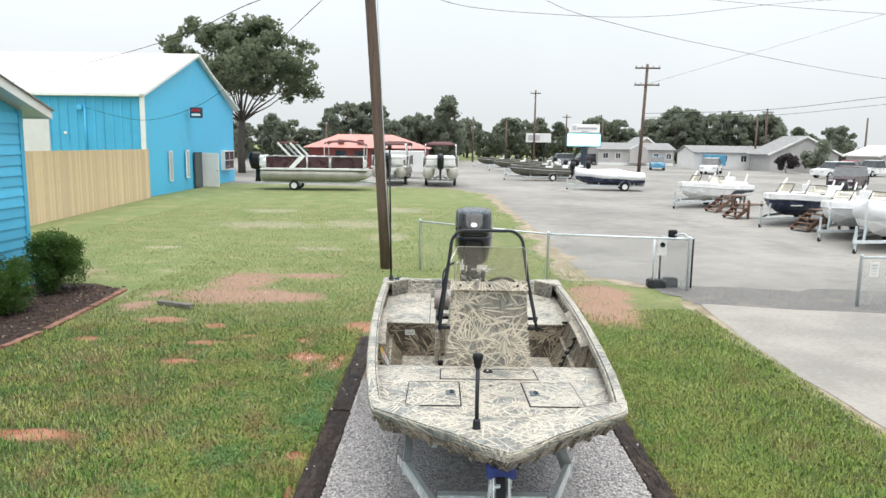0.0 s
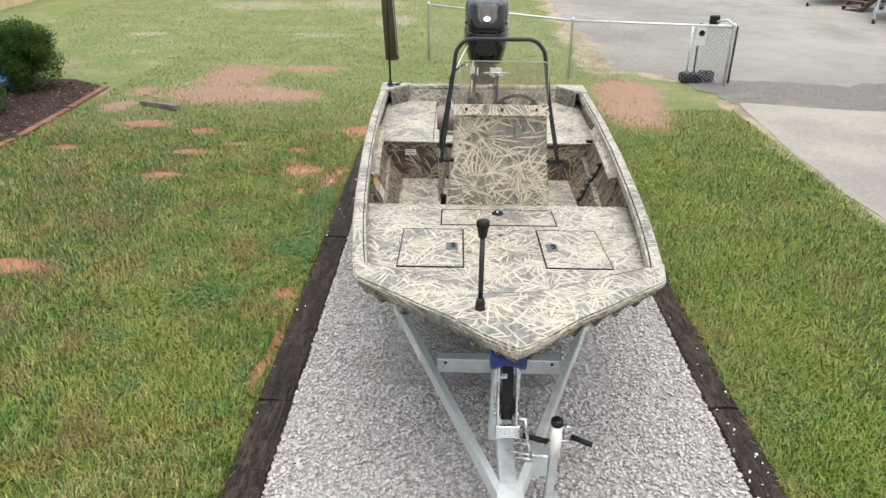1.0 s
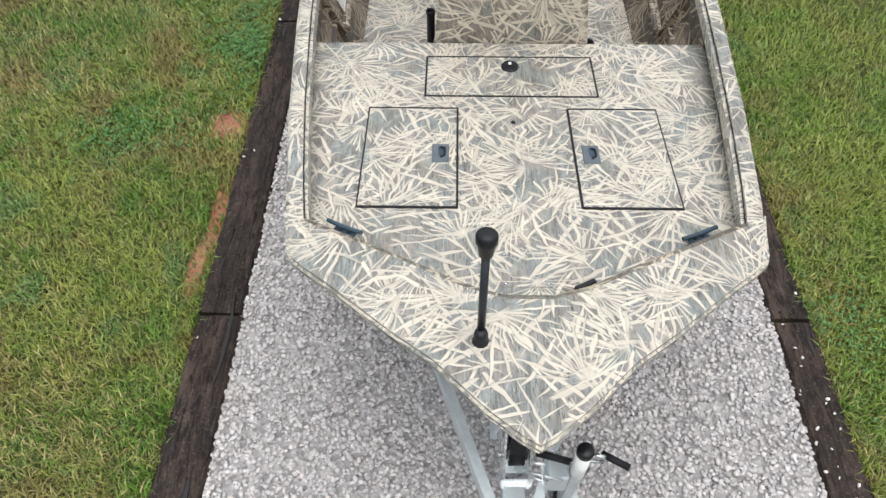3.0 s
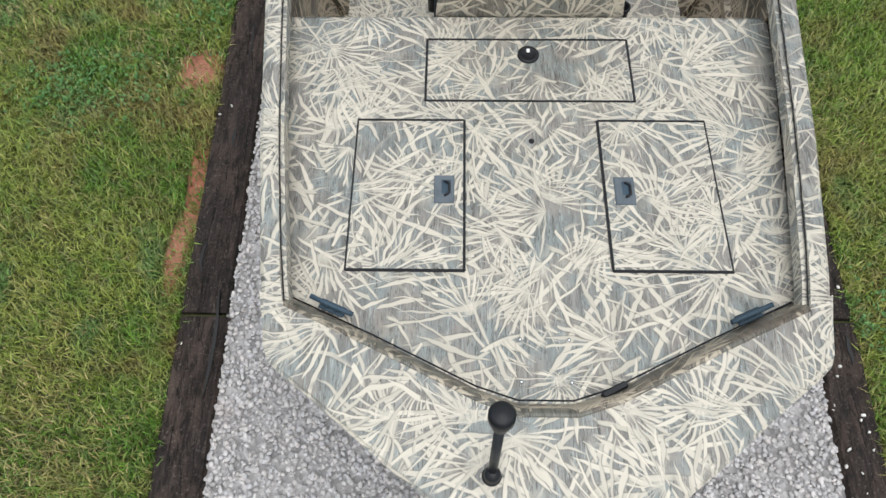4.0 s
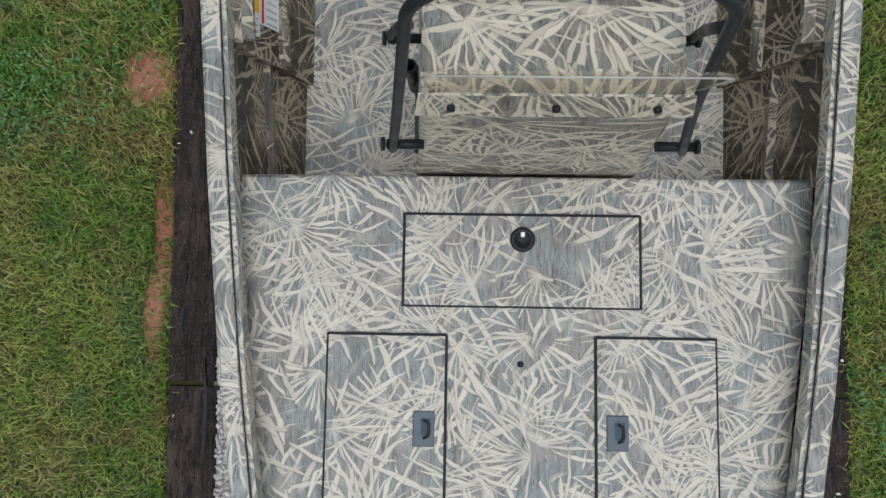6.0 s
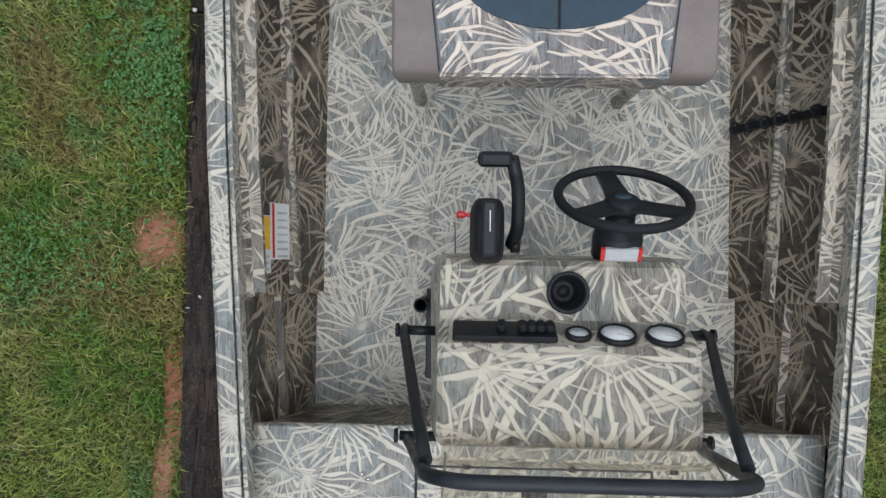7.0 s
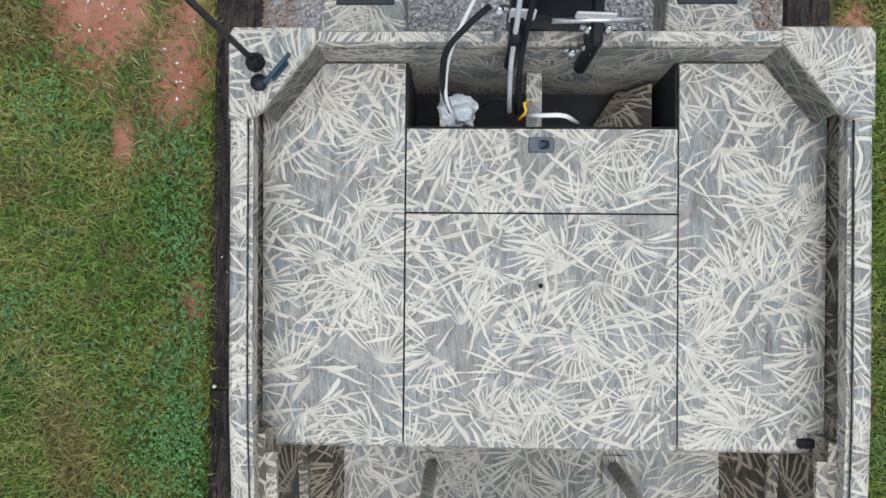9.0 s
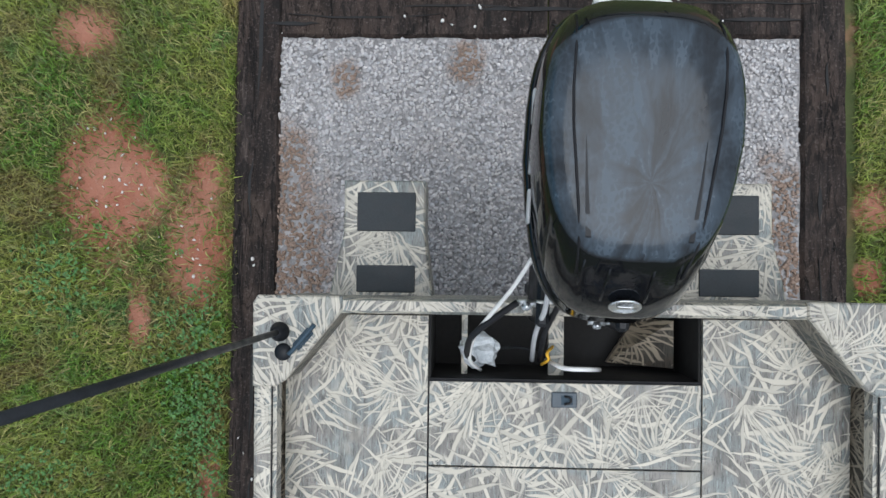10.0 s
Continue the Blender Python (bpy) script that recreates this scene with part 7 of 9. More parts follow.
def leaf_mat(name, a, b):
    def build(T):
        c = T.mix(T.island(), a, b)
        c = T.mix(T.ramp(T.noise(T.place(), 0.5, 2), 0.35, 0.65), c, tuple(0.85 * k for k in a))
        return {"Base Color": c, "Roughness": 0.5}
    m = material(name, build)
    T = Tree(m.node_tree)
    p, out = m.node_tree.nodes["Principled BSDF"], m.node_tree.nodes["Material Output"]
    thru = T.node("ShaderNodeBsdfTranslucent")
    T.put(thru.inputs["Color"], tuple(min(1.0, 1.5 * k) for k in b))
    both = T.node("ShaderNodeMixShader")
    both.inputs[0].default_value = 0.5
    T.put(both.inputs[1], p.outputs[0])
    T.put(both.inputs[2], thru.outputs[0])
    T.put(out.inputs["Surface"], both.outputs[0])
    return m


# far leaves, the oak's less so, are paled: haze put into the colour
LEAF_OAK = leaf_mat("oak_leaves", (0.090, 0.120, 0.070), (0.165, 0.190, 0.120))
LEAF_HAZED = leaf_mat("hazed_leaves", (0.125, 0.150, 0.108), (0.205, 0.225, 0.170))
LEAF_BUSH = leaf_mat("box_leaves", (0.016, 0.052, 0.009), (0.085, 0.155, 0.028))
LEAF_RED = leaf_mat("plum_leaves", (0.02, 0.018, 0.022), (0.05, 0.04, 0.045))


def thing(name, bm, mat, label, category, group=""):
    return tagged(part(name, bm, mat), label, category, group)


# ---- near utility pole ----
pole1 = empty("utility_pole", (-1.30, 16.45, 0), "leaning dark timber utility pole in the lawn", "utility pole")
bm = B()
tube(bm, [(-1.285, 16.45, -0.1), (-1.42, 16.45, 2.2), (-1.67, 16.45, 6.1), (-1.86, 16.45, 9.2)], 0.145, 14, r2=0.11)
part("shaft", bm, POLEW, pole1)
bm = B()
tube(bm, [(-1.17, 16.33, 0.1), (-1.30, 16.33, 2.0), (-1.50, 16.34, 6.0), (-1.72, 16.36, 9.0)], 0.012, 6)
part("ground_wire", bm, GALV, pole1)
bm = B()
box(bm, -1.92, -1.62, 16.25, 16.34, 6.15, 6.30, 0.01)
part("cable_clamp", bm, PLASTIC, pole1)


def wire(pts, r=0.010):
    bm = B()
    P = [Vector(p) for p in pts]
    out = []
    for i in range(len(P) - 1):
        a, b, c, d = P[max(i - 1, 0)], P[i], P[i + 1], P[min(i + 2, len(P) - 1)]
        for k in range(8):
            t = k / 8
            out.append(0.5 * ((2 * b) + (c - a) * t + (2 * a - 5 * b + 4 * c - d) * t * t + (3 * b - a - 3 * c + d) * t ** 3))
    out.append(P[-1])
    tube(bm, out, r, 5)
    return thing("overhead_cable", bm, RUBBER, "thin dark overhead cable", "cable", "overhead cables")


wire([(-21.4, 36.0, 5.1), (-17.79, 30.0, 5.22), (-11.82, 26.0, 5.85), (-7.76, 22.0, 6.09), (-4.52, 18.0, 6.34), (-1.7, 16.4, 6.6)])
wire([(-17.92, 35.9, 4.48), (-14.28, 34.0, 3.83), (-10.34, 30.0, 4.29), (-7.2, 26.0, 5.32), (-3.0, 18.0, 6.36), (-1.75, 16.4, 6.9)], 0.009)
wire([(-1.75, 16.4, 8.0), (-0.17, 30.0, 8.72), (5.57, 34.0, 8.9), (11.49, 38.0, 9.65), (20.69, 44.0, 11.56), (40, 56, 15)])
wire([(-1.75, 16.4, 8.6), (4.09, 30.0, 8.78), (8.21, 34.0, 8.48), (15.13, 38.0, 7.94), (24.4, 40.0, 6.81), (40, 42, 5.5)])
wire([(9, 40.0, 11.4), (14.5, 40.0, 10.86), (24.03, 40.0, 10.26), (40, 40, 9.8)])
wire([(17.95, 63.9, 5.85), (26.6, 60.0, 6.09), (33.69, 55.0, 6.93), (50, 44, 9)], 0.018)
wire([(17.95, 63.9, 5.5), (26.64, 60.0, 5.62), (33.74, 55.0, 6.38), (50, 44, 8.4)], 0.014)
wire([(18.0, 63.9, 8.4), (28.42, 60.0, 11.6), (33.0, 55.0, 13.0), (44, 46, 16)], 0.009)

# ---- chain-link fence and folded gate ----
fence = empty("chain_link_fence", (2.0, 15.0, 0), "low galvanised chain-link fence with round posts", "fence")
POSTS = [(-0.50, 16.28, 1.17), (2.25, 14.80, 1.10), (5.06, 14.28, 1.10)]
for x, y, z in POSTS:
    bm = B()
    lathe(bm, [(0.03, -0.05), (0.03, z - 0.02), (0.036, z), (0.02, z + 0.025), (0.001, z + 0.03)], (x, y, 0), 12)
    part("post", bm, GALV, fence)
for (x0, y0, z0), (x1, y1, z1) in zip(POSTS, POSTS[1:]):
    bm = B()
    tube(bm, [(x0, y0, z0 - 0.03), (x1, y1, z1 - 0.03)], 0.021, 8)
    part("top_rail", bm, GALV, fence)


def mesh_panel(a, b, z0, z1, step, r, parent, mat=GALV):
    """Diagonal wires woven between two uprights."""
    a, b = Vector((*a, 0)), Vector((*b, 0))
    w, h = (b - a).length, z1 - z0
    d = (b - a).normalized()
    bm = B()
    n = int((w + h) / step)
    for k in range(n + 1):
        s = k * step
        for flip in (0, 1):
            u0, u1 = s - h, s
            v0, v1 = 0.0, h
            if u0 < 0:
                v0, u0 = -u0, 0.0
            if u1 > w:
                v1, u1 = h - (u1 - w), w
            if u1 - u0 < 0.01:
                continue
            p, q = (u0, v0), (u1, v1)
            if flip:
                p, q = (w - p[0], p[1]), (w - q[0], q[1])
            tube(bm, [a + d * p[0] + Vector((0, 0, z0 + p[1])), a + d * q[0] + Vector((0, 0, z0 + q[1]))], r, 3, False)
    return part("wire_mesh", bm, mat, parent)


for (x0, y0, z0), (x1, y1, z1) in zip(POSTS, POSTS[1:]):
    mesh_panel((x0, y0), (x1, y1), 0.04, 1.06, 0.085, 0.0011, fence)
gate = empty("folded_gate", (4.8, 14.5, 0), "folded chain-link gate with warning sign beside a post", "gate")
for p, q in (((4.42, 14.55), (5.06, 14.30)), ((4.62, 14.75), (5.18, 14.42))):
    mesh_panel(p, q, 0.05, 1.0, 0.065, 0.0022, gate, PLASTIC if q[0] > 5.1 else GALV)
    for e in (p, q):
        bm = B()
        tube(bm, [(*e, 0.03), (*e, 1.06)], 0.02, 8)
        part("gate_post", bm, GALV if q[0] < 5.1 else PLASTIC, gate)
    bm = B()
    tube(bm, [(*p, 1.05), (*q, 1.05)], 0.018, 8)
    part("gate_rail", bm, GALV, gate)
bm = B()
tube(bm, arc([(4.82, 14.5, 1.12), (4.98, 14.4, 1.18), (5.06, 14.30, 1.06)]), 0.02, 8)
part("latch_arm", bm, GALV, gate)
bm = B()
box(bm, 4.70, 4.96, 14.55, 14.75, 0.0, 0.20, 0.02)
box(bm, 4.32, 4.70, 14.45, 14.70, 0.0, 0.18, 0.03)
part("counterweight", bm, RUBBER, gate)
bm = B()
box(bm, 4.72, 4.90, 14.58, 14.66, 1.06, 1.22, 0.02)
part("motor_box", bm, PLASTIC, gate)
bm = B()
box(bm, 4.47, 4.66, 14.46, 14.468, 0.70, 1.04, 0.0, None)
sg = part("warning_sign", bm, WHITEP, gate, "white warning sign with a round mark")
bm = B()
lathe(bm, [(0.055, 0), (0.055, 0.003), (0.042, 0.003), (0.042, 0.0)], (4.565, 14.459, 0.92), 18, pose(0, 0, 0, 90, 0, 0))
part("sign_mark", bm, SLATE, sg)
fence2 = empty("side_fence", (7.82, 13.0, 0), "short chain-link fence panel with a small notice", "fence")
bm = B()
lathe(bm, [(0.03, -0.05), (0.03, 0.96), (0.036, 0.98), (0.001, 1.0)], (7.82, 13.0, 0), 12)
part("post", bm, GALV, fence2)
bm = B()
tube(bm, [(7.82, 13.0, 0.94), (13.0, 13.2, 0.94)], 0.02, 8)
part("top_rail", bm, GALV, fence2)
mesh_panel((7.82, 13.0), (11.0, 13.1), 0.04, 0.93, 0.085, 0.0012, fence2)
bm = B()
box(bm, 7.98, 8.14, 12.965, 12.972, 0.58, 0.86)
sg = part("notice", bm, WHITEP, fence2, "small white notice")
for k in range(4):
    bm = B()
    box(bm, 8.01, 8.11, 12.961, 12.964, 0.62 + 0.055 * k, 0.645 + 0.055 * k)
    part("print_bar", bm, GREYPL, sg)

# ---- blue workshop ----
shop = empty("blue_workshop", (-22, 44.5, 0), "bright blue metal workshop with white roof and open door", "building")
SX = -15.1
bm = B()


def quad(bm, *p):
    return bm.faces.new([bm.verts.new(v) for v in p])


gable = [(36.1, -0.1), (52.8, -0.1), (52.8, 5.15), (44.5, 8.0), (36.1, 5.15)]
loft(bm, [[(SX - d - 0.021 * (y - 36.1), y, z) for y, z in gable] for d in (0.0, 0.15)], True, True, False)
bmesh.ops.recalc_face_normals(bm, faces=bm.faces[:])
part("gable_wall", bm, BLUEP, shop)
bm = B()
box(bm, -30.0, SX - 0.16, 36.1, 36.25, -0.1, 5.15)
side = part("side_wall", bm, BLUEP, shop)
for k in range(15):
    bm = B()
    x = SX - 0.6 - 0.45 * k
    box(bm, x - 0.035, x + 0.035, 36.06, 36.098, 0, 5.1)
    part("wall_rib", bm, BLUEP, side)
bm = B()
box(bm, -30.0, SX - 0.4, 52.6, 52.8, -0.1, 5.15)
part("back_wall", bm, BLUEP, shop)
for y0, y1, nm in ((35.9, 44.5, "roof_slope"), (53.0, 44.5, "roof_slope")):
    bm = B()
    quad(bm, (SX + 0.12, y0, 5.12), (SX + 0.0, y1, 8.06), (-31, y1, 8.06), (-31, y0, 5.12))
    bmesh.ops.recalc_face_normals(bm, faces=bm.faces[:])
    bmesh.ops.solidify(bm, geom=bm.faces[:], thickness=0.10)
    part(nm, bm, ROOFW, shop)
for a, b in (((SX + 0.03, 36.05, -0.1), (SX + 0.03, 36.05, 5.15)), ((SX + 0.1, 35.95, 5.13), (SX + 0.05, 44.5, 8.06)), ((SX - 0.28, 52.95, 5.13), (SX + 0.05, 44.5, 8.06)), ((SX, 35.95, 5.13), (-30, 35.95, 5.13))):
    beam([a, b], 0.2, 0.16, "white_trim", WHITEP, shop)
for y, z0, z1, w in ((39.6, 0.72, 2.26, 0.16), (42.2, 0.8, 2.28, 0.16)):
    bm = B()
    box(bm, SX - 0.03, SX + 0.03, y - w - 0.08, y + w + 0.08, z0 - 0.07, z1 + 0.07)
    wf = part("window_frame", bm, WHITEP, shop)
    bm = B()
    box(bm, SX + 0.031, SX + 0.036, y - w, y + w, z0, z1)
    part("pane", bm, GREYPL, wf)
bm = B()
box(bm, SX - 0.3, SX + 0.0, 49.4, 51.6, 0.9, 2.25)
wf = part("window_frame", bm, WHITEP, shop)
for k in range(2):
    for j in range(2):
        bm = B()
        box(bm, SX + 0.001, SX + 0.008, 49.5 + 1.03 * k, 50.46 + 1.03 * k, 0.98 + 0.62 * j, 1.55 + 0.62 * j)
        part("pane", bm, GLASSY, wf)
# dark slab on the solid wall stands in for the unlit interior
bm = B()
box(bm, SX - 0.10, SX + 0.012, 43.5, 44.7, 0.0, 2.2)
part("doorway", bm, GLASSY, shop)
bm = B()
box(bm, SX + 0.02, SX + 1.05, 44.7, 44.78, 0.05, 2.15, 0.01, None)
dr = part("door", bm, WHITEP, shop, "white door standing open")
bm = B()
lathe(bm, [(0.05, 0), (0.05, 0.06), (0.001, 0.07)], (SX + 0.95, 44.70, 1.05), 10, pose(0, 0, 0, 90, 0, 0))
part("door_knob", bm, STEEL, dr)
bm = B()
box(bm, SX + 0.05, SX + 0.75, 42.75, 42.95, 4.25, 4.85, 0.02)
sg = part("wall_sign", bm, SLATE, shop, "small dark sign with red lettering bars")
for k, mat in ((0, WHITEP), (1, REDPL)):
    bm = B()
    box(bm, SX + 0.14, SX + 0.66, 42.74, 42.748, 4.36 + 0.26 * k, 4.50 + 0.26 * k)
    part("letter_bar", bm, mat, sg)
bm = B()
box(bm, -26.0, -19.75, 35.95, 36.05, 0, 4.05)
part("white_annex", bm, WHITEP, shop)
bm = B()
tube(bm, [(-17.95, 36.03, 4.6), (-17.95, 36.03, 2.0)], 0.05, 6)
box(bm, -18.3, -18.05, 35.9, 36.08, 4.35, 4.6, 0.03)
part("service_mast", bm, BLUEP, shop)
bm = B()
lathe(bm, [(0.03, 0), (0.09, 0.1), (0.001, 0.11)], (-18.9, 35.98, 3.2), 8, pose(0, 0, 0, 90, 0, 0))
part("flood_lamp", bm, WHITEP, shop)

# privacy fence of upright boards
pf = empty("privacy_fence", (-14.3, 30, 0), "new pale pine privacy fence of upright boards", "fence")
a, b = Vector((-13.6, 21.2, 0)), Vector((-14.83, 36.0, 0))
n = 96
d = (b - a) / n
shared = None
for k in range(n):
    p = a + d * (k + 0.5)
    z = 2.50 - 0.0006 * k + 0.03 * noise.noise((k * 0.37, 0, 0))
    if shared is None:
        bm = B()
        box(bm, -0.012, 0.012, -0.072, 0.072, 0.0, 1.0, 0.0)
        shared = bpy.data.meshes.new("board")
        bm.to_mesh(shared)
        bm.free()
        shared.materials.append(PINE)
    ob = new("board", shared)
    ob.parent = pf
    ob.matrix_local = Matrix.Translation(p - pf.location + Vector((random.uniform(-0.006, 0.006), 0, 0))) @ pose(0, 0, 0, 0, 0, 4.7) @ Matrix.Diagonal((1, 1, z, 1))

# ---- blue house at the mulch bed ----
house = empty("blue_house", (-12, 9.4, 0), "blue lap-sided house with white soffit and trim", "house")
HX, HY, PITCH = -8.23, 14.0, 0.325
bm = B()
loft(bm, [[(x, HY - 0.02, -0.1), (x, HY - 0.02, 3.45), (x, HY - 4.6, 3.45 + 4.6 * PITCH), (x, HY - 9.2, 3.45), (x, HY - 9.2, -0.1)] for x in (HX - 0.03, HX - 9.0)], True, True, False)
bmesh.ops.recalc_face_normals(bm, faces=bm.faces[:])
hw = part("wall", bm, BLUEP, house)
for k in range(24):
    z = 0.2 * k
    inset = max(0.0, (z + 0.2 - 3.42) / PITCH)
    bm = B()
    loft(bm, [[(HX - 0.03, y, z + 0.2), (HX - 0.03, y, z), (HX + 0.016, y, z), (HX - 0.008, y, z + 0.2)] for y in (HY - 9.1 + inset, HY - 0.10 - inset)], True, True, False)
    bmesh.ops.recalc_face_normals(bm, faces=bm.faces[:])
    part("siding_board", bm, BLUEP, hw)
bm = B()
box(bm, HX - 0.06, HX + 0.025, HY - 0.10, HY + 0.02, 0, 3.45)
part("corner_board", bm, BLUEP, house)
for s in (-1, 1):
    mid = HY - 4.6

    def slope(bm, x0, x1, lo, hi, run=4.6 + 0.45):
        """A sheet that follows the roof's pitch between two offsets below it."""
        loft(bm, [[(x, mid + s * run, 3.45 + 4.6 * PITCH - run * PITCH + lo), (x, mid, 3.45 + 4.6 * PITCH + lo), (x, mid, 3.45 + 4.6 * PITCH + hi), (x, mid + s * run, 3.45 + 4.6 * PITCH - run * PITCH + hi)] for x in (x0, x1)], True, True, False)
        bmesh.ops.recalc_face_normals(bm, faces=bm.faces[:])
        return bm

    part("soffit", slope(B(), HX - 9.3, HX + 0.33, 0.02, 0.035), WHITEP, house)
    part("fascia", slope(B(), HX + 0.33, HX + 0.36, 0.0, 0.17), WHITEP, house)
    part("roof", slope(B(), HX - 9.4, HX + 0.40, 0.172, 0.20, 5.1), SHINGLE, house)
    bm = B()
    box(bm, HX - 9.3, HX + 0.36, mid + s * 5.06 - 0.015, mid + s * 5.06 + 0.015, 3.45 - 0.46 * PITCH, 3.45 - 0.46 * PITCH + 0.17)
    part("gutter_board", bm, WHITEP, house)
sheet("mulch_bed", [(-6.19, 13.55), (-6.10, 12.0), (-6.06, 10.4), (-6.14, 9.5), (-6.3, 6.0), (-8.2, 6.0), (-8.2, 14.2), (-7.0, 14.1)], 0.02, MULCH, "dark bark mulch bed along the house", "mulch")
edge = [(-6.17, 13.55), (-6.08, 12.0), (-6.04, 10.4), (-6.12, 9.5), (-6.28, 7.0)]
chips = np.random.uniform(size=(5200, 3)) * (1.75, 6.6, 0.012) + (-7.95, 7.2, 0.018)
chips = chips[chips[:, 0] < -6.13 - 0.05 * np.abs(chips[:, 1] - 11.0)]
chip = np.array([[-1, -0.35, 0], [1, -0.3, 0], [1, 0.3, 0.05], [-1, 0.35, 0.05], [-0.8, -0.25, 0.25], [0.8, -0.2, 0.25], [0.8, 0.2, 0.28], [-0.8, 0.25, 0.28]])
scatter("bark_chips", [(chip, np.array([[4, 5, 6, 7], [0, 1, 5, 4], [1, 2, 6, 5], [2, 3, 7, 6], [3, 0, 4, 7]]))], chips, MULCHCHIP, "loose bark chips and dry litter on the mulch bed", "mulch",
        lying_turns(len(chips), 0.4), np.random.uniform(0.008, 0.034, len(chips)))
border = empty("brick_edging", (-5.85, 11, 0), "row of red bricks edging the mulch bed", "edging")
for (x0, y0), (x1, y1) in zip(edge, edge[1:]):
    L = math.hypot(x1 - x0, y1 - y0)
    for j in range(int(L / 0.21)):
        t = (j + 0.5) * 0.21 / L
        bm = B()
        box(bm, -0.05, 0.05, -0.098, 0.098, -0.04, 0.045, 0.006, pose(x0 + (x1 - x0) * t, y0 + (y1 - y0) * t, 0, random.uniform(-4, 4), random.uniform(-5, 5), math.degrees(math.atan2(y1 - y0, x1 - x0)) - 90 + random.uniform(-4, 4)))
        part("brick", bm, BRICKRED, border)
bm = B()
box(bm, -0.37, 0.37, -0.05, 0.05, 0, 0.09, 0.01, pose(-4.70, 12.23, 0.0, 0, 0, -22))
thing("timber_offcut", bm, worn((0.10, 0.090, 0.078), (0.22, 0.20, 0.175), 6, 0.85, 0.4, stretch=(1, 1, 4))("weathered_timber"), "weathered grey timber offcut lying on the lawn", "timber")


def leaf_cloud(name, centres, radii, per, size, mat, parent, quadlike=True, flat=0.75):
    """Crown of many small leaves gathered in clumps."""
    c = np.repeat(np.array(centres), per, 0)
    r = np.repeat(np.array(radii), per)
    d = np.random.normal(size=c.shape)
    d /= np.linalg.norm(d, axis=1)[:, None]
    p = c + d * (r * np.random.uniform(0.45, 1.0, len(r)))[:, None] * (1, 1, flat)
    shapes = [(np.array([[-0.5, 0, 0], [0, -0.28 * w, 0.06], [0.5, 0, 0], [0, 0.28 * w, 0.06]]), np.array([[0, 1, 2, 3]])) for w in (0.8, 1.0, 1.3)]
    ob = scatter(name, shapes, p, mat, "", "", random_turns(len(p)), np.random.uniform(0.6, 1.3, len(p)) * size)
    for key in ("kind",):
        if key in ob:
            del ob[key]
    ob.parent = parent
    ob.location = -parent.location
    return ob


def shrub(x, y, r, h, label, mat=LEAF_BUSH, n=90, per=230, size=0.042):
    t = empty("shrub", (x, y, 0), label, "shrub", "shrubs")
    bm = B()
    for k in range(5):
        a = k * 1.3
        tube(bm, [(x, y, 0), (x + 0.25 * r * math.cos(a), y + 0.25 * r * math.sin(a), h * 0.4), (x + 0.6 * r * math.cos(a), y + 0.6 * r * math.sin(a), h * 0.75)], 0.02, 5, r2=0.008)
    part("stems", bm, BARK, t)
    cs, rs = [], []
    for k in range(n):
        a, u = random.uniform(0, 2 * math.pi), random.uniform(0, 1) ** 0.5
        z = random.uniform(0.12, 0.98)
        w = math.sin(math.pi * min(0.93, 0.16 + 0.72 * z)) ** 0.5
        cs.append((x + r * 0.82 * u * w * math.cos(a), y + r * 0.82 * u * w * math.sin(a), h * (0.08 + 0.84 * z)))
        rs.append(r * random.uniform(0.22, 0.34))
    leaf_cloud("foliage", cs, rs, per, size, mat, t, flat=0.9)
    return t


shrub(-7.40, 13.30, 0.66, 1.16, "clipped dark green evergreen shrub in mulch")
shrub(-7.42, 11.45, 0.66, 1.0, "clipped dark green evergreen shrub in mulch")


def tree(x, y, h, spread, seed, label, mat=LEAF_HAZED, clumps=34, per=60, size=0.6, low=0.25, trunk=0.035, at_home=True):
    random.seed(seed)
    t = empty("tree", (x, y, 0), label, "tree", "trees round the yard")
    bm = B()
    tr = h * trunk
    tube(bm, [(x, y, -0.1), (x + 0.01 * h, y, h * 0.2), (x - 0.01 * h, y, h * 0.45), (x + 0.015 * h, y, h * 0.8)], tr, 9, r2=tr * 0.25)
    cs, rs = [], []
    for k in range(clumps):
        z = low + (1 - low) * random.uniform(0.0, 1.0) ** 0.85
        prof = (math.sin(math.pi * min(0.97, 0.10 + 0.86 * (z - low) / (1 - low)))) ** 0.6
        a, u = random.uniform(0, 2 * math.pi), random.uniform(0.25, 1) ** 0.6
        p = (x + spread * prof * u * math.cos(a), y + spread * prof * u * math.sin(a), h * z * 0.95)
        cs.append(p)
        rs.append(h * random.uniform(0.05, 0.11))
        if k % 3 == 0:
            tube(bm, [(x, y, h * max(0.18, z * 0.55)), (x + (p[0] - x) * 0.5, y + (p[1] - y) * 0.5, h * z * 0.78), p], tr * 0.35, 5, r2=tr * 0.08)
    part("trunk", bm, BARK, t)
    leaf_cloud("crown", cs, rs, per, size, mat, t)
    return t


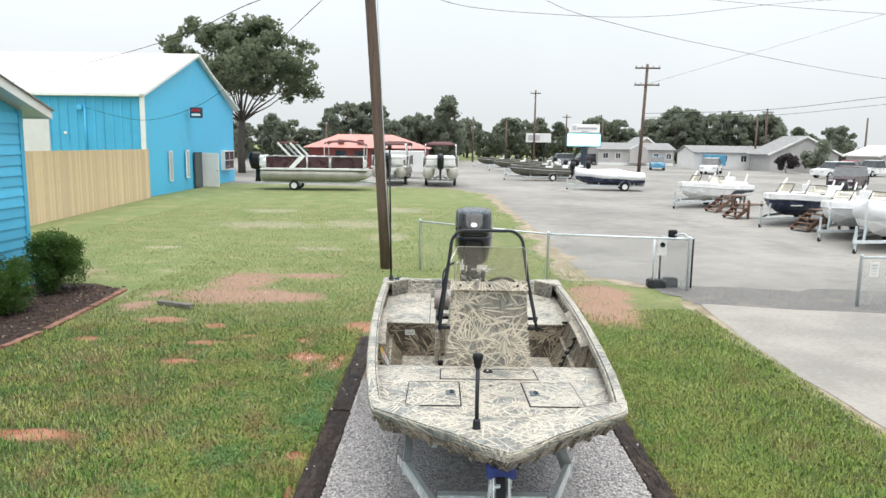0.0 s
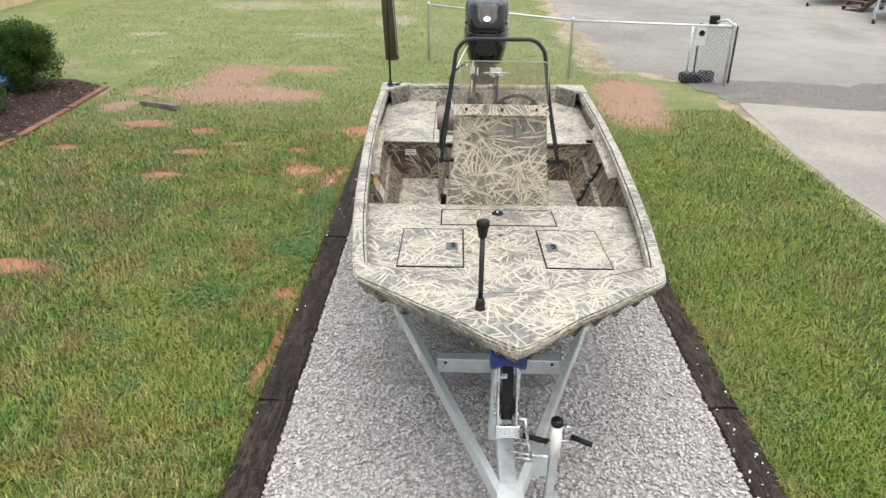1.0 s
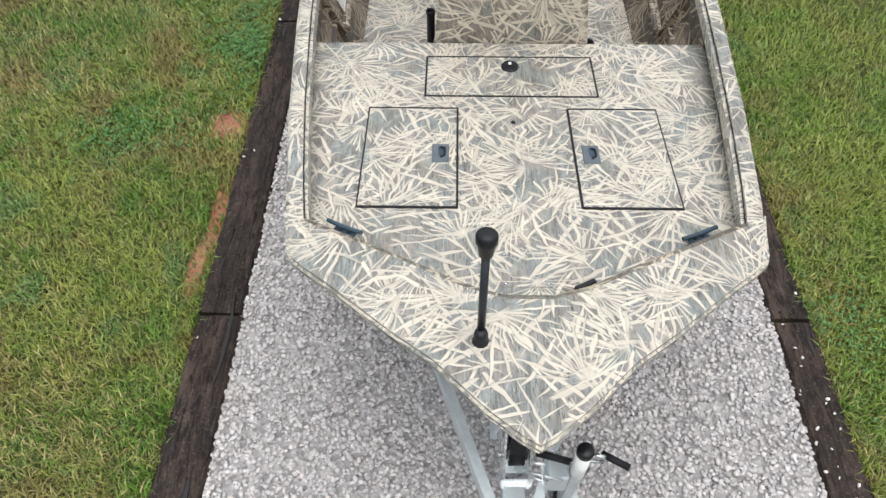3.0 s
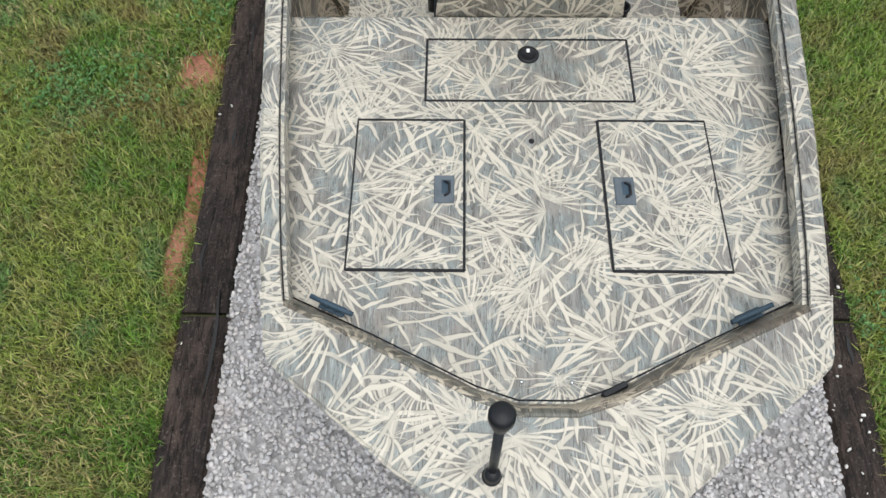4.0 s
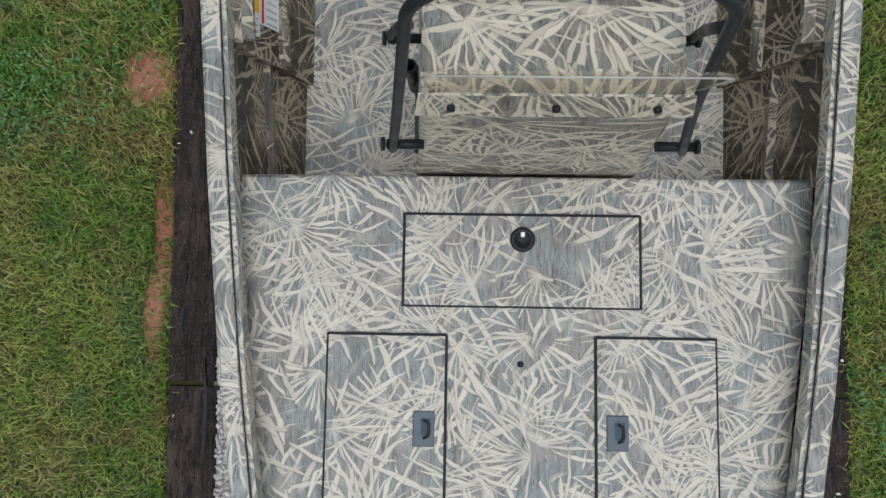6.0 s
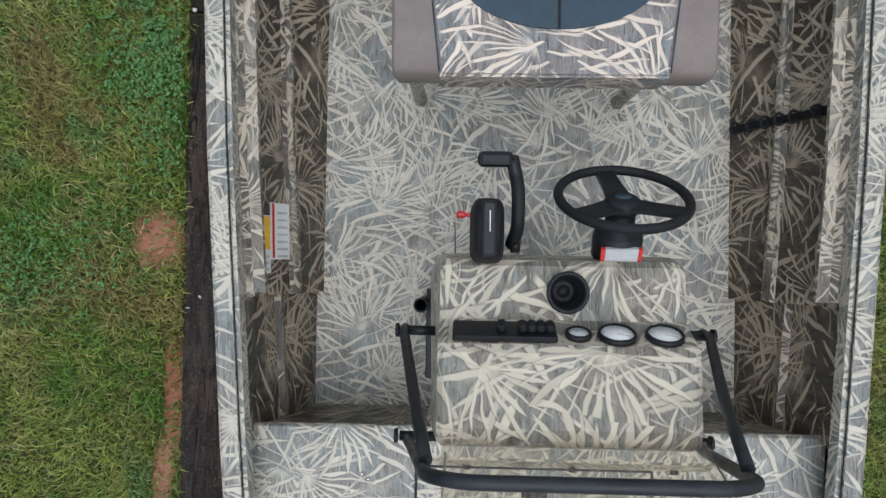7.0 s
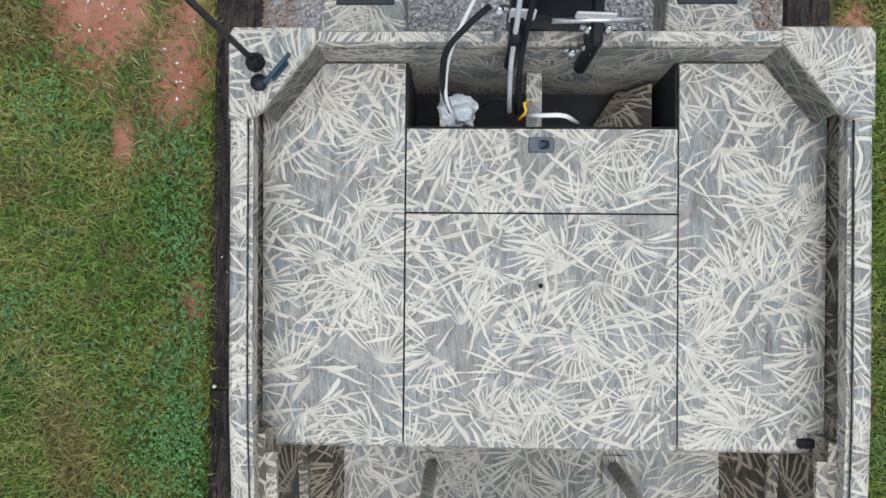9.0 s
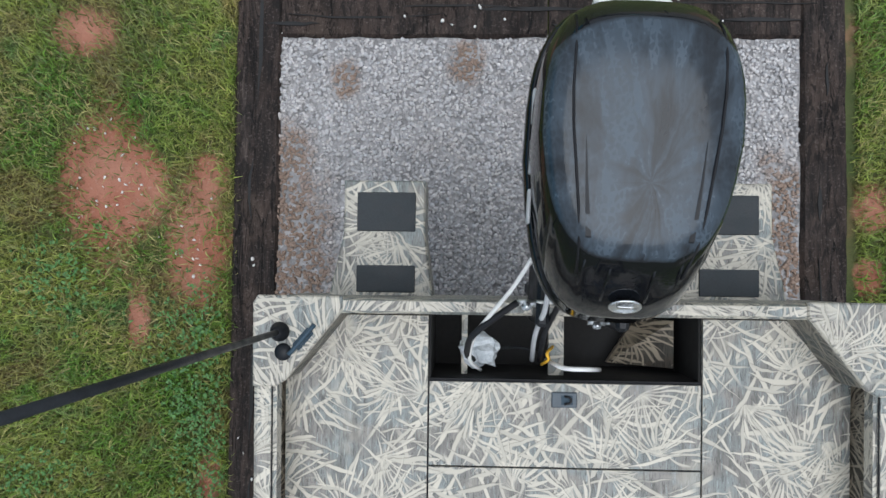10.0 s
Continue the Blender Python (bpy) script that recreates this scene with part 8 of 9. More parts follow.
def oak_tree(x, y, h, spread, seed, label):
    """A broad oak: forked limbs, each ending in lobes of leaf clumps, with sky between them."""
    random.seed(seed)
    t = empty("tree", (x, y, 0), label, "tree", "trees round the yard")
    bm = B()
    fork = Vector((x + 0.1, y, h * 0.34))
    tube(bm, [(x, y, -0.1), (x - 0.05, y, h * 0.16), fork], 0.36, 12, r2=0.26)
    cs, rs = [], []
    for k in range(72):
        a = 2 * math.pi * (k * 0.381966 % 1) + random.uniform(-0.2, 0.2)
        e = random.uniform(-0.06, 1.0)
        reach = random.uniform(0.72, 1.0) if k % 3 else random.uniform(0.25, 0.65)
        flat = math.cos(max(0.0, e) * math.pi / 2) ** 0.7
        tip = Vector((x + spread * reach * flat * math.cos(a), y + spread * reach * flat * math.sin(a), h * (0.56 + 0.36 * reach * math.sin(e * math.pi / 2))))
        mid = fork.lerp(tip, 0.5) + Vector((random.uniform(-0.4, 0.4), random.uniform(-0.4, 0.4), -0.04 * h * (1 - e)))
        if k % 4 == 1:
            tube(bm, [fork + Vector((0, 0, -0.3)), fork.lerp(mid, 0.5), mid, tip], 0.10, 6, r2=0.03)
        R = random.uniform(1.0, 1.75)
        for j in range(10):
            d = Vector((random.gauss(0, 1), random.gauss(0, 1), random.gauss(0, 0.7)))
            cs.append(tuple(tip + d.normalized() * R * random.uniform(0.2, 1.0)))
            rs.append(random.uniform(0.40, 0.80))
    part("trunk", bm, BARK, t)
    leaf_cloud("crown", cs, rs, 50, 0.36, LEAF_OAK, t)
    return t


oak_tree(-18.6, 66.0, 14.4, 7.3, 5, "large dark oak tree beside the blue workshop")
random.seed(21)
kinds = [tree(-12.0, 116, 9.4, 4.4, 11, "distant broadleaf tree with a dense rounded crown", LEAF_HAZED, 80, 75, 0.6, 0.06),
         tree(0.8, 114, 10.6, 2.6, 12, "distant tall narrow evergreen tree", LEAF_HAZED, 80, 75, 0.55, 0.05),
         tree(44, 133, 10.2, 4.8, 13, "distant spreading pine tree", LEAF_HAZED, 80, 75, 0.6, 0.16),
         tree(14, 150, 8.4, 4.6, 14, "distant broadleaf tree with an uneven crown", LEAF_HAZED, 80, 75, 0.6, 0.05)]
random.seed(33)
spots = []
for k in range(24):
    spots.append((-50 + 2.3 * k + random.uniform(-1, 1), random.uniform(124, 150), random.uniform(0.55, 0.75)))
for k in range(7):
    spots.append((-15.5 + 2.4 * k, random.uniform(112, 122), random.uniform(0.62, 0.95)))
for k in range(22):
    spots.append((4 + 2.4 * k + random.uniform(-1.2, 1.2), random.uniform(146, 168), random.uniform(0.55, 0.9)))
for k in range(9):
    spots.append((40 + 2.3 * k + random.uniform(-1, 1), random.uniform(126, 138), random.uniform(0.85, 1.0)))
for k in range(16):
    spots.append((60 + 3.0 * k, random.uniform(110, 140), random.uniform(0.5, 0.78)))
for k in range(8):
    spots.append((-26 - 4 * k, random.uniform(100, 120), random.uniform(0.5, 0.7)))
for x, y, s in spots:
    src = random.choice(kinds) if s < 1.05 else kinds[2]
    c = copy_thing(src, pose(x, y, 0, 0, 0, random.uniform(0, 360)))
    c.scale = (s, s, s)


# ---- houses across the yard ----
def cabin(x0, x1, y, depth, eave, ridge, wall, roof, label, axis="x", windows=5):
    """A simple house; axis: the way its ridge runs."""
    t = empty("mobile_home" if axis == "x" else "gable_house", ((x0 + x1) / 2, y, 0), label, "house", "houses across the yard")
    bm = B()
    c = (x0 + x1) / 2
    if axis == "x":
        loft(bm, [[(x, y, 0), (x, y, eave), (x, y + depth / 2, ridge - 0.05), (x, y + depth, eave), (x, y + depth, 0)] for x in (x0, x1)], True, True, False)
    else:
        loft(bm, [[(x0, v, 0), (x0, v, eave), (c, v, ridge - 0.05), (x1, v, eave), (x1, v, 0)] for v in (y, y + depth)], True, True, False)
    bmesh.ops.recalc_face_normals(bm, faces=bm.faces[:])
    w = part("wall", bm, wall, t)
    bm = B()
    if axis == "x":
        loft(bm, [[(x, y - 0.3, eave - 0.08), (x, y + depth / 2, ridge), (x, y + depth + 0.3, eave - 0.08), (x, y + depth + 0.3, eave + 0.04), (x, y + depth / 2, ridge + 0.12), (x, y - 0.3, eave + 0.04)] for x in (x0 - 0.3, x1 + 0.3)], True, True, False)
    else:
        loft(bm, [[(x0 - 0.5, v, eave - 0.2), (c, v, ridge), (x1 + 0.5, v, eave - 0.2), (x1 + 0.5, v, eave - 0.05), (c, v, ridge + 0.15), (x0 - 0.5, v, eave - 0.05)] for v in (y - 0.3, y + depth + 0.3)], True, True, False)
        for s in (-1, 1):
            beam([(c, y - 0.34, ridge + 0.02), (c + s * (x1 - c + 0.5), y - 0.34, eave - 0.16)], 0.08, 0.22, "rake_trim", WHITEP, t)
    bmesh.ops.recalc_face_normals(bm, faces=bm.faces[:])
    part("roof", bm, roof, t)
    for k in range(windows):
        x = x0 + (x1 - x0) * (k + 0.6) / windows
        bm = B()
        box(bm, x - 0.42, x + 0.42, y - 0.04, y + 0.01, 1.0, 1.95)
        f = part("window_frame", bm, WHITEP, t)
        for s in (-1, 1):
            bm = B()
            box(bm, x + s * 0.19 - 0.16, x + s * 0.19 + 0.16, y - 0.05, y - 0.041, 1.07, 1.88)
            part("pane", bm, GLASSY, f)
    if axis == "x":
        bm = B()
        box(bm, x0, x1, y - 0.03, y - 0.005, 0, 0.45)
        part("skirting", bm, WHITEP, t)
    return t


h1 = cabin(23.9, 35.6, 110, 8, 2.45, 3.4, GREYP, SHINGLE, "grey mobile home with white windows and low roof", "x", 6)
bm = B()
loft(bm, [[(28.6, v, 0.4), (28.6, v, 2.5), (30.0, v, 3.2), (31.4, v, 2.5), (31.4, v, 0.4)] for v in (109.2, 110.5)], True, True, False)
bmesh.ops.recalc_face_normals(bm, faces=bm.faces[:])
part("porch", bm, GREYP, h1)
cabin(34.5, 45.0, 98, 7, 2.25, 3.1, WHITEP, SHINGLE, "white mobile home with shuttered windows", "x", 4)
cabin(31.0, 36.0, 118, 7, 2.4, 4.4, TANP, SHINGLE, "tan cabin behind the mobile homes", "y", 0)
cabin(41.8, 50.5, 91, 6, 2.25, 4.45, GREYP, SHINGLE, "large grey house with a plain gable end", "y", 0)
cabin(56.5, 63, 92, 8, 2.2, 3.4, GREYP, ROOFW, "small grey house with a pale metal roof", "y", 1)
# long low building with a red roof
red = empty("red_roofed_hall", (-8.5, 84, 0), "long low hall with a red hipped metal roof", "building")
bm = B()
box(bm, -15.2, -1.8, 81, 90, 0, 2.4)
part("wall", bm, REDWALL, red)
bm = B()
lo, hi = [(-15.8, 80.3, 2.35), (-1.4, 80.3, 2.35), (-1.4, 90.5, 2.35), (-15.8, 90.5, 2.35)], [(-12.4, 84.8, 3.9), (-6.0, 84.8, 3.9), (-6.0, 86.2, 3.9), (-12.4, 86.2, 3.9)]
loft(bm, [lo, hi], True, True, False)
part("roof", bm, REDROOF, red)
for x in (-11.6, -9.4, -7.4):
    bm = B()
    box(bm, x - 0.3, x + 0.3, 81.2, 82.5, 2.8, 3.25)
    part("roof_vent", bm, REDWALL, red)
    bm = B()
    box(bm, x - 0.6, x + 0.6, 80.95, 81.0, 0.9, 2.0)
    part("pane", bm, GLASSY, red)

# ---- sign, billboard, poles ----
sign = empty("roadside_sign", (13.7, 69.4, 0), "roadside sign with a lit message board on one post", "sign")
bm = B()
box(bm, 13.5, 13.9, 69.4, 69.7, 0, 2.9)
part("post", bm, SLATE, sign)
bm = B()
box(bm, 11.97, 15.31, 69.35, 69.75, 2.84, 4.14, 0.03)
cab = part("screen_cabinet", bm, SLATE, sign)
LED = bpy.data.materials.new("lit_screen")
LED.use_nodes = True
LED.node_tree.nodes["Principled BSDF"].inputs["Base Color"].default_value = (0.8, 0.9, 0.9, 1)
LED.node_tree.nodes["Principled BSDF"].inputs["Emission Color"].default_value = (0.12, 0.72, 0.85, 1)
LED.node_tree.nodes["Principled BSDF"].inputs["Emission Strength"].default_value = 1.0
LEDG = LED.copy()
LEDG.name = "lit_screen_green"
LEDG.node_tree.nodes["Principled BSDF"].inputs["Emission Color"].default_value = (0.10, 0.62, 0.45, 1)
bm = B()
box(bm, 12.03, 15.25, 69.34, 69.348, 2.9, 4.08)
part("lit_screen", bm, LED, cab, "bright white message screen")
bm = B()
box(bm, 13.2, 14.3, 69.33, 69.337, 2.92, 3.25)
part("message_block", bm, LEDG, cab)
bm = B()
box(bm, 12.2, 15.15, 69.4, 69.7, 4.18, 4.98, 0.02)
pn = part("name_panel", bm, WHITEP, sign)
for x0, x1, z0, z1 in ((12.5, 12.85, 4.45, 4.8), (12.95, 14.85, 4.5, 4.68), (13.4, 14.0, 4.28, 4.38)):
    bm = B()
    box(bm, x0, x1, 69.38, 69.397, z0, z1)
    part("letter_bar", bm, GREYPL, pn)
bill = empty("billboard", (16, 120, 0), "wide faded billboard on two posts", "billboard")
bm = B()
box(bm, 13.9, 18.1, 120, 120.3, 3.4, 4.9)
part("panel", bm, WHITEP, bill)
for x in (15.0, 17.0):
    beam([(x, 120.2, 0), (x, 120.2, 3.4)], 0.25, 0.25, "post", PLASTIC, bill)
bm = B()
box(bm, 14.3, 16.2, 119.97, 119.995, 3.7, 4.6)
part("picture_panel", bm, GREYPL, bill)


def upole(x, y, h, arms=(), lean=0.0):
    t = empty("utility_pole", (x, y, 0), "distant timber utility pole", "utility pole", "utility poles")
    bm = B()
    tube(bm, [(x, y, 0), (x + lean, y, h)], 0.17, 8, r2=0.12)
    part("shaft", bm, POLEW, t)
    for z, w in arms:
        bm = B()
        box(bm, x + lean - w, x + lean + w, y - 0.18, y - 0.06, z - 0.06, z + 0.06)
        part("cross_arm", bm, POLEW, t)
        for k in (-1, -0.5, 0.5, 1):
            bm = B()
            lathe(bm, [(0.03, 0), (0.06, 0.08), (0.05, 0.18), (0.001, 0.2)], (x + lean + k * w * 0.92, y - 0.12, z + 0.06), 8)
            part("insulator", bm, GREYPL, t)
    return t


upole(17.6, 63.95, 10.1, ((9.75, 1.1), (8.3, 1.1)), 0.3)
for x, y, h in ((14.0, 110, 11.2), (22.3, 130, 8.5), (45.0, 100, 8.4), (43.7, 100, 7.2), (-17.9, 110, 5.8), (5.0, 120, 7.5), (11, 125, 7), (30, 135, 7.6), (62, 105, 7.5)):
    upole(x, y, h, ((h - 0.5, 0.8),) if h > 8 else ())
lp = empty("street_lamp", (57, 88, 0), "tall grey yard lamp on a pole", "street lamp")
beam([(57, 88, 0), (57, 88, 6.5)], 0.12, 0.12, "pole", GALV, lp)
bm = B()
box(bm, 57, 58.6, 87.9, 88.1, 6.4, 6.55, 0.03)
part("lamp_head", bm, WHITEP, lp)


# ---- boats and vehicles of the yard ----
def runabout(name, L, beam_w, hull_mat, label, tower=True, cover=False, motor_on=True, deckmat=GEL, flash=None):
    """A small powerboat along +x (bow at -x), on its trailer, round the origin."""
    t = empty(name, (0, 0, 0), label, "boat", "boats in the yard")
    hw = beam_w / 2
    # along the length: half width, sheer, chine half width, chine height, keel
    st = [(-0.50, 0.03, 1.24, 0.02, 1.10, 1.02), (-0.47, 0.24, 1.25, 0.13, 0.98, 0.86), (-0.40, 0.50, 1.24, 0.34, 0.84, 0.68), (-0.28, 0.77, 1.20, 0.60, 0.74, 0.53), (-0.10, 0.96, 1.14, 0.80, 0.68, 0.46), (0.12, 1.0, 1.09, 0.86, 0.66, 0.44), (0.34, 0.99, 1.06, 0.86, 0.66, 0.44), (0.50, 0.94, 1.04, 0.83, 0.66, 0.45)]
    st = [(x, w, zg, c, zc - 0.10, zk - 0.13) for x, w, zg, c, zc, zk in st]
    bm = B()
    loft(bm, [[(L * x, -w * hw, zg - 0.20), (L * x, -c * hw * 1.06, zc + 0.04), (L * x, -c * hw, zc), (L * x, 0, zk), (L * x, c * hw, zc), (L * x, c * hw * 1.06, zc + 0.04), (L * x, w * hw, zg - 0.20)] for x, w, zg, c, zc, zk in st], True, True, False)
    bmesh.ops.recalc_face_normals(bm, faces=bm.faces[:])
    h = part("hull", bm, hull_mat, t)
    if flash:
        for s in (-1, 1):
            bm = B()
            loft(bm, [[(L * x, s * (w * hw + 0.012), zg - 0.24), (L * x - 0.25, s * (c * hw * 1.06 + 0.012), zc + 0.08), (L * x - 0.25, s * c * hw, zc + 0.08), (L * x, s * (w * hw - 0.03), zg - 0.24)] for x, w, zg, c, zc, zk in st[-3:]], True, True, False)
            bmesh.ops.recalc_face_normals(bm, faces=bm.faces[:])
            part("hull_flash", bm, flash, h)
    if cover:
        bm = B()
        loft(bm, [[(L * x, -w * hw * 1.03, zg - 0.30 + 0.03 * math.sin(17 * x)), (L * x, -w * hw * 1.05, zg - 0.02), (L * x, -w * hw * 0.72, zg + 0.14), (L * x, 0, zg + 0.26 + 0.10 * math.sin(x * 9 + 1)), (L * x, w * hw * 0.72, zg + 0.14), (L * x, w * hw * 1.05, zg - 0.02), (L * x, w * hw * 1.03, zg - 0.30 + 0.03 * math.sin(17 * x + 2))] for x, w, zg, c, zc, zk in st], True, True, True)
        bmesh.ops.recalc_face_normals(bm, faces=bm.faces[:])
        part("cover", bm, TARP, t)
    else:
        # side band, rub rail, foredeck and coaming round an open cockpit
        for s in (-1, 1):
            bm = B()
            loft(bm, [[(L * x, s * (w * hw + 0.004), zg - 0.21), (L * x, s * (w * hw + 0.012), zg), (L * x, s * max(0.0, w * hw - 0.22), zg + 0.03), (L * x, s * max(0.0, w * hw - 0.23), zg - 0.16)] for x, w, zg, c, zc, zk in st], True, True, False)
            bmesh.ops.recalc_face_normals(bm, faces=bm.faces[:])
            part("side_deck", bm, deckmat, t)
            bm = B()
            tube(bm, [(L * x, s * (w * hw + 0.016), zg - 0.19) for x, w, zg, c, zc, zk in st], 0.022, 6)
            part("rub_rail", bm, GREYPL, t)
        bm = B()
        loft(bm, [[(L * x, -w * hw * 0.97, zg - 0.02), (L * x, 0, zg + 0.03), (L * x, w * hw * 0.97, zg - 0.02), (L * x, 0, zg - 0.14)] for x, w, zg, c, zc, zk in st[:3]], True, True, False)
        bmesh.ops.recalc_face_normals(bm, faces=bm.faces[:])
        part("bow_deck", bm, deckmat, t)
        bm = B()
        box(bm, -L * 0.38, L * 0.47, -hw * 0.66, hw * 0.66, 0.80, 0.84)
        part("cockpit_floor", bm, deckmat, t)
        for s in (-1, 1):
            bm = B()
            box(bm, -L * 0.14, L * 0.0, s * hw * 0.52 - 0.28, s * hw * 0.52 + 0.28, 0.82, 1.24, 0.06, None, 2)
            part("console", bm, deckmat, t)
            bm = B()
            box(bm, L * 0.10, L * 0.20, s * hw * 0.45 - 0.25, s * hw * 0.45 + 0.25, 0.82, 1.20, 0.06, None, 2)
            box(bm, L * 0.19, L * 0.22, s * hw * 0.45 - 0.25, s * hw * 0.45 + 0.25, 1.0, 1.50, 0.04, None, 2)
            part("seat", bm, GEL, t)
            # framed windscreen pane on each console
            y0, y1 = s * hw * 0.26, s * hw * 0.88
            a4 = [(-L * 0.13, y0, 1.22), (-L * 0.10, y1, 1.22), (-L * 0.045, y1 * 0.97, 1.52), (-L * 0.07, y0, 1.55)]
            bm = B()
            loft(bm, [[Vector(p) for p in a4], [Vector(p) + Vector((0.01, 0, 0)) for p in a4]], True, True, False)
            bmesh.ops.recalc_face_normals(bm, faces=bm.faces[:])
            w4 = part("windscreen", bm, ACRYLIC, t)
            bm = B()
            tube(bm, a4 + a4[:1], 0.018, 6)
            part("screen_frame", bm, PLASTIC, w4)
        bm = B()
        box(bm, L * 0.38, L * 0.47, -hw * 0.7, hw * 0.7, 0.84, 1.22, 0.06, None, 2)
        part("stern_bench", bm, GEL, t)
    if tower:
        for x0, x1, z1 in ((-L * 0.06, L * 0.04, 1.74), (L * 0.30, L * 0.38, 1.62)):
            for s in (-1, 1):
                beam([(x0, s * hw * 0.93, 1.08), (x1, s * hw * 0.86, z1)], 0.045, 0.07, "tower_leg", GEL, t)
    if motor_on:
        bm = B()
        rings = [[(L / 2 + 0.27 + 0.25 * k * math.cos(a), 0.20 * k * math.sin(a), z) for a in (2 * math.pi * j / 14 for j in range(14))] for z, k in ((0.95, 0.7), (1.05, 0.95), (1.3, 1.0), (1.5, 0.9), (1.58, 0.6), (1.60, 0.15))]
        loft(bm, rings)
        om = part("outboard", bm, COWL, t)
        bm = B()
        box(bm, L / 2 + 0.16, L / 2 + 0.34, -0.07, 0.07, 0.40, 1.0, 0.03)
        part("drive_leg", bm, PLASTIC, om)
    for s in (-1, 1):
        beam([(-L * 0.62, 0, 0.34), (-L * 0.3, s * 0.7, 0.34)], 0.06, 0.09, "trailer_rail", GALV, t)
        beam([(-L * 0.3, s * 0.7, 0.34), (L * 0.5, s * 0.7, 0.34)], 0.06, 0.09, "trailer_rail", GALV, t)
        wheel_parts(t, L * 0.22, s * 0.85, 0.29, 0.17, None, WHITEPL, "y")
        bm = B()
        loft(bm, [[(L * 0.22 + 0.40 * math.cos(a), s * 0.85 + d, 0.32 + 0.36 * math.sin(a)) for d in (-0.12, 0.12)] + [(L * 0.22 + 0.38 * math.cos(a), s * 0.85 + d, 0.32 + 0.34 * math.sin(a)) for d in (0.12, -0.12)] for a in (math.pi * j / 8 for j in range(9))], True, True, False)
        bmesh.ops.recalc_face_normals(bm, faces=bm.faces[:])
        part("mudguard", bm, GALV, t)
        for x in (-L * 0.15, L * 0.35):
            beam([(x, s * 0.7, 0.36), (x, s * 0.7, 0.56)], 0.06, 0.06, "bunk_post", GALV, t)
    beam([(-L * 0.60, 0, 0.06), (-L * 0.60, 0, 0.78)], 0.06, 0.06, "jack", GALV, t)
    bm = B()
    lathe(bm, [(0.02, -0.03), (0.075, -0.025), (0.075, 0.025), (0.02, 0.03)], (-L * 0.60, 0.0, 0.076), 12, pose(0, 0, 0, 90, 0, 0))
    part("jack_wheel", bm, TYRE, t)
    beam([(-L * 0.5, 0, 0.34), (-L * 0.485, 0, 0.9)], 0.06, 0.06, "winch_post", GALV, t)
    return t


b1 = runabout("bow_rider", 4.6, 2.1, GEL, "white bow rider boat with a navy stern flash on a trailer", True, False, False, GEL, NAVY)
b1.matrix_basis = pose(13.4, 35.5, 0, 0, 0, 35)
b2 = runabout("bow_rider", 5.2, 2.2, NAVY, "white and navy bow rider boat on a trailer", True, False, True)
b2.matrix_basis = pose(14.4, 28.0, 0, 0, 0, 35)
b3 = runabout("bow_rider", 5.0, 2.2, GEL, "white open bow rider boat on a trailer", True, False, False)
b3.matrix_basis = pose(14.5, 24.1, 0, 0, 0, 35)
b4 = runabout("covered_boat", 4.9, 2.2, GEL, "boat under a pale fitted cover on a trailer", False, True, False)
b4.matrix_basis = pose(14.1, 21.5, 0, 0, 0, 35)
b5 = runabout("covered_boat", 4.5, 2.1, NAVY, "navy boat under a white tarpaulin on a trailer", False, True, False)
b5.matrix_basis = pose(11.1, 47.5, 0, 0, 0, -8)
jon = runabout("jon_boat_small", 4.9, 1.8, DULLCAMO, "dull camouflage fishing boat on a trailer", False, False, True, DULLCAMO)
jon.matrix_basis = pose(8.1, 59.4, 0, 0, 0, -6)
for x, y, a in ((10.2, 63.5, -10), (9.0, 68, -8), (10.8, 72, -12), (8.2, 80, -10), (10.5, 84, -6), (7.0, 94, -8), (11.5, 77, -8)):
    copy_thing(jon, pose(x, y, 0, 0, 0, a))


def steps(x, y, turn, n=4):
    t = empty("boat_steps", (0, 0, 0), "brown stained wooden boarding steps", "steps", "boarding steps")
    for k in range(n):
        bm = B()
        box(bm, 0.28 * k, 0.28 * k + 0.30, -0.5, 0.5, 0.19 * (k + 1) - 0.04, 0.19 * (k + 1), 0.006)
        part("tread", bm, DECKW, t)
    bm = B()
    box(bm, 0.28 * n, 0.28 * n + 1.0, -0.5, 0.5, 0.19 * (n + 1) - 0.05, 0.19 * (n + 1), 0.006)
    part("landing", bm, DECKW, t)
    for s in (-1, 1):
        beam([(0.1, s * 0.46, 0.08), (0.28 * n, s * 0.46, 0.19 * n)], 0.04, 0.2, "stringer", DECKW, t)
        for x0 in (0.28 * n + 0.06, 0.28 * n + 0.92):
            beam([(x0, s * 0.44, 0), (x0, s * 0.44, 0.9)], 0.09, 0.09, "post", DECKW, t)
    t.matrix_basis = pose(x, y, 0, 0, 0, turn) @ Matrix.Scale(0.80, 4)
    return t


steps(12.2, 32.2, 20)
steps(11.9, 29.3, 22, 3)
steps(12.7, 25.1, 22)


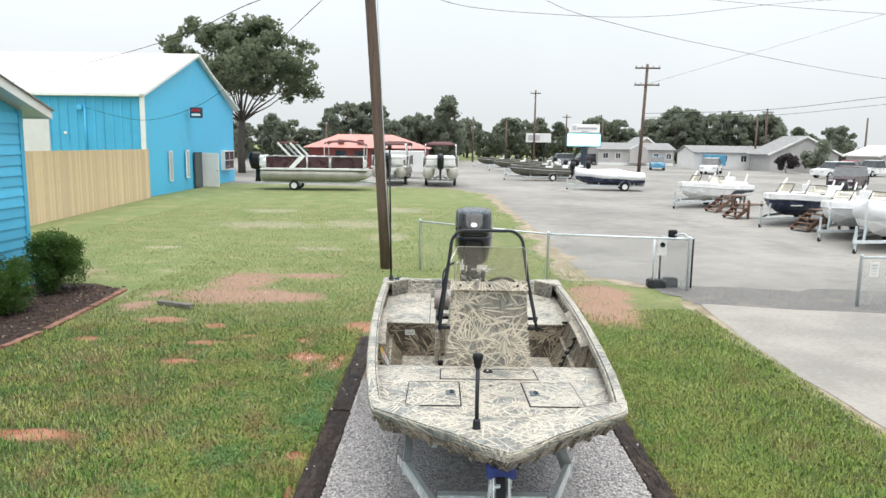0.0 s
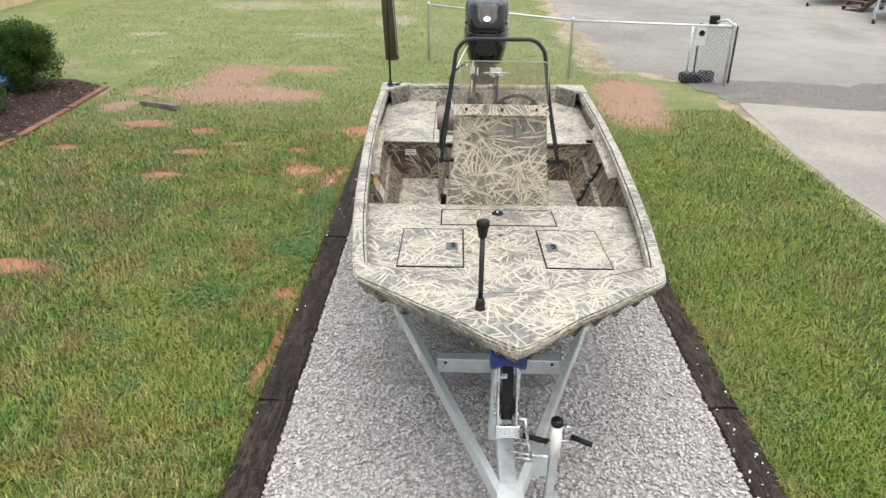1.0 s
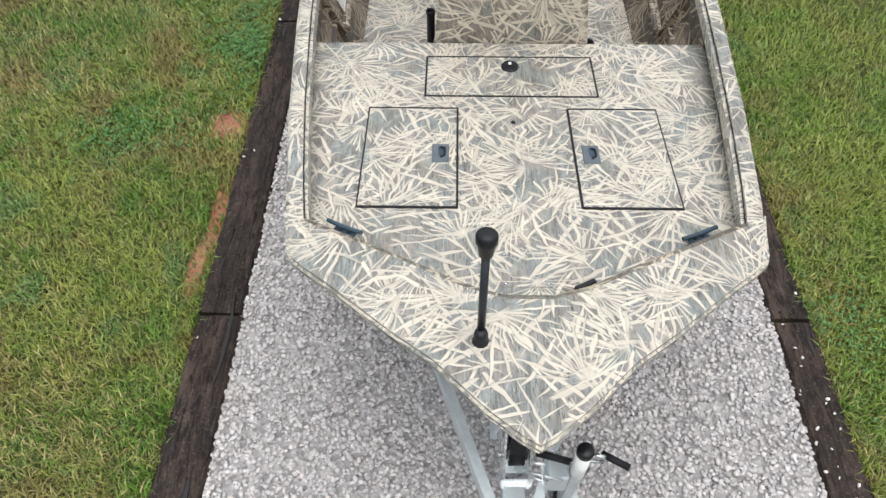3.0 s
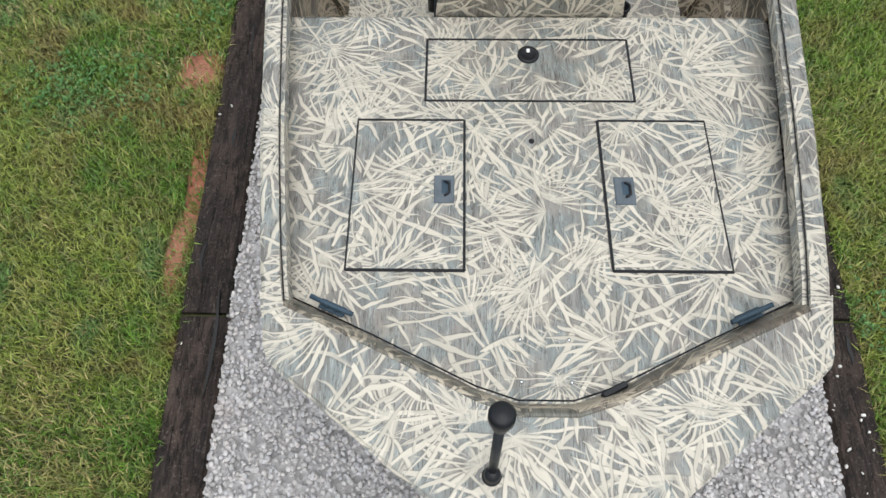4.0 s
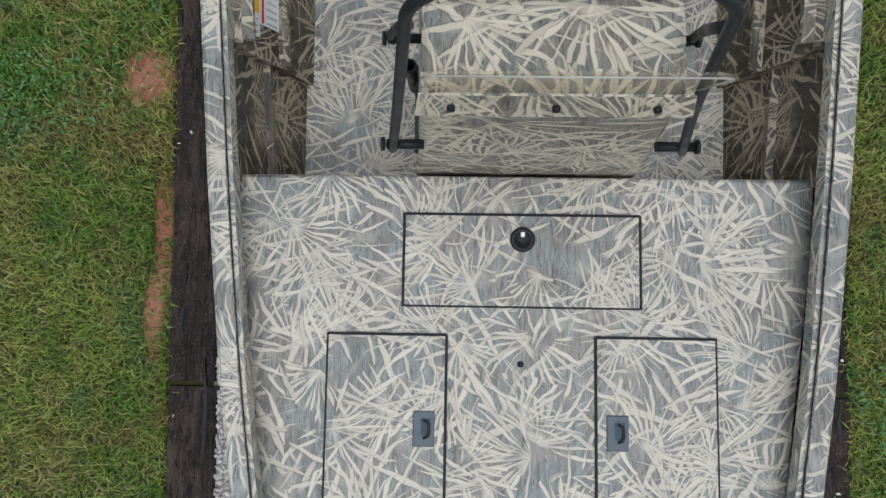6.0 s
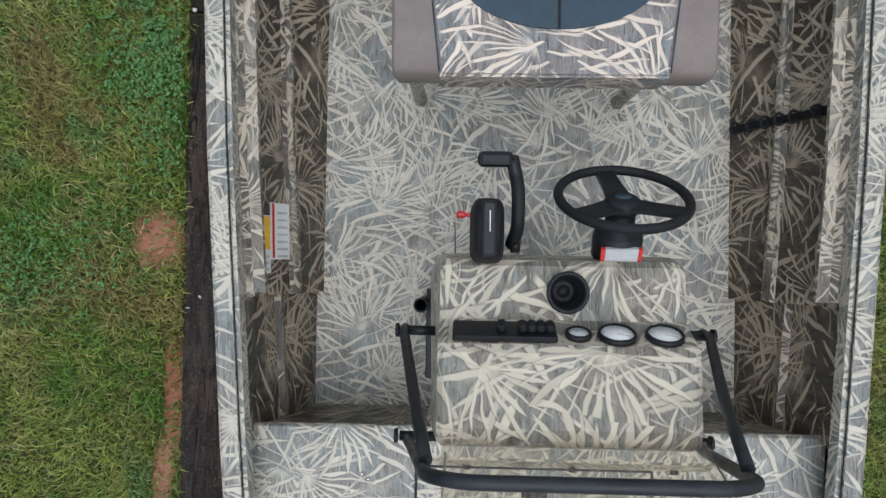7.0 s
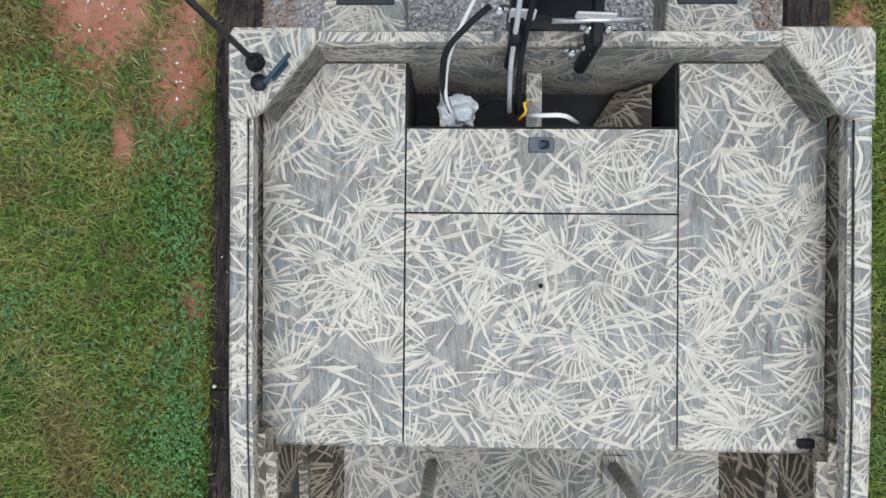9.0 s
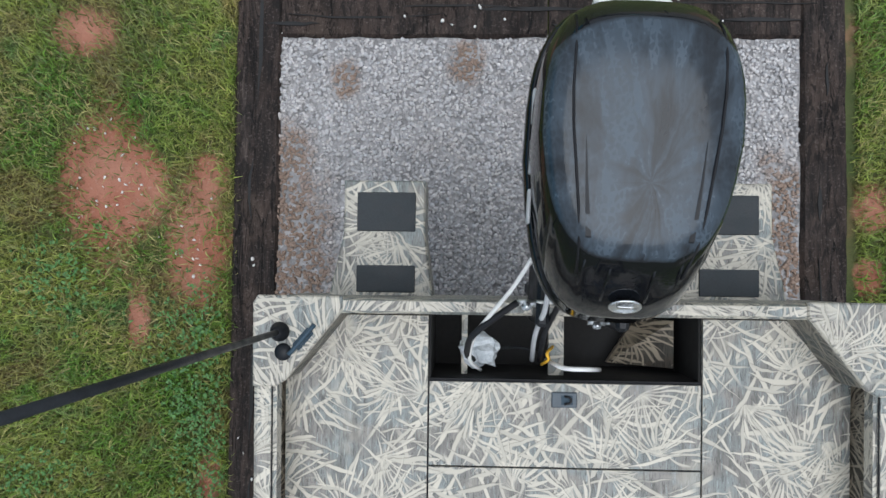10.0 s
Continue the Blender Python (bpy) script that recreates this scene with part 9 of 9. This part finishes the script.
def pontoon(label, canopy="up"):
    """Pontoon boat along +x (bow at +x), side-on, round the origin, on a trailer."""
    L = 6.6
    t = empty("pontoon_boat", (0, 0, 0), label, "pontoon boat", "pontoon boats")
    for s in (-1, 1):
        bm = B()
        lathe(bm, [(0.02, -0.03), (0.33, -0.02), (0.385, 0.05), (0.39, 0.1), (0.39, L - 1.2), (0.36, L - 0.8), (0.25, L - 0.35), (0.05, L - 0.02)], (-L / 2, s * 0.82, 0.93), 24, pose(0, 0, 0, 0, 90, 0))
        p = part("pontoon_tube", bm, ALU, t)
        bm = B()
        box(bm, -L / 2 + 0.1, L / 2 - 1.2, s * 0.82 - 0.395, s * 0.82 + 0.395, 0.97, 1.0, 0.004)
        part("rub_band", bm, ALU, p)
    bm = B()
    box(bm, -L / 2, L / 2 - 0.2, -1.22, 1.22, 1.24, 1.34, 0.01)
    part("deck", bm, GEL, t)
    for s in (-1, 1):
        for x0, x1 in ((-L / 2 + 0.35, -0.5), (-0.45, 0.85), (0.95, L / 2 - 0.4)):
            bm = B()
            box(bm, x0, x1, s * 1.17 - 0.015, s * 1.17 + 0.015, 1.36, 2.04)
            f = part("fence_panel", bm, WINE, t)
            for z in (1.35, 2.06):
                bm = B()
                tube(bm, [(x0, s * 1.185, z), (x1, s * 1.185, z)], 0.018, 6)
                part("fence_rail", bm, GEL, f)
            for x in (x0, x1):
                bm = B()
                tube(bm, [(x, s * 1.185, 1.34), (x, s * 1.185, 2.07)], 0.020, 6)
                part("fence_post", bm, GEL, f)
    bm = B()
    loft(bm, [[(-1.6, y, 1.36), (-1.25, y, 1.36), (-0.6, y, 2.04), (-0.95, y, 2.04)] for y in (-1.21, -1.19)], True, True, False)
    part("side_stripe", bm, GEL, t)
    for x, w in ((-2.5, 0.9), (0.2, 0.7), (2.2, 0.8)):
        bm = B()
        box(bm, x - w, x + w, -1.0, 1.0, 1.4, 1.86, 0.08)
        box(bm, x - w, x - w + 0.25, -1.0, 1.0, 1.8, 2.1, 0.08)
        part("lounge", bm, GEL, t)
    if canopy == "up":
        bm = B()
        pts = [(0.5, 2.9), (0.8, 3.02), (1.8, 3.08), (2.7, 3.0), (3.0, 2.8)]
        loft(bm, [[(x, -1.15, z - 0.12), (x, -0.6, z), (x, 0.6, z), (x, 1.15, z - 0.12), (x, 0.6, z - 0.03), (x, -0.6, z - 0.03)] for x, z in pts], True, True, True)
        part("bimini_canopy", bm, CANVAS, t)
        for s in (-1, 1):
            for x0, x1 in ((1.6, 0.55), (1.7, 2.95)):
                beam([(x1, s * 1.14, 1.9), (x1, s * 1.14, 2.8)], 0.04, 0.04, "bimini_pole", GEL, t)
    for s in (-1, 1):
        for k in (0, 1):
            beam([(-0.6 - 0.75 * k, s * 1.1, 1.92), (-1.5 - 0.75 * k, s * 1.05, 2.85)], 0.07, 0.12, "arch_leg", GEL, t)
    bm = B()
    box(bm, -2.4, -1.3, -1.0, 1.0, 2.8, 2.92, 0.05)
    part("folded_canvas", bm, CANVAS, t)
    m = B()
    loft(m, [[(-L / 2 - 0.50 + dx + 0.40 * k * math.copysign(abs(math.cos(a)) ** 0.7, math.cos(a)), 0.24 * k * math.copysign(abs(math.sin(a)) ** 0.7, math.sin(a)), z) for a in (2 * math.pi * j / 18 for j in range(18))]
             for z, k, dx in ((1.22, 0.62, 0.06), (1.34, 0.88, 0.03), (1.62, 1.0, 0.0), (1.96, 1.0, -0.02), (2.18, 0.86, -0.03), (2.27, 0.55, -0.02), (2.30, 0.15, 0.0))])
    om = part("outboard", m, COWL, t)
    m = B()
    loft(m, [[(-L / 2 - 0.38 + dx, 0.07 * k, z), (-L / 2 - 0.18 + dx, 0.05 * k, z), (-L / 2 - 0.18 + dx, -0.05 * k, z), (-L / 2 - 0.38 + dx, -0.07 * k, z), (-L / 2 - 0.52 + dx, 0.0, z)] for z, k, dx in ((1.25, 1.4, 0.0), (0.9, 1.0, 0.0), (0.62, 0.9, -0.02), (0.46, 0.5, -0.05))], True, True, False)
    bmesh.ops.recalc_face_normals(m, faces=m.faces[:])
    part("drive_leg", m, PLASTIC, om)
    for s in (-1, 1):
        beam([(-L / 2, s * 0.5, 0.5), (L / 2 + 0.9, s * 0.1, 0.5)], 0.06, 0.09, "trailer_rail", GALV, t)
        wheel_parts(t, -1.3, s * 1.0, 0.30, 0.19, None, WHITEPL, "y")
        for x in (-2.5, 0.0, 2.4):
            beam([(x, s * 0.85, 0.46), (x, s * 0.85, 0.62)], 0.07, 0.06, "bunk_post", GALV, t)
        beam([(-2.9, s * 0.85, 0.46), (2.6, s * 0.85, 0.46)], 0.07, 0.07, "bunk_rail", GALV, t)
    for x in (-2.5, -1.3, 2.4):
        beam([(x, -0.95, 0.42), (x, 0.95, 0.42)], 0.06, 0.07, "cross_member", GALV, t)
    beam([(L / 2 + 0.9, 0, 0.0), (L / 2 + 0.9, 0, 0.8)], 0.07, 0.07, "jack", GALV, t)
    return t


p1 = pontoon("silver pontoon boat with plum panels on a trailer")
p1.matrix_basis = pose(-7.75, 44.2, 0, 0, 0, 2)
copy_thing(p1, pose(-0.15, 51.5, 0, 0, 0, 90))
copy_thing(p1, pose(-3.6, 52.3, 0, 0, 0, 88))


def car(label, paint, kind="suv"):
    t = empty("parked_car", (0, 0, 0), label, "car", "parked cars")
    L, H = (4.6, 1.65) if kind == "suv" else (5.4, 1.75)
    bm = B()
    prof = [(-L / 2, 0.35), (-L / 2, 0.85), (-L * 0.30, 1.0), (L * 0.46, 1.0), (L / 2, 0.85), (L / 2, 0.35)]
    loft(bm, [[(x, y, z) for x, z in prof] for y in (-0.85, -0.9, 0.9, 0.85)], True, True, False)
    bmesh.ops.recalc_face_normals(bm, faces=bm.faces[:])
    part("body", bm, paint, t)
    cab = [(-L * 0.24, 1.0), (-L * 0.12, H), (L * (0.38 if kind == "suv" else 0.10), H), (L * (0.46 if kind == "suv" else 0.16), 1.0)]
    bm = B()
    loft(bm, [[(x, y * (0.8 if z > 1.1 else 0.88), z) for x, z in cab] for y in (-1, 1)], True, True, False)
    bmesh.ops.recalc_face_normals(bm, faces=bm.faces[:])
    part("cabin_glass", bm, GLASSY, t)
    bm = B()
    box(bm, cab[1][0], cab[2][0], -0.78, 0.78, H - 0.02, H + 0.06, 0.03)
    part("roof", bm, paint, t)
    for x in (-L * 0.32, L * 0.32):
        for s in (-1, 1):
            wheel_parts(t, x, s * 0.8, 0.35, 0.22, None, GREYPL, "y")
    for s in (-1, 1):
        bm = B()
        box(bm, -L / 2 - 0.02, -L / 2 + 0.04, s * 0.62 - 0.16, s * 0.62 + 0.16, 0.65, 0.8, 0.02)
        part("headlight", bm, GREYPL, t)
    return t


PAINTS = {n: worn(c, tuple(min(1, 1.15 * k) for k in c), 1.0, 0.25, 0.01)("car_paint_" + n) for n, c in
          (("blue", (0.08, 0.26, 0.40)), ("white", (0.70, 0.71, 0.72)), ("dark", (0.05, 0.03, 0.035)), ("red", (0.32, 0.03, 0.04)), ("grey", (0.25, 0.26, 0.28)))}
for nm, kind, x, y, a, label in (("blue", "suv", 27.4, 91, 75, "light blue car parked on asphalt"), ("white", "truck", 30.2, 80, 62, "white pickup truck parked on asphalt"), ("dark", "suv", 30.0, 52.5, 48, "dark maroon parked sport utility vehicle"),
                                 ("white", "suv", 39.9, 72.5, 20, "white parked sport utility vehicle"), ("red", "truck", 43.5, 76, 50, "red pickup truck parked on asphalt"), ("white", "truck", 47.6, 78.6, 30, "white pickup truck parked on asphalt"),
                                 ("grey", "suv", 18.5, 112, 10, "distant dark grey parked car"), ("dark", "suv", 22.0, 112, 10, "distant dark parked car"), ("white", "truck", 27.0, 116, 0, "distant white pickup truck")):
    car(label, PAINTS[nm], kind).matrix_basis = pose(x, y, 0, 0, 0, a)
bm = B()
box(bm, 35.4, 37.9, 95.4, 97.2, 0.55, 2.0, 0.03)
van = thing("cargo_trailer", bm, PAINTS["blue"], "blue enclosed cargo trailer", "trailer")
for x in (36.0, 37.2):
    wheel_parts(van, x, 95.5, 0.35, 0.2, None, GREYPL, "y")
bm = B()
box(bm, -5.3, -1.6, 60, 62, 0.55, 2.3, 0.03)
van2 = thing("cargo_trailer", bm, WHITEP, "white enclosed cargo trailer", "trailer")
for x in (-3.8, -3.0):
    wheel_parts(van2, x, 60.0, 0.33, 0.2, None, GREYPL, "y")
shrub(41.5, 86, 1.6, 2.3, "dark plum-leaved shrub by the grey house", LEAF_RED, 20, 90, 0.3)
shrub(46.3, 88, 2.2, 4.2, "green conical shrub by the grey house", LEAF_HAZED, 26, 90, 0.35)
